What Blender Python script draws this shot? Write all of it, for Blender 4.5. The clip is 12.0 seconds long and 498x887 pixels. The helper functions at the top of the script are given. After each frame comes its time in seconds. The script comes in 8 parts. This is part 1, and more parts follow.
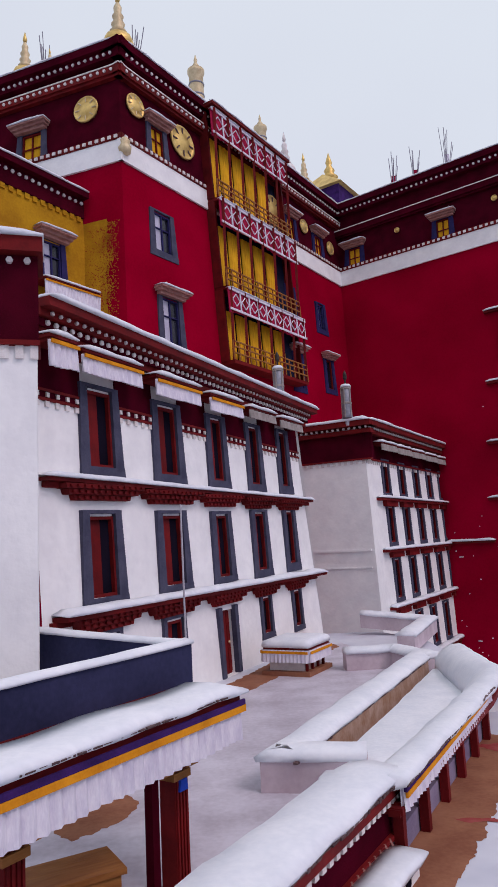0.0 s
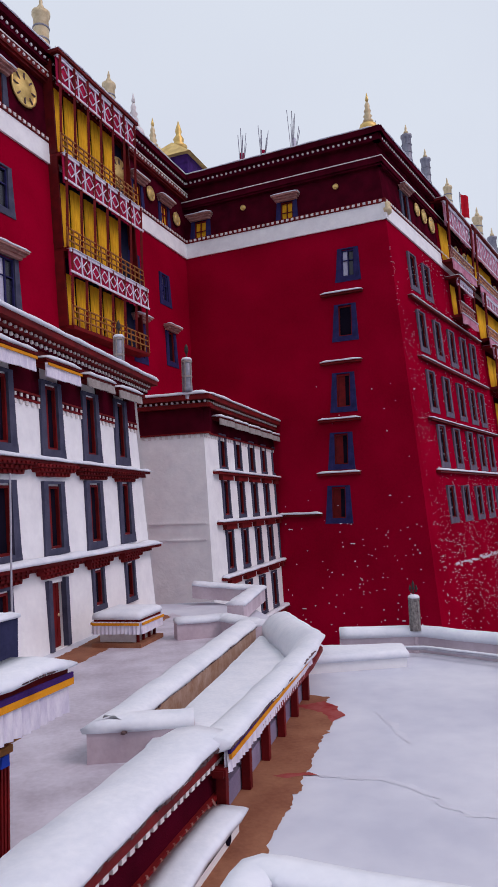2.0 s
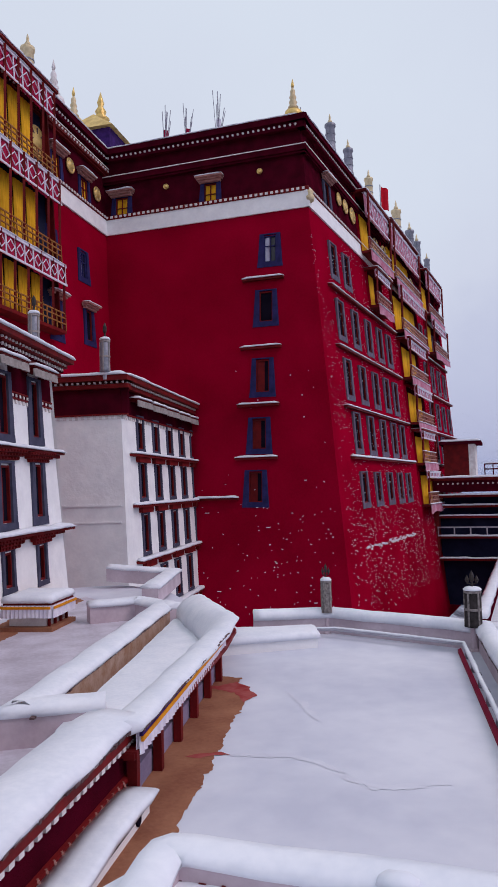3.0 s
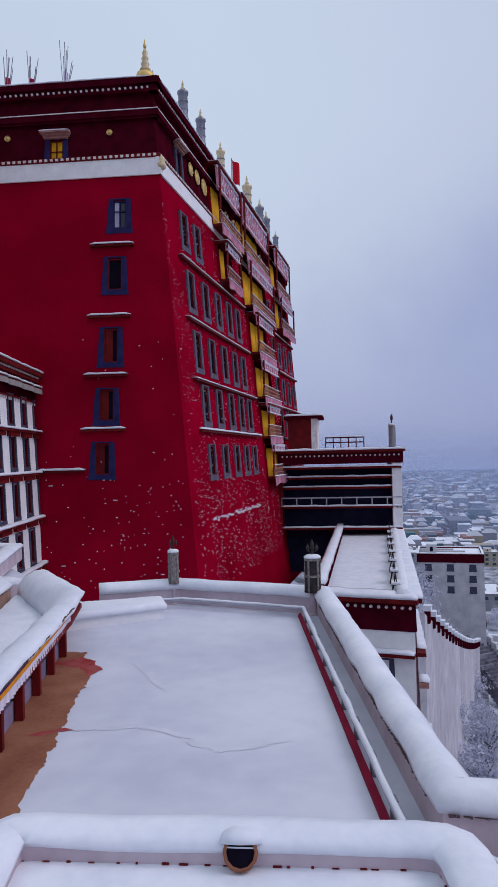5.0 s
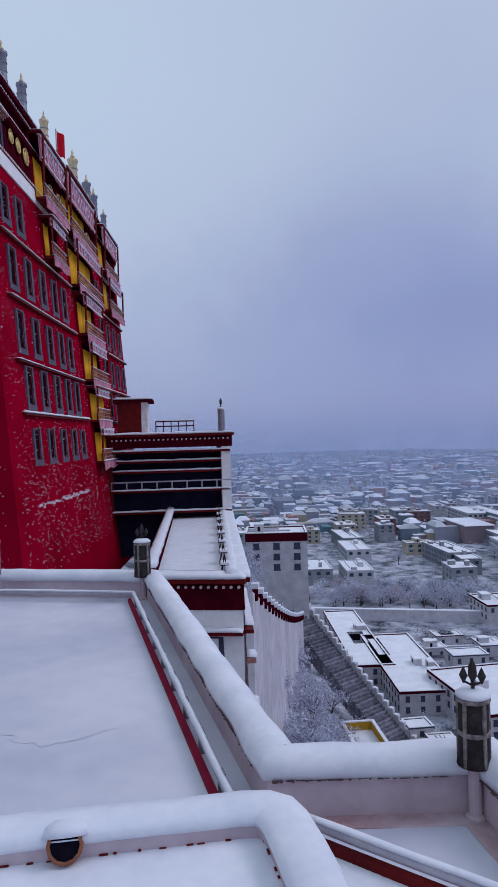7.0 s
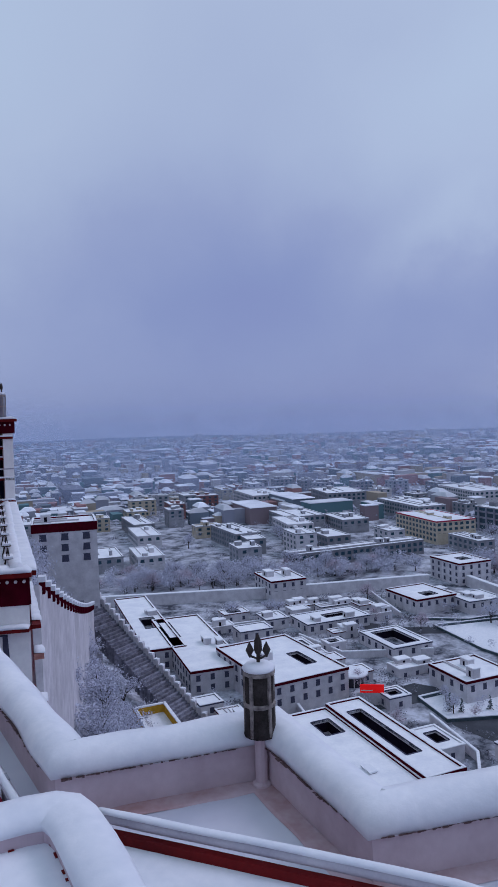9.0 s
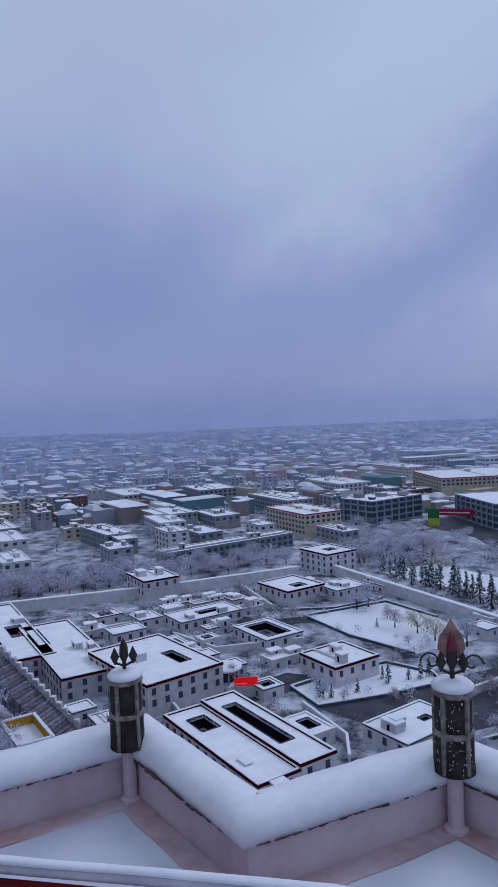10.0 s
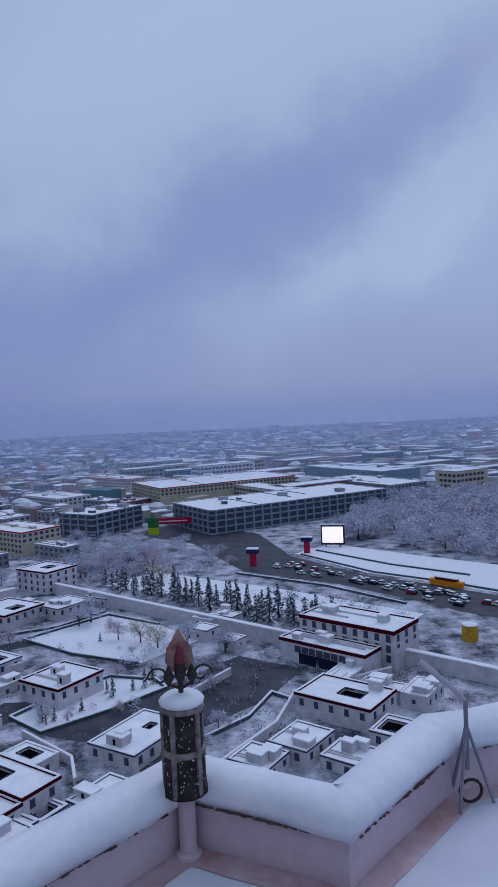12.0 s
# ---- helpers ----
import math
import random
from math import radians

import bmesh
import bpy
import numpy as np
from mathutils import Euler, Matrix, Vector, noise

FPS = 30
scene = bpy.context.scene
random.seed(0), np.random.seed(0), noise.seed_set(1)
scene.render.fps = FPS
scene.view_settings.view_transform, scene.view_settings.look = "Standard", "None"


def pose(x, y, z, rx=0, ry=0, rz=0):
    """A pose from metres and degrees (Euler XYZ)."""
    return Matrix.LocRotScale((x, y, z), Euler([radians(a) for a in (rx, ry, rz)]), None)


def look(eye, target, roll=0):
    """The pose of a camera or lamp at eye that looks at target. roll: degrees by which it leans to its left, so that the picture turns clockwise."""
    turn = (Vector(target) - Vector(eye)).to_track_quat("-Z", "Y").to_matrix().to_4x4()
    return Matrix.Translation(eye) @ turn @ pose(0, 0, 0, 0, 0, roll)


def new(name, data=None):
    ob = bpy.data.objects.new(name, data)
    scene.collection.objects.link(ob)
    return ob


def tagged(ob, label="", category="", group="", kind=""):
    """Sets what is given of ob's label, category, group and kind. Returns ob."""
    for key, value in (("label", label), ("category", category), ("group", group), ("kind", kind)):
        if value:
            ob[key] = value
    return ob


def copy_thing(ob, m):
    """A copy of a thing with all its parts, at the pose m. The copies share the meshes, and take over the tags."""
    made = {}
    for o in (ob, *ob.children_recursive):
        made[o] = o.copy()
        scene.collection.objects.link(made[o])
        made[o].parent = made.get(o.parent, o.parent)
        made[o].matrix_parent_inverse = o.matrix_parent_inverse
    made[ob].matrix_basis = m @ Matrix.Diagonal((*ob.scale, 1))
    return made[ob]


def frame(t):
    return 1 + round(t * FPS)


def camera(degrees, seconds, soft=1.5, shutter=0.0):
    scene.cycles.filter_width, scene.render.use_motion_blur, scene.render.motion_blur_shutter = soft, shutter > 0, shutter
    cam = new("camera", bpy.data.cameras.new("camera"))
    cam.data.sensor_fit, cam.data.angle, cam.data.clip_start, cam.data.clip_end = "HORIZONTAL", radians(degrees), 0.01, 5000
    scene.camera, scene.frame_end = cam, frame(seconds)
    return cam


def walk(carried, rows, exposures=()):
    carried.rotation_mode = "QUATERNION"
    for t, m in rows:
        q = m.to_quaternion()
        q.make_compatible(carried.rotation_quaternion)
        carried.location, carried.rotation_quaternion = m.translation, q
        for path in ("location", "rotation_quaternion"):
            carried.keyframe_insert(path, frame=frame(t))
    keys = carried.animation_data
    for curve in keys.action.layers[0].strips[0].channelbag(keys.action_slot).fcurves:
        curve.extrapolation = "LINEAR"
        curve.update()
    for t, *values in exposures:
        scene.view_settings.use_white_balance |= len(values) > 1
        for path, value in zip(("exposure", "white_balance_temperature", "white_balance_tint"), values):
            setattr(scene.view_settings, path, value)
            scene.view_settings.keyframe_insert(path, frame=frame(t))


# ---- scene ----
cam = camera(39.07, 12.0)
EYE = 3.8
# seconds, eye (x, y, z over EYE), yaw, pitch, roll
ROWS = [
    (0.0, 0.000, -0.000, 0.002, -0.00, 8.01, 2.84),
    (0.5, -0.001, -0.000, 0.001, -3.25, 7.34, 2.77),
    (1.0, -0.002, 0.000, 0.001, -6.52, 6.64, 2.70),
    (1.5, -0.001, -0.000, 0.001, -9.85, 5.94, 2.58),
    (2.0, 0.001, -0.001, -0.001, -13.28, 5.19, 2.24),
    (2.5, -0.000, -0.000, -0.003, -16.70, 4.41, 1.88),
    (3.0, -0.002, -0.000, -0.004, -20.03, 3.64, 1.50),
    (5.0, -0.015, 0.003, 0.001, -32.38, 1.08, 1.31),
    (5.5, -0.004, 0.002, -0.000, -35.61, 0.58, 1.42),
    (6.0, 0.005, -0.001, 0.002, -39.02, 0.14, 1.58),
    (6.5, 0.014, -0.002, -0.002, -42.55, -0.25, 1.65),
    (8.5, 0.042, 0.009, -0.006, -58.34, -1.69, 1.57),
    (9.0, 0.094, 0.036, -0.025, -63.21, -2.19, 1.78),
    (9.5, 0.257, 0.084, -0.063, -68.33, -2.51, 1.96),
    (10.0, 0.470, 0.139, -0.116, -73.76, -2.76, 2.33),
    (10.5, 0.659, 0.186, -0.162, -79.33, -3.01, 2.39),
    (11.0, 0.812, 0.216, -0.198, -85.04, -3.13, 2.66),
    (11.5, 0.941, 0.209, -0.227, -90.69, -2.97, 2.70),
    (12.0, 1.057, 0.191, -0.255, -96.46, -2.73, 2.56),
]
EXPOSURES = [(0.0, 0.19, 6820, 42), (3.0, 0.14, 6620, 41), (5.0, -0.05, 6190, 39), (6.5, -0.18, 5980, 38), (8.5, -0.27, 5800, 38), (12.0, -0.48, 5480, 38)]
walk(cam, [(t, pose(x, y, EYE + z, 90 + pitch, roll, yaw)) for t, x, y, z, yaw, pitch, roll in ROWS], EXPOSURES)

# ---- world and light: overcast after snowfall ----
world = bpy.data.worlds.new("overcast_sky")
scene.world = world
world.use_nodes = True
wn, wl = world.node_tree.nodes, world.node_tree.links
wn.clear()
sky = wn.new("ShaderNodeTexSky")
sky.sky_type, sky.sun_disc, sky.sun_elevation, sky.sun_rotation = "NISHITA", False, radians(48), radians(130)
wtc = wn.new("ShaderNodeTexCoord")


def wmath(op, a, b=None):
    """A number worked out in the sky's node tree."""
    q = wn.new("ShaderNodeMath")
    q.operation = op
    for k, v in enumerate((a, b)):
        if isinstance(v, (int, float)):
            q.inputs[k].default_value = v
        elif v is not None:
            wl.new(v, q.inputs[k])
    return q.outputs["Value"]


def wdot(src, axis):
    q = wn.new("ShaderNodeVectorMath")
    q.operation = "DOT_PRODUCT"
    wl.new(src, q.inputs[0])
    q.inputs[1].default_value = axis
    return q.outputs["Value"]


# ragged cloud edges: the direction of view shifted by soft noise
wnoise = wn.new("ShaderNodeTexNoise")
wnoise.inputs["Scale"].default_value, wnoise.inputs["Detail"].default_value, wnoise.inputs["Roughness"].default_value = 3.6, 6.0, 0.58
wl.new(wtc.outputs["Generated"], wnoise.inputs["Vector"])
wshift = wn.new("ShaderNodeVectorMath")
wshift.operation = "MULTIPLY_ADD"
wl.new(wnoise.outputs["Color"], wshift.inputs[0])
wshift.inputs[1].default_value = (0.3, 0.3, 0.24)
wdir = wn.new("ShaderNodeVectorMath")
wl.new(wtc.outputs["Generated"], wdir.inputs[0])
wshift.inputs[2].default_value = (-0.15, -0.15, -0.12)
wl.new(wshift.outputs["Vector"], wdir.inputs[1])
wsep = wn.new("ShaderNodeSeparateXYZ")
wl.new(wtc.outputs["Generated"], wsep.inputs["Vector"])
broad = wn.new("ShaderNodeTexNoise")
broad.inputs["Scale"].default_value, broad.inputs["Detail"].default_value = 1.6, 3.0
wl.new(wtc.outputs["Generated"], broad.inputs["Vector"])
cloud = wmath("ADD", wmath("MULTIPLY", wsep.outputs["Z"], 0.95), wmath("ADD", wmath("MULTIPLY", broad.outputs["Fac"], 0.5), 0.0))
# cloud banks: azimuth, elevation, tilt of the long axis, half length, half width (degrees, and shares of the unit sphere), lightness
for az, el, tilt, s1, s2, amp in ((28, 11, -6, 0.36, 0.12, -0.2), (-10, 17, 30, 0.45, 0.085, -0.3), (-19, 12.5, 26, 0.17, 0.05, 0.2), (4, 25, 20, 0.26, 0.1, 0.16), (60, 16, 0, 0.26, 0.3, 0.26), (10, 13, 25, 0.14, 0.05, 0.12)):
    a_, e_, t_ = radians(az), radians(el), radians(tilt)
    side = Vector((math.sin(a_), -math.cos(a_), 0))
    lift = Vector((-math.sin(e_) * math.cos(a_), -math.sin(e_) * math.sin(a_), math.cos(e_)))
    mid_ = Vector((math.cos(e_) * math.cos(a_), math.cos(e_) * math.sin(a_), math.sin(e_)))
    e1, e2 = side * math.cos(t_) + lift * math.sin(t_), lift * math.cos(t_) - side * math.sin(t_)
    p1 = wmath("POWER", wmath("ABSOLUTE", wmath("DIVIDE", wdot(wdir.outputs["Vector"], e1), s1)), 2.0)
    p2 = wmath("POWER", wmath("ABSOLUTE", wmath("DIVIDE", wdot(wdir.outputs["Vector"], e2), s2)), 2.0)
    bank = wmath("EXPONENT", wmath("MULTIPLY", wmath("ADD", p1, p2), -1.0))
    ahead = wmath("GREATER_THAN", wdot(wtc.outputs["Generated"], mid_), 0.0)
    cloud = wmath("ADD", cloud, wmath("MULTIPLY", wmath("MULTIPLY", bank, ahead), amp))
wramp = wn.new("ShaderNodeValToRGB")
wramp.color_ramp.elements[0].position, wramp.color_ramp.elements[0].color = 0.0, (0.235, 0.305, 0.49, 1)
wramp.color_ramp.elements[1].position, wramp.color_ramp.elements[1].color = 1.0, (0.575, 0.79, 0.77, 1)
for pos_, col_ in ((0.22, (0.285, 0.39, 0.535, 1)), (0.42, (0.37, 0.49, 0.59, 1)), (0.66, (0.51, 0.675, 0.695, 1))):
    wramp.color_ramp.elements.new(pos_).color = col_
wscale = wn.new("ShaderNodeVectorMath")
wscale.operation = "SCALE"
wscale.inputs["Scale"].default_value = 0.08
wmix = wn.new("ShaderNodeMix")
wmix.data_type = "RGBA"
wmix.inputs["Factor"].default_value = 0.9
wbg, wout = wn.new("ShaderNodeBackground"), wn.new("ShaderNodeOutputWorld")
wbg.inputs["Strength"].default_value = 1.0
wl.new(sky.outputs["Color"], wscale.inputs[0])
wl.new(wscale.outputs["Vector"], wmix.inputs["A"])
wl.new(cloud, wramp.inputs["Fac"])
wl.new(wramp.outputs["Color"], wmix.inputs["B"])
wl.new(wmix.outputs["Result"], wbg.inputs["Color"])
wl.new(wbg.outputs["Background"], wout.inputs["Surface"])

sun_data = bpy.data.lights.new("sun", "SUN")
sun_data.energy, sun_data.angle, sun_data.color = 0.75, radians(25), (1.0, 0.97, 0.93)
sun = new("sun", sun_data)
sun.matrix_world = look((36, -30, 52), (0, 0, 0))


# ---- materials ----
def mat(name, a, b=None, scale=3.0, rough=0.8, bump=0.2, fine=40.0, metal=0.0, vary=0.0, island=False, stretch=(1, 1, 1), spec=0.08):
    """A painted or natural surface: two colours mixed by coarse and fine noise, with relief; vary: brightness from piece to piece."""
    m = bpy.data.materials.new(name)
    m.use_nodes = True
    n, l = m.node_tree.nodes, m.node_tree.links
    p = n["Principled BSDF"]
    p.inputs["Roughness"].default_value, p.inputs["Metallic"].default_value = rough, metal
    p.inputs["Specular IOR Level"].default_value = spec
    b = b or tuple(0.72 * c for c in a)
    tc, mp = n.new("ShaderNodeTexCoord"), n.new("ShaderNodeMapping")
    mp.inputs["Scale"].default_value = stretch
    l.new(tc.outputs["Object"], mp.inputs["Vector"])
    n1, n2 = n.new("ShaderNodeTexNoise"), n.new("ShaderNodeTexNoise")
    n1.inputs["Scale"].default_value, n1.inputs["Detail"].default_value = scale, 6.0
    n2.inputs["Scale"].default_value, n2.inputs["Detail"].default_value = fine, 3.0
    for q in (n1, n2):
        l.new(mp.outputs["Vector"], q.inputs["Vector"])
    add = n.new("ShaderNodeMath")
    add.operation = "MULTIPLY_ADD"
    add.inputs[1].default_value = 0.35
    l.new(n2.outputs["Fac"], add.inputs[0])
    l.new(n1.outputs["Fac"], add.inputs[2])
    ramp = n.new("ShaderNodeMapRange")
    ramp.inputs["From Min"].default_value, ramp.inputs["From Max"].default_value = 0.48, 0.86
    l.new(add.outputs["Value"], ramp.inputs["Value"])
    mix = n.new("ShaderNodeMix")
    mix.data_type = "RGBA"
    mix.inputs["A"].default_value, mix.inputs["B"].default_value = (*a, 1), (*b, 1)
    l.new(ramp.outputs["Result"], mix.inputs["Factor"])
    out = mix.outputs["Result"]
    if vary:
        src = n.new("ShaderNodeNewGeometry").outputs["Random Per Island"] if island else n.new("ShaderNodeObjectInfo").outputs["Random"]
        rng = n.new("ShaderNodeMapRange")
        rng.inputs["To Min"].default_value, rng.inputs["To Max"].default_value = 1 - vary, 1 + vary
        l.new(src, rng.inputs["Value"])
        hsv = n.new("ShaderNodeHueSaturation")
        l.new(rng.outputs["Result"], hsv.inputs["Value"])
        l.new(out, hsv.inputs["Color"])
        out = hsv.outputs["Color"]
    l.new(out, p.inputs["Base Color"])
    if bump:
        bp = n.new("ShaderNodeBump")
        bp.inputs["Strength"].default_value, bp.inputs["Distance"].default_value = bump, 0.03
        l.new(add.outputs["Value"], bp.inputs["Height"])
        l.new(bp.outputs["Normal"], p.inputs["Normal"])
    return m


SNOW = mat("snow", (0.81, 0.82, 0.865), (0.69, 0.715, 0.78), 1.5, 0.6, 0.35, 12.0)
FLOORSNOW = mat("wind_packed_floor_snow", (0.69, 0.695, 0.76), (0.53, 0.54, 0.63), 0.4, 0.55, 0.25, 2.2)
GRIME = mat("dark_wet_grime", (0.07, 0.04, 0.045), (0.16, 0.1, 0.1), 2.0, 0.7, 0.3, 20.0)
STAIN = mat("reddish_damp_stain", (0.4, 0.24, 0.24), (0.58, 0.46, 0.5), 1.6, 0.8, 0.2, 9.0)
RED = mat("crimson_limewash", (0.38, 0.003, 0.022), (0.26, 0.002, 0.014), 0.25, 0.95, 0.5, 9.0, spec=0.0)
MAROON = mat("maroon_twig_frieze", (0.085, 0.004, 0.013), (0.045, 0.003, 0.008), 1.2, 0.95, 0.9, 55.0, spec=0.0)
REDWOOD = mat("red_painted_timber", (0.2, 0.012, 0.012), (0.11, 0.008, 0.009), 2.0, 0.6, 0.15, 30.0, vary=0.2)
WHITE = mat("whitewashed_stone", (0.9, 0.885, 0.875), (0.8, 0.785, 0.79), 1.3, 0.9, 1.0, 6.0)
OFFWHITE = mat("white_trim_paint", (0.8, 0.76, 0.74), (0.6, 0.53, 0.52), 3.0, 0.8, 0.2)
OCHRE = mat("ochre_limewash", (0.55, 0.27, 0.012), (0.36, 0.15, 0.008), 0.8, 0.9, 0.9, 10.0)
SLATE = mat("slate_blue_window_paint", (0.085, 0.085, 0.13), (0.05, 0.05, 0.085), 2.5, 0.75, 0.3, 25.0)
INDIGO = mat("indigo_window_paint", (0.035, 0.03, 0.12), (0.02, 0.018, 0.07), 2.5, 0.75, 0.3, 25.0)
# deep navy: car paint, and painted shade in bays, recess and gateway
NAVY = mat("navy_paint_and_recess_shade", (0.018, 0.02, 0.05), (0.01, 0.011, 0.03), 1.0, 0.85, 0.4, 15.0)
NAVYWALL = mat("faded_navy_wall", (0.04, 0.042, 0.1), (0.022, 0.024, 0.06), 1.0, 0.85, 0.4, 15.0)
YELLOW = mat("yellow_cotton_curtain", (0.92, 0.47, 0.02), (0.72, 0.33, 0.015), 1.5, 0.85, 0.3, 20.0, stretch=(6, 1, 1), vary=0.12)
GOLD = mat("gilded_copper", (0.85, 0.6, 0.22), (0.6, 0.38, 0.12), 2.0, 0.45, 0.2, 20.0, metal=0.6)
PALEGOLD = mat("pale_gilt_metal", (0.75, 0.62, 0.4), (0.55, 0.42, 0.25), 3.0, 0.55, 0.2, 20.0, metal=0.3)
CLOTH = mat("white_pleated_cotton", (0.8, 0.76, 0.82), (0.6, 0.55, 0.66), 3.0, 0.9, 0.3, 20.0, stretch=(4, 4, 1))
CLOTHRED = mat("crimson_applique_cloth", (0.5, 0.02, 0.07), (0.33, 0.012, 0.045), 2.0, 0.9, 0.3, 20.0)
ORANGE = mat("orange_cloth_band", (0.8, 0.3, 0.015), (0.6, 0.2, 0.01), 3.0, 0.9, 0.2)
PURPLE = mat("dark_violet_cloth_band", (0.06, 0.02, 0.13), (0.03, 0.012, 0.07), 3.0, 0.9, 0.2)
PINK = mat("weathered_pink_timber", (0.5, 0.26, 0.22), (0.33, 0.14, 0.12), 3.0, 0.85, 0.4)
# near-black fill that paints the shade inside windows and other openings
INK = mat("painted_opening_shade", (0.008, 0.006, 0.012), (0.014, 0.01, 0.02), 1.0, 0.9, 0.0, spec=0.0)
PALESLATE = mat("weathered_grey_window_paint", (0.17, 0.14, 0.19), (0.09, 0.075, 0.11), 2.5, 0.85, 0.3, 25.0)
GLASSY = mat("dark_window_glass", (0.012, 0.012, 0.02), (0.02, 0.02, 0.035), 1.0, 0.25, 0.0, spec=0.5)
PALEPANE = mat("pale_window_paper", (0.6, 0.58, 0.68), (0.45, 0.42, 0.55), 1.0, 0.6, 0.0)
EARTH = mat("wet_brown_clay_roof", (0.36, 0.15, 0.085), (0.24, 0.085, 0.05), 1.4, 0.7, 0.5, 14.0)
CLAYFACE = mat("bare_brown_clay_face", (0.36, 0.19, 0.12), (0.5, 0.34, 0.27), 3.0, 0.9, 0.5, 14.0)
PLASTER = mat("greyish_pink_parapet_plaster", (0.64, 0.53, 0.57), (0.5, 0.39, 0.43), 1.2, 0.9, 0.4, 10.0)
PIPE = mat("grey_plastic_conduit", (0.5, 0.48, 0.52), (0.38, 0.36, 0.42), 3.0, 0.5, 0.1)
DARKMETAL = mat("blackened_metal", (0.03, 0.028, 0.03), (0.07, 0.055, 0.05), 5.0, 0.5, 0.3, 30.0, metal=0.5)
GREYMETAL = mat("dull_grey_metal", (0.3, 0.3, 0.34), (0.2, 0.2, 0.24), 5.0, 0.5, 0.3, 30.0, metal=0.4)
YAKHAIR = mat("black_yak_hair_cloth", (0.02, 0.017, 0.016), (0.06, 0.05, 0.05), 6.0, 0.95, 0.8, 60.0)
BEIGE = mat("beige_band_cloth", (0.4, 0.35, 0.33), (0.24, 0.2, 0.19), 4.0, 0.9, 0.3)
WOOD = mat("amber_varnished_wood", (0.42, 0.17, 0.05), (0.28, 0.1, 0.03), 2.0, 0.5, 0.2, 25.0, stretch=(1, 8, 8))


# ---- building tools ----
def quad(bm, *pts):
    return bm.faces.new([bm.verts.new(p) for p in pts])


def box(bm, x0, x1, y0, y1, z0, z1, dx=0.0, dxt=0.0):
    """A block; dx, dxt widen its bottom and top to both sides."""
    v = [bm.verts.new(p) for p in ((x0 - dx, y0, z0), (x1 + dx, y0, z0), (x1 + dx, y1, z0), (x0 - dx, y1, z0),
                                   (x0 - dxt, y0, z1), (x1 + dxt, y0, z1), (x1 + dxt, y1, z1), (x0 - dxt, y1, z1))]
    for f in ((3, 2, 1, 0), (4, 5, 6, 7), (0, 1, 5, 4), (1, 2, 6, 5), (2, 3, 7, 6), (3, 0, 4, 7)):
        bm.faces.new([v[i] for i in f])


def lathe(bm, profile, n=12, cx=0.0, cy=0.0):
    """A turned shape: (radius, height) pairs from the foot up, capped at both ends."""
    rings = [[bm.verts.new((cx + r * math.cos(2 * math.pi * k / n), cy + r * math.sin(2 * math.pi * k / n), z)) for k in range(n)] for r, z in profile]
    for a, b in zip(rings, rings[1:]):
        for k in range(n):
            bm.faces.new((a[k], a[(k + 1) % n], b[(k + 1) % n], b[k]))
    bm.faces.new(rings[0][::-1])
    bm.faces.new(rings[-1])


def bar(bm, p, q, r=0.02, n=6):
    """A round bar from p to q."""
    p, q = Vector(p), Vector(q)
    t = (q - p).to_track_quat("Z", "Y").to_matrix()
    rings = [[bm.verts.new(e + t @ Vector((r * math.cos(2 * math.pi * k / n), r * math.sin(2 * math.pi * k / n), 0))) for k in range(n)] for e in (p, q)]
    for k in range(n):
        bm.faces.new((rings[0][k], rings[0][(k + 1) % n], rings[1][(k + 1) % n], rings[1][k]))
    bm.faces.new(rings[0][::-1])
    bm.faces.new(rings[1])


def sweep(bm, path, profile, step=0.4, wob=0.0, closed=True, seed=0.0):
    """A profile of (to the right, up) carried along a plan of (x, y, z) points, mitred at the corners; wob: unevenness in metres."""
    pts = [Vector(p) for p in path]
    line = []
    for i, p in enumerate(pts):
        d0 = (p - pts[i - 1]) if i else (pts[1] - p)
        d1 = (pts[i + 1] - p) if i + 1 < len(pts) else d0
        d0, d1 = Vector((d0.x, d0.y)).normalized(), Vector((d1.x, d1.y)).normalized()
        r0, r1 = Vector((d0.y, -d0.x)), Vector((d1.y, -d1.x))
        m = (r0 + r1).normalized()
        m /= max(0.35, m.dot(r0))
        line.append((p, m))
        if i + 1 < len(pts):
            k = max(1, int((pts[i + 1] - p).length / step))
            line += [(p.lerp(pts[i + 1], j / k), r1) for j in range(1, k)]
    rings = []
    for p, m in line:
        ring = []
        for j, (o, h) in enumerate(profile):
            q = Vector((p.x + m.x * o, p.y + m.y * o, p.z + h))
            if wob:
                w = noise.noise_vector(Vector((q.x * 1.7 + seed, q.y * 1.7, j * 0.37))) * wob
                q += Vector((w.x, w.y, w.z * 0.7))
            ring.append(bm.verts.new(q))
        rings.append(ring)
    n = len(profile)
    for a, b in zip(rings, rings[1:]):
        for j in range(n if closed else n - 1):
            bm.faces.new((a[j], b[j], b[(j + 1) % n], a[(j + 1) % n]))
    if closed:
        bm.faces.new(rings[0])
        bm.faces.new(rings[-1][::-1])


def obj(name, bm, material, smooth=False):
    me = bpy.data.meshes.new(name)
    bmesh.ops.recalc_face_normals(bm, faces=bm.faces)
    bm.to_mesh(me)
    bm.free()
    me.materials.append(material)
    if smooth:
        me.polygons.foreach_set("use_smooth", [True] * len(me.polygons))
    return new(name, me)


def part(name, bm, material, parent, label="", smooth=False, at=None):
    ob = obj(name, bm, material, smooth)
    ob.parent = parent
    if at is not None:
        ob.matrix_basis = at
    return tagged(ob, label)


def stuff(ob):
    return tagged(ob, kind="stuff")


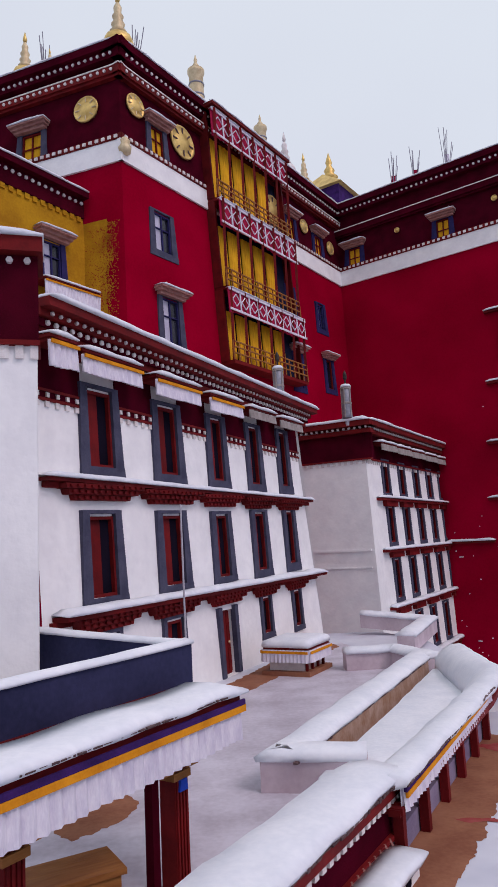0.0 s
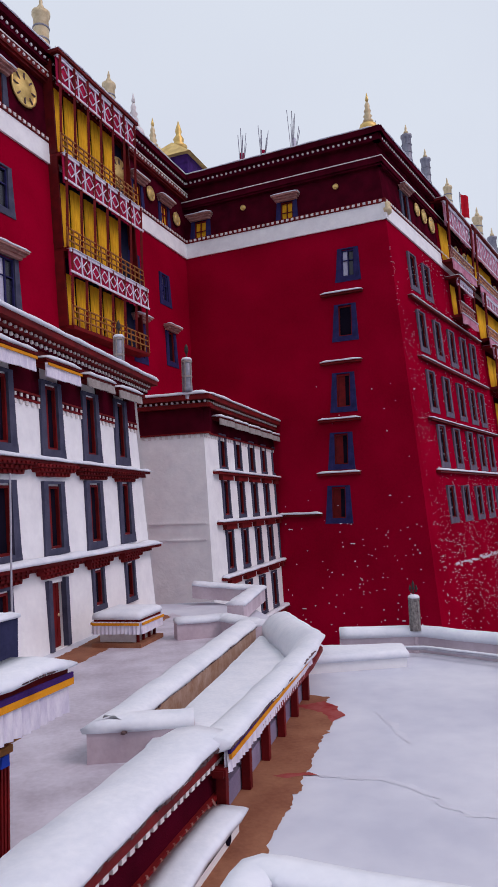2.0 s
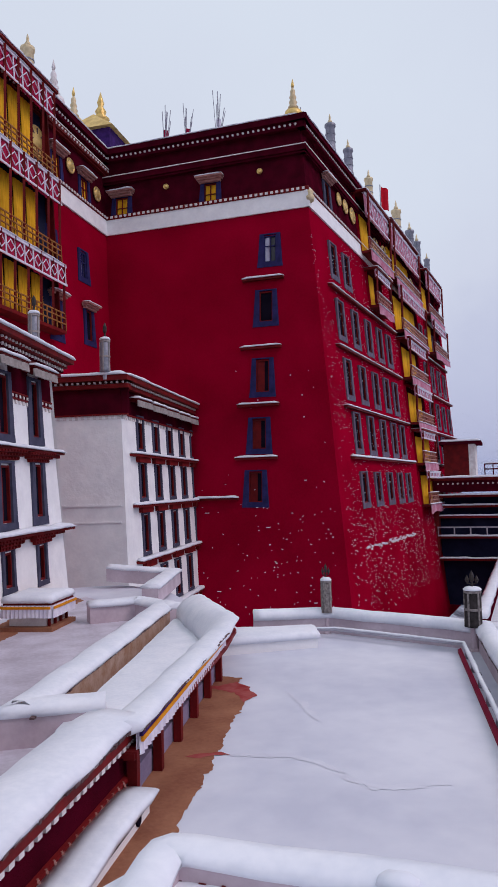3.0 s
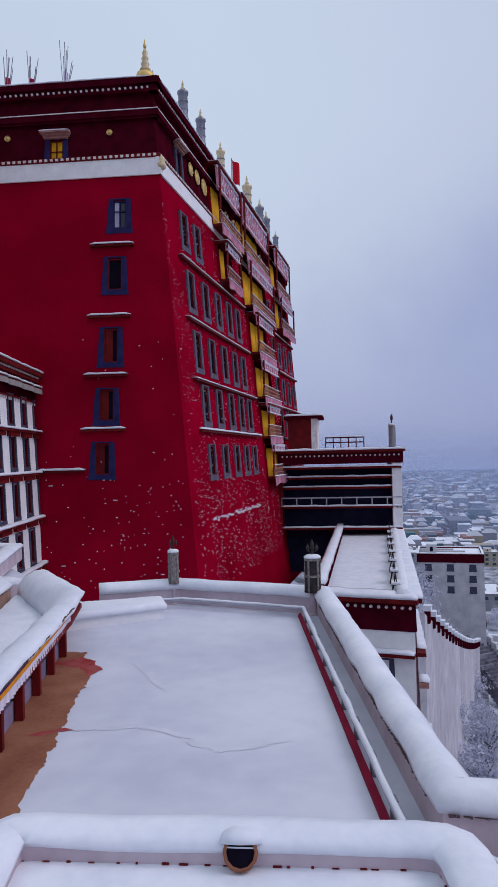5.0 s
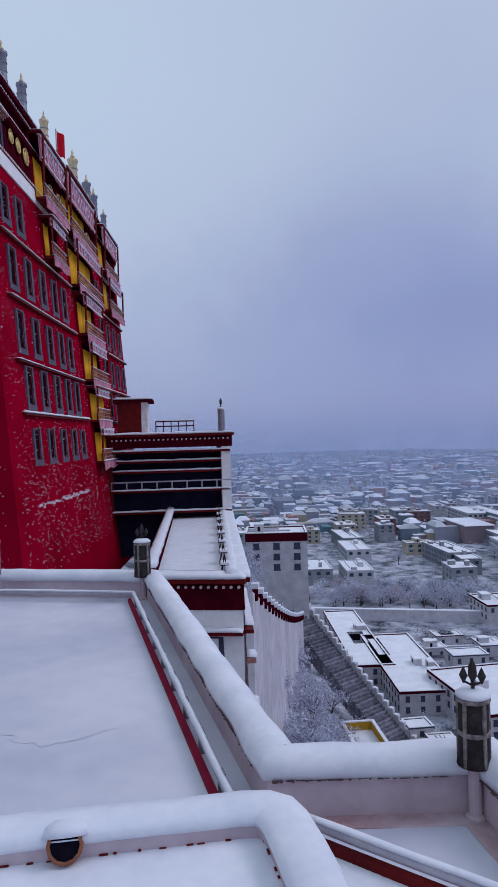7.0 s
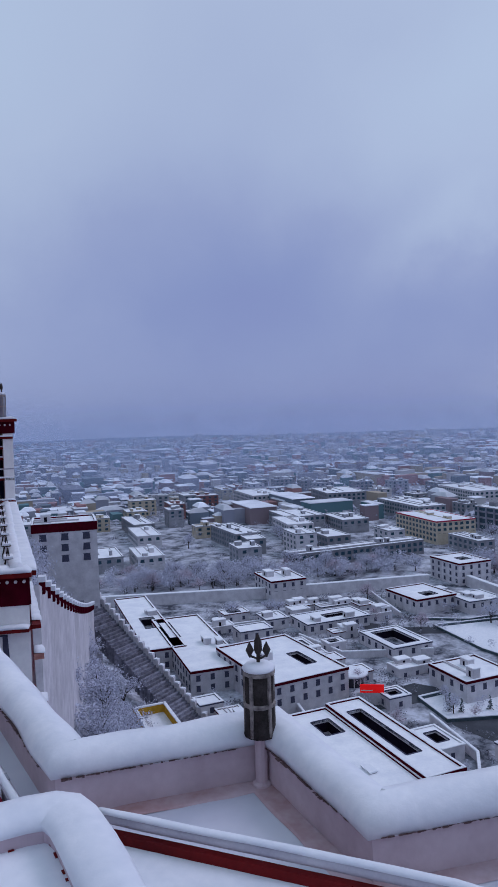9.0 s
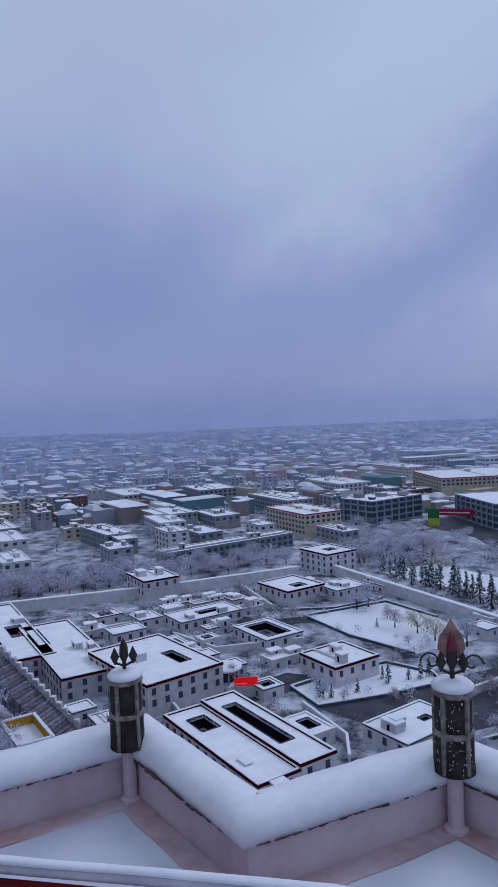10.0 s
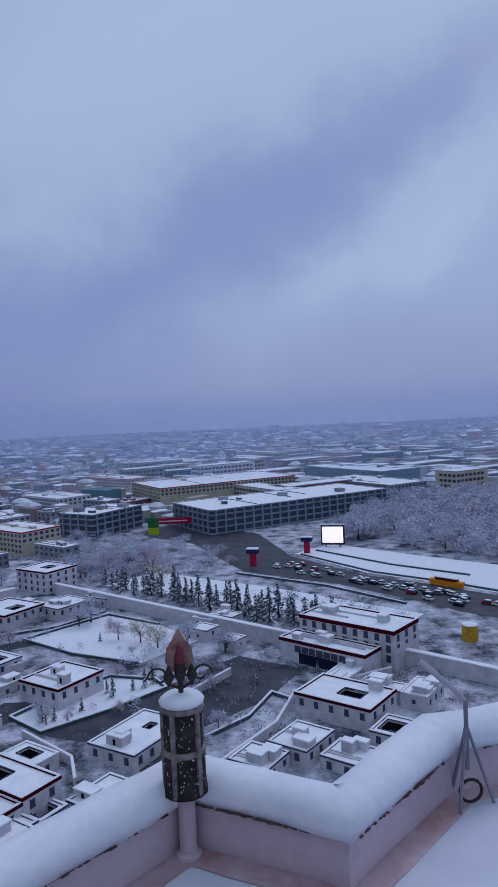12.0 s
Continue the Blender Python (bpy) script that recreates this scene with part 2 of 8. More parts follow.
def thing(name, label, category, at=None, group="", kind=""):
    ob = new(name)
    ob.empty_display_size = 0.2
    if at is not None:
        ob.matrix_basis = at
    return tagged(ob, label, category, group, kind)


def B():
    return bmesh.new()


def ledge(parent, f, u0, u1, z, out, h=0.14, thick=0.14, material=None, seed=0.0, name="string_ledge"):
    """One projecting ledge with its own lying snow."""
    b = B()
    tape(b, f, u0, u1, z - thick, z, -0.05, out)
    o = part(name, b, material or REDWOOD, parent)
    b = B()
    snowcap(b, f, u0 - 0.03, u1 + 0.03, z + 0.003, -0.05, out + 0.03, h, seed)
    part("snow", b, SNOW, o, smooth=True)
    return o


class Face:
    """A battered wall: its line in plan from a to b at the height zref; it faces to the right of that way, and leans inward by batter a metre."""
    def __init__(self, a, b, zref, batter):
        self.a, self.zref, self.batter = Vector(a), zref, batter
        self.u = (Vector(b) - self.a).normalized()
        self.n = Vector((self.u.y, -self.u.x))
        self.length = (Vector(b) - self.a).length

    def p(self, u, z, out=0.0):
        q = self.a + self.u * u + self.n * (out - self.batter * (z - self.zref))
        return Vector((q.x, q.y, z))

    def m(self, u, z, out=0.0):
        """x along the wall, y into it, z up its lean."""
        o = self.p(u, z, out)
        return Matrix(((self.u.x, -self.n.x, -self.n.x * self.batter, o.x), (self.u.y, -self.n.y, -self.n.y * self.batter, o.y), (0, 0, 1, o.z), (0, 0, 0, 1)))

    def meet(self, other, z):
        """How far along this wall the other one crosses it at the height z."""
        p, q = self.p(0, z), other.p(0, z)
        d, e = self.u, other.u
        return ((q.x - p.x) * e.y - (q.y - p.y) * e.x) / (d.x * e.y - d.y * e.x)


def wall(bm, f, lo, hi, z0, z1, holes=(), depth=0.35, rows=()):
    """A wall face from lo(z) to hi(z) with openings (u0, u1, z0, z1), their reveals and its thickness at the openings."""
    us = sorted({round(v, 3) for h in holes for v in h[:2]})
    zs = sorted({round(v, 3) for h in holes for v in h[2:]} | {z0, z1} | set(rows))
    zs = [z for z in zs if z0 <= z <= z1]
    for za, zb in zip(zs, zs[1:]):
        ca, cb = [lo(za), *us, hi(za)], [lo(zb), *us, hi(zb)]
        zm = (za + zb) / 2
        for i in range(len(ca) - 1):
            um = (ca[i] + ca[i + 1]) / 2
            if any(h[0] < um < h[1] and h[2] < zm < h[3] for h in holes):
                continue
            quad(bm, f.p(ca[i], za), f.p(ca[i + 1], za), f.p(cb[i + 1], zb), f.p(cb[i], zb))
    for a, b, c, d in holes:
        o, i = [f.p(a, c), f.p(b, c), f.p(b, d), f.p(a, d)], [f.p(a, c, -depth), f.p(b, c, -depth), f.p(b, d, -depth), f.p(a, d, -depth)]
        for k in range(4):
            quad(bm, o[k], o[(k + 1) % 4], i[(k + 1) % 4], i[k])


def tape(bm, f, u0, u1, z0, z1, out0, out1):
    """A straight moulding on a wall, from out0 to out1 in front of it."""
    lo = [f.p(u0, z0, out0), f.p(u1, z0, out0), f.p(u1, z0, out1), f.p(u0, z0, out1)]
    hi = [f.p(u0, z1, out0), f.p(u1, z1, out0), f.p(u1, z1, out1), f.p(u0, z1, out1)]
    v = [bm.verts.new(q) for q in lo + hi]
    for k in ((3, 2, 1, 0), (4, 5, 6, 7), (0, 1, 5, 4), (1, 2, 6, 5), (2, 3, 7, 6), (3, 0, 4, 7)):
        bm.faces.new([v[i] for i in k])


def dots(bm, f, u0, u1, z, out, r=0.11, gap=0.42):
    """A row of round beam ends."""
    k = max(1, int((u1 - u0) / gap))
    for i in range(k):
        m = f.m(u0 + (i + 0.5) * (u1 - u0) / k, z, out)
        ring = [bm.verts.new(m @ Vector((r * math.cos(a * math.pi / 3), -0.05, r * math.sin(a * math.pi / 3)))) for a in range(6)]
        back = [bm.verts.new(m @ Vector((r * math.cos(a * math.pi / 3), 0.06, r * math.sin(a * math.pi / 3)))) for a in range(6)]
        bm.faces.new(ring)
        for a in range(6):
            bm.faces.new((ring[a], back[a], back[(a + 1) % 6], ring[(a + 1) % 6]))


def snowcap(bm, f, u0, u1, z, out0, out1, h=0.14, seed=0.0):
    """Lying snow with a rounded, uneven front along a ledge."""
    k = max(2, int((u1 - u0) / 0.3))
    prof = ((0, 0.0), (0.0, 0.55), (0.12, 0.9), (0.5, 1.0), (1.0, 0.85))
    rows = []
    for i in range(k + 1):
        u = u0 + (u1 - u0) * i / k
        e = 0.05 * noise.noise(Vector((u * 1.9 + seed, z, 1.0)))
        g = 1 + 0.35 * noise.noise(Vector((u * 1.1 + seed, z, 5.0)))
        fade = 0.35 if i in (0, k) else 1.0
        rows.append([bm.verts.new(f.p(u, z + h * b * g * fade, out1 + 0.04 + e + (out0 - out1 - 0.04 - e) * a)) for a, b in prof])
    for a, b in zip(rows, rows[1:]):
        for j in range(len(prof) - 1):
            bm.faces.new((a[j], b[j], b[j + 1], a[j + 1]))
    for r in (rows[0], rows[-1]):
        bm.faces.new(r)
    for a, b in zip(rows, rows[1:]):
        bm.faces.new((a[0], b[0], b[-1], a[-1]))


def pleats(bm, w, h, pitch=0.14, deep=0.05, drop=None):
    """A pleated cloth hanging from z = 0, w wide, with some thickness."""
    k = max(4, int(w / pitch) * 4)
    cols = []
    for i in range(k + 1):
        x = w * i / k - w / 2
        y = deep * (0.5 - 0.5 * math.cos(i * math.pi / 2)) + 0.02 * noise.noise(Vector((x * 3, h, 2.0)))
        d = h * (1 + 0.06 * noise.noise(Vector((x * 2.3, h, 7.0)))) + (drop(x / w) if drop else 0)
        cols.append([bm.verts.new((x, -y - 0.01, 0)), bm.verts.new((x, -y - 0.03, -d)), bm.verts.new((x, -y + 0.02, -d)), bm.verts.new((x, -y + 0.02, 0))])
    for a, b in zip(cols, cols[1:]):
        for j in range(3):
            bm.faces.new((a[j], b[j], b[j + 1], a[j + 1]))


SLUSH = mat("thin_grey_slush", (0.66, 0.62, 0.7), (0.44, 0.39, 0.45), 0.9, 0.45, 0.3, 10.0, spec=0.3)


def window(parent, f, u, z, w, h, frame_mat=SLATE, pane="dark", surround=0.22, eave=0.0, flare=0.14, name="window", bracket=False):
    """A trapezoid painted surround, a set-back timber frame with panes, and, if eave is given, a small snow-topped roof above."""
    s = surround
    b2 = B()
    for sx in (-1, 1):
        v = [(sx * w / 2, 0), (sx * (w / 2 + s + flare), 0), (sx * (w / 2 + s), h + 0.06), (sx * w / 2, h + 0.06)]
        f0, f1 = [b2.verts.new((x, -0.05, zz)) for x, zz in v], [b2.verts.new((x, 0.08, zz)) for x, zz in v]
        b2.faces.new(f0)
        for k in range(4):
            b2.faces.new((f0[k], f1[k], f1[(k + 1) % 4], f0[(k + 1) % 4]))
    box(b2, -w / 2 - s - flare, w / 2 + s + flare, -0.06, 0.1, -s * 1.25, 0.0, 0.04)
    box(b2, -w / 2 - s, w / 2 + s, -0.055, 0.1, h + 0.06, h + 0.14)
    at = f.m(u, z)
    win = part(name, b2, frame_mat, parent, at=at)
    b = B()
    t = 0.07
    box(b, -w / 2, -w / 2 + t, 0.03, 0.13, 0, h)
    box(b, w / 2 - t, w / 2, 0.03, 0.13, 0, h)
    box(b, -w / 2 + t, w / 2 - t, 0.03, 0.13, h - t, h)
    box(b, -w / 2 + t, w / 2 - t, 0.03, 0.13, 0, t)
    if pane not in ("red", "dark"):
        box(b, -t / 2, t / 2, 0.04, 0.12, t, h - t)
        box(b, -w / 2 + t, w / 2 - t, 0.045, 0.115, h * 0.6, h * 0.6 + 0.05)
    split = w * 0.1 if pane == "red" else 0.0
    part("window_frame", b, REDWOOD if pane in ("dark", "red") else (INDIGO if pane != "yellow" else REDWOOD), win)
    # ink panes put the darkness of the room behind into their colour
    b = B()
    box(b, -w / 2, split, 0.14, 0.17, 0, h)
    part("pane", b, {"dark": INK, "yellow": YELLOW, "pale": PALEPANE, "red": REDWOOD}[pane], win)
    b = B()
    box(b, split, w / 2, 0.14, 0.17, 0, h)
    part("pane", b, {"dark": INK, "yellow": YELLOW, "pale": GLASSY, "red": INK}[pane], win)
    if eave:
        b = B()
        ew = w / 2 + s + 0.25
        box(b, -ew, ew, -eave, 0.0, h + 0.32, h + 0.42)
        box(b, -ew + 0.08, ew - 0.08, -eave * 0.7, 0.0, h + 0.2, h + 0.32)
        box(b, -ew + 0.18, ew - 0.18, -eave * 0.45, 0.0, h + 0.06, h + 0.2)
        part("eave", b, PINK if not bracket else REDWOOD, win)
        b = B()
        flat = Face((0, 0), (1, 0), 0, 0)
        snowcap(b, flat, -ew - 0.03, ew + 0.03, h + 0.42, 0.0, eave, 0.13, u * 3.1 + z)
        part("snow", b, SNOW, win, smooth=True)
    return win


def slab(bm, poly, z0, z1, inset=0.0, wob=0.0, step=0.0):
    """A flat body over a plan; inset rounds its upper rim, wob makes the rim uneven."""
    pts = [Vector(p) for p in poly]
    if step:
        fine = []
        for i, p in enumerate(pts):
            q = pts[(i + 1) % len(pts)]
            k = max(1, int((q - p).length / step))
            fine += [p.lerp(q, j / k) for j in range(k)]
        pts = fine
    c = sum(pts, Vector((0, 0))) / len(pts)
    rings = []
    for shrink, z in ((0, z0), (0, z1 - inset * 0.7), (inset * 0.35, z1 - inset * 0.2), (inset, z1)) if inset else ((0, z0), (0, z1)):
        ring = []
        for p in pts:
            d = (c - p)
            q = p + d.normalized() * shrink * 1.3
            w = noise.noise_vector(Vector((p.x * 2.1, p.y * 2.1, z1))) * wob
            ring.append(bm.verts.new((q.x + w.x, q.y + w.y, z + (w.z * 0.6 if shrink else 0))))
        rings.append(ring)
    for a, b in zip(rings, rings[1:]):
        for k in range(len(a)):
            bm.faces.new((a[k], a[(k + 1) % len(a)], b[(k + 1) % len(a)], b[k]))
    bm.faces.new(rings[0][::-1])
    bm.faces.new(rings[-1])


# ---- the red palace ----
RW = Face((-5.21, 31.46), (7.774, 50.01), 22.2, 0.06)
TF = Face((7.774, 50.01), (19.61, 40.96), 22.2, 0.08)
TS = Face((19.61, 40.96), (52.88, 73.44), 22.2, 0.10)
LF = Face((-24.0, 38.93), (-5.21, 31.46), 22.2, 0.06)
TE = Face((52.88, 73.44), (40.0, 90.0), 22.2, 0.08)
BASE, BAND, FRIEZE, TOP = -9.0, 22.2, 23.35, 28.2

palace = thing("red_palace", "towering crimson limewashed palace with maroon frieze and snowy cornices", "palace")


def crown(f, lo, hi, el, er, z_band=BAND):
    """White band, dentils, twig frieze and two dotted cornices with snow on top of one palace wall."""
    dz = 0.3 if f in (RW, LF) else -0.45
    lo_, hi_ = (lambda z, o=0.0: lo(z) - o * el), (lambda z, o=0.0: hi(z) + o * er)
    b = B()
    tape(b, f, lo_(z_band, 0.12), hi_(z_band, 0.12), z_band, FRIEZE, -0.1, 0.12)
    part("white_band", b, WHITE, palace, "whitewashed band under the frieze")
    b = B()
    tape(b, f, lo_(FRIEZE, 0.16), hi_(FRIEZE, 0.16), FRIEZE, FRIEZE + 0.3, -0.1, 0.16)
    part("dentil_board", b, REDWOOD, palace)
    b = B()
    k = int((hi(FRIEZE) - lo(FRIEZE)) / 0.36)
    for i in range(k):
        u = lo(FRIEZE) + (i + 0.5) * (hi(FRIEZE) - lo(FRIEZE)) / k
        tape(b, f, u - 0.09, u + 0.09, FRIEZE + 0.08, FRIEZE + 0.24, 0.16, 0.22)
    stuff(part("dentils", b, OFFWHITE, palace))
    b = B()
    tape(b, f, lo_(26.5, 0.25), hi_(26.5, 0.25), 26.45 + dz, 26.6 + dz, -0.1, 0.25)
    tape(b, f, lo_(26.5, 0.36), hi_(26.5, 0.36), 26.6 + dz, 27.0 + dz, -0.1, 0.36)
    part("lower_cornice", b, REDWOOD if f in (RW, LF) else MAROON, palace)
    b = B()
    if f in (RW, LF):
        dots(b, f, lo(26.8), hi(26.8), 26.8 + dz, 0.38, 0.085, 0.38)
        stuff(part("cornice_dots", b, OFFWHITE, palace))
    else:
        b.free()
    b = B()
    tape(b, f, lo_(27.0, 0.4), hi_(27.0, 0.4), 27.004 + dz, 27.07 + dz, -0.1, 0.4)
    part("cornice_line", b, OFFWHITE, palace)
    b = B()
    tape(b, f, lo_(27.5, 0.4), hi_(27.5, 0.4), 27.75, 28.2, -0.1, 0.4)
    tape(b, f, lo_(28.2, 0.62), hi_(28.2, 0.62), 28.2, 28.62, -0.6, 0.62)
    part("upper_cornice", b, MAROON, palace)
    b = B()
    dots(b, f, lo(28.0), hi(28.0), 28.0, 0.42, 0.085, 0.36)
    stuff(part("cornice_dots", b, OFFWHITE, palace))
    b = B()
    snowcap(b, f, lo(28.6), hi(28.6), 28.625, -0.6, 0.64, 0.12, f.a.x)
    part("snow", b, SNOW, palace, smooth=True)


def medallion(f, u, z, r):
    b = B()
    lathe(b, ((r, 0), (r, 0.08), (r * 0.9, 0.1), (r * 0.86, 0.06), (r * 0.6, 0.05), (r * 0.55, 0.085), (r * 0.15, 0.1)), 22)
    part("medallion", b, GOLD, palace, "round gilded medallion", True, f.m(u, z, 0.1) @ pose(0, 0, 0, 90))
    if r > 0.4:
        b = B()
        for k in range(8):
            a = k * math.pi / 4
            bar(b, (r * 0.5 * math.cos(a), r * 0.5 * math.sin(a), 0.07), (r * 0.86 * math.cos(a), r * 0.86 * math.sin(a), 0.08), r * 0.05, 5)
        part("medallion_spokes", b, GRIME if r > 0.9 else PALEGOLD, palace, "raised spokes of the medallion", False, f.m(u, z, 0.1) @ pose(0, 0, 0, 90))


rw_lo, rw_hi = (lambda z: RW.meet(LF, z)), (lambda z: RW.meet(TF, z))
tf_lo, tf_hi = (lambda z: TF.meet(RW, z)), (lambda z: TF.meet(TS, z))
ts_lo, ts_hi = (lambda z: TS.meet(TF, z)), (lambda z: 47.0 - 0.14 * (22.2 - z))
lf_lo, lf_hi = (lambda z: 0.0), (lambda z: LF.meet(RW, z))

# windows: wall, centre along it, sill height, width, height, panes, paint, eave
rw_wins = [(2.75, 23.5, 0.95, 1.75, "yellow", SLATE, 0.5), (2.6, 18.35, 1.2, 2.0, "pale", SLATE, 0), (2.7, 13.55, 1.2, 2.3, "pale", SLATE, 0.55),
           (15.9, 23.5, 0.95, 1.7, "yellow", INDIGO, 0.5), (19.6, 23.45, 0.95, 1.7, "yellow", INDIGO, 0.5),
           (14.75, 18.2, 0.8, 1.7, "pale", INDIGO, 0), (18.75, 18.0, 0.8, 1.75, "pale", INDIGO, 0),
           (14.8, 13.3, 0.8, 2.2, "pale", INDIGO, 0.5), (19.0, 13.8, 0.8, 2.0, "dark", INDIGO, 0.5)]
tf_wins = [(8.0, 23.0, 0.9, 1.9, "yellow", INDIGO, 0.55), (1.2, 23.0, 0.95, 1.9, "yellow", INDIGO, 0.55),
           (12.25, 18.75, 0.85, 1.8, "pale", INDIGO, 0), (11.95, 14.7, 0.9, 2.0, "dark", INDIGO, 0),
           (11.7, 10.0, 0.9, 2.1, "red", INDIGO, 0), (11.45, 6.3, 0.9, 1.9, "red", INDIGO, 0), (11.2, 2.9, 0.9, 1.9, "red", INDIGO, 0)]
ts_wins = []
for row, (zs, h) in enumerate(((18.6, 2.2), (14.2, 2.4), (10.0, 2.4), (6.3, 2.4), (2.6, 2.0))):
    cols = (4.0, 7.0) if row == 0 else (3.9, 7.4, 10.9, 14.2, 17.2)
    ts_wins += [(u + (0.4 if row > 2 else 0), zs, 1.05, h, "dark", PALESLATE, 0) for u in cols]
    ts_wins += [(u, zs, 1.05, h, "dark", PALESLATE, 0) for u in (33.0, 36.5, 40.0, 43.5)]
ts_wins += [(4.6, 23.7, 0.9, 1.9, "dark", SLATE, 0.5)]
lf_wins = [(LF.length - 5.35, 23.1, 1.2, 2.0, "yellow", SLATE, 0.55)]


def hole(w):
    return (w[0] - w[2] / 2, w[0] + w[2] / 2, w[1], w[1] + w[3])


for f, lo, hi, wins in ((RW, rw_lo, rw_hi, rw_wins), (TF, tf_lo, tf_hi, tf_wins), (TS, ts_lo, ts_hi, ts_wins), (LF, lf_lo, lf_hi, lf_wins)):
    b = B()
    wall(b, f, lo, hi, BASE, FRIEZE, [hole(w) for w in wins if w[1] + w[3] < FRIEZE], rows=(BAND,))
    part("wall", b, RED, palace)
    b = B()
    wall(b, f, lo, hi, FRIEZE, TOP, [(h[0], h[1], max(h[2], FRIEZE), h[3]) for h in (hole(w) for w in wins if w[1] + w[3] >= FRIEZE)])
    part("frieze", b, MAROON, palace, "dark maroon frieze of packed twigs")
    crown(f, lo, hi, 1 if f in (RW, TS) else 0, 1 if f in (LF, TF) else 0)
    for w in wins:
        window(palace, f, w[0], w[1], w[2], w[3], w[5], w[4], 0.3 if f is TS else 0.28, w[6])
b = B()
wall(b, TE, lambda z: 0.0, lambda z: 20.0, BASE, 28.2)
part("wall", b, RED, palace)
b = B()
rim = [f.p(u, 28.55, -0.3) for f, u in ((LF, 0), (RW, rw_lo(28)), (TF, tf_lo(28)), (TS, ts_lo(28)), (TS, 46.0))] + [Vector((36, 92, 28.55)), Vector((-10, 75, 28.55))]
b.faces.new([b.verts.new(p) for p in rim])
part("roof", b, SNOW, palace)

# snow-topped string ledges on the tower
for k, (u0, u1, z) in enumerate(((10.4, 13.2, 17.65), (10.25, 13.0, 13.0), (10.05, 12.8, 9.2), (9.9, 12.7, 5.75), (7.1, 10.1, 3.2))):
    ledge(palace, TF, u0, u1, z, 0.3, 0.14, seed=k * 2.7)
for k, (z, u1) in enumerate(((17.5, 20.0), (13.3, 20.0), (9.15, 20.3), (5.7, 20.5))):
    ledge(palace, TS, 2.0, u1, z, 0.28, 0.1 + 0.06 * (k == 3), seed=k * 1.3)
    ledge(palace, TS, 31.5, 46.0, z, 0.28, 0.12, seed=k * 1.9)

for f, u, z, r in ((RW, 1.15, 25.7, 0.62), (RW, 4.75, 25.4, 0.95), (RW, 13.6, 24.9, 0.95), (RW, 17.6, 25.2, 0.5), (RW, 21.3, 24.8, 0.5), (LF, LF.length - 2.0, 25.5, 0.7),
                   (TF, 4.7, 25.2, 0.2), (TF, 11.6, 25.2, 0.2), (TS, 7.2, 25.4, 0.5), (TS, 8.8, 25.4, 0.55), (TS, 10.6, 25.3, 0.65)):
    medallion(f, u, z, r)


PINKCLOTH = mat("faded_pink_valance_cloth", (0.62, 0.34, 0.42), (0.45, 0.1, 0.17), 1.1, 0.9, 0.2, 7.0)


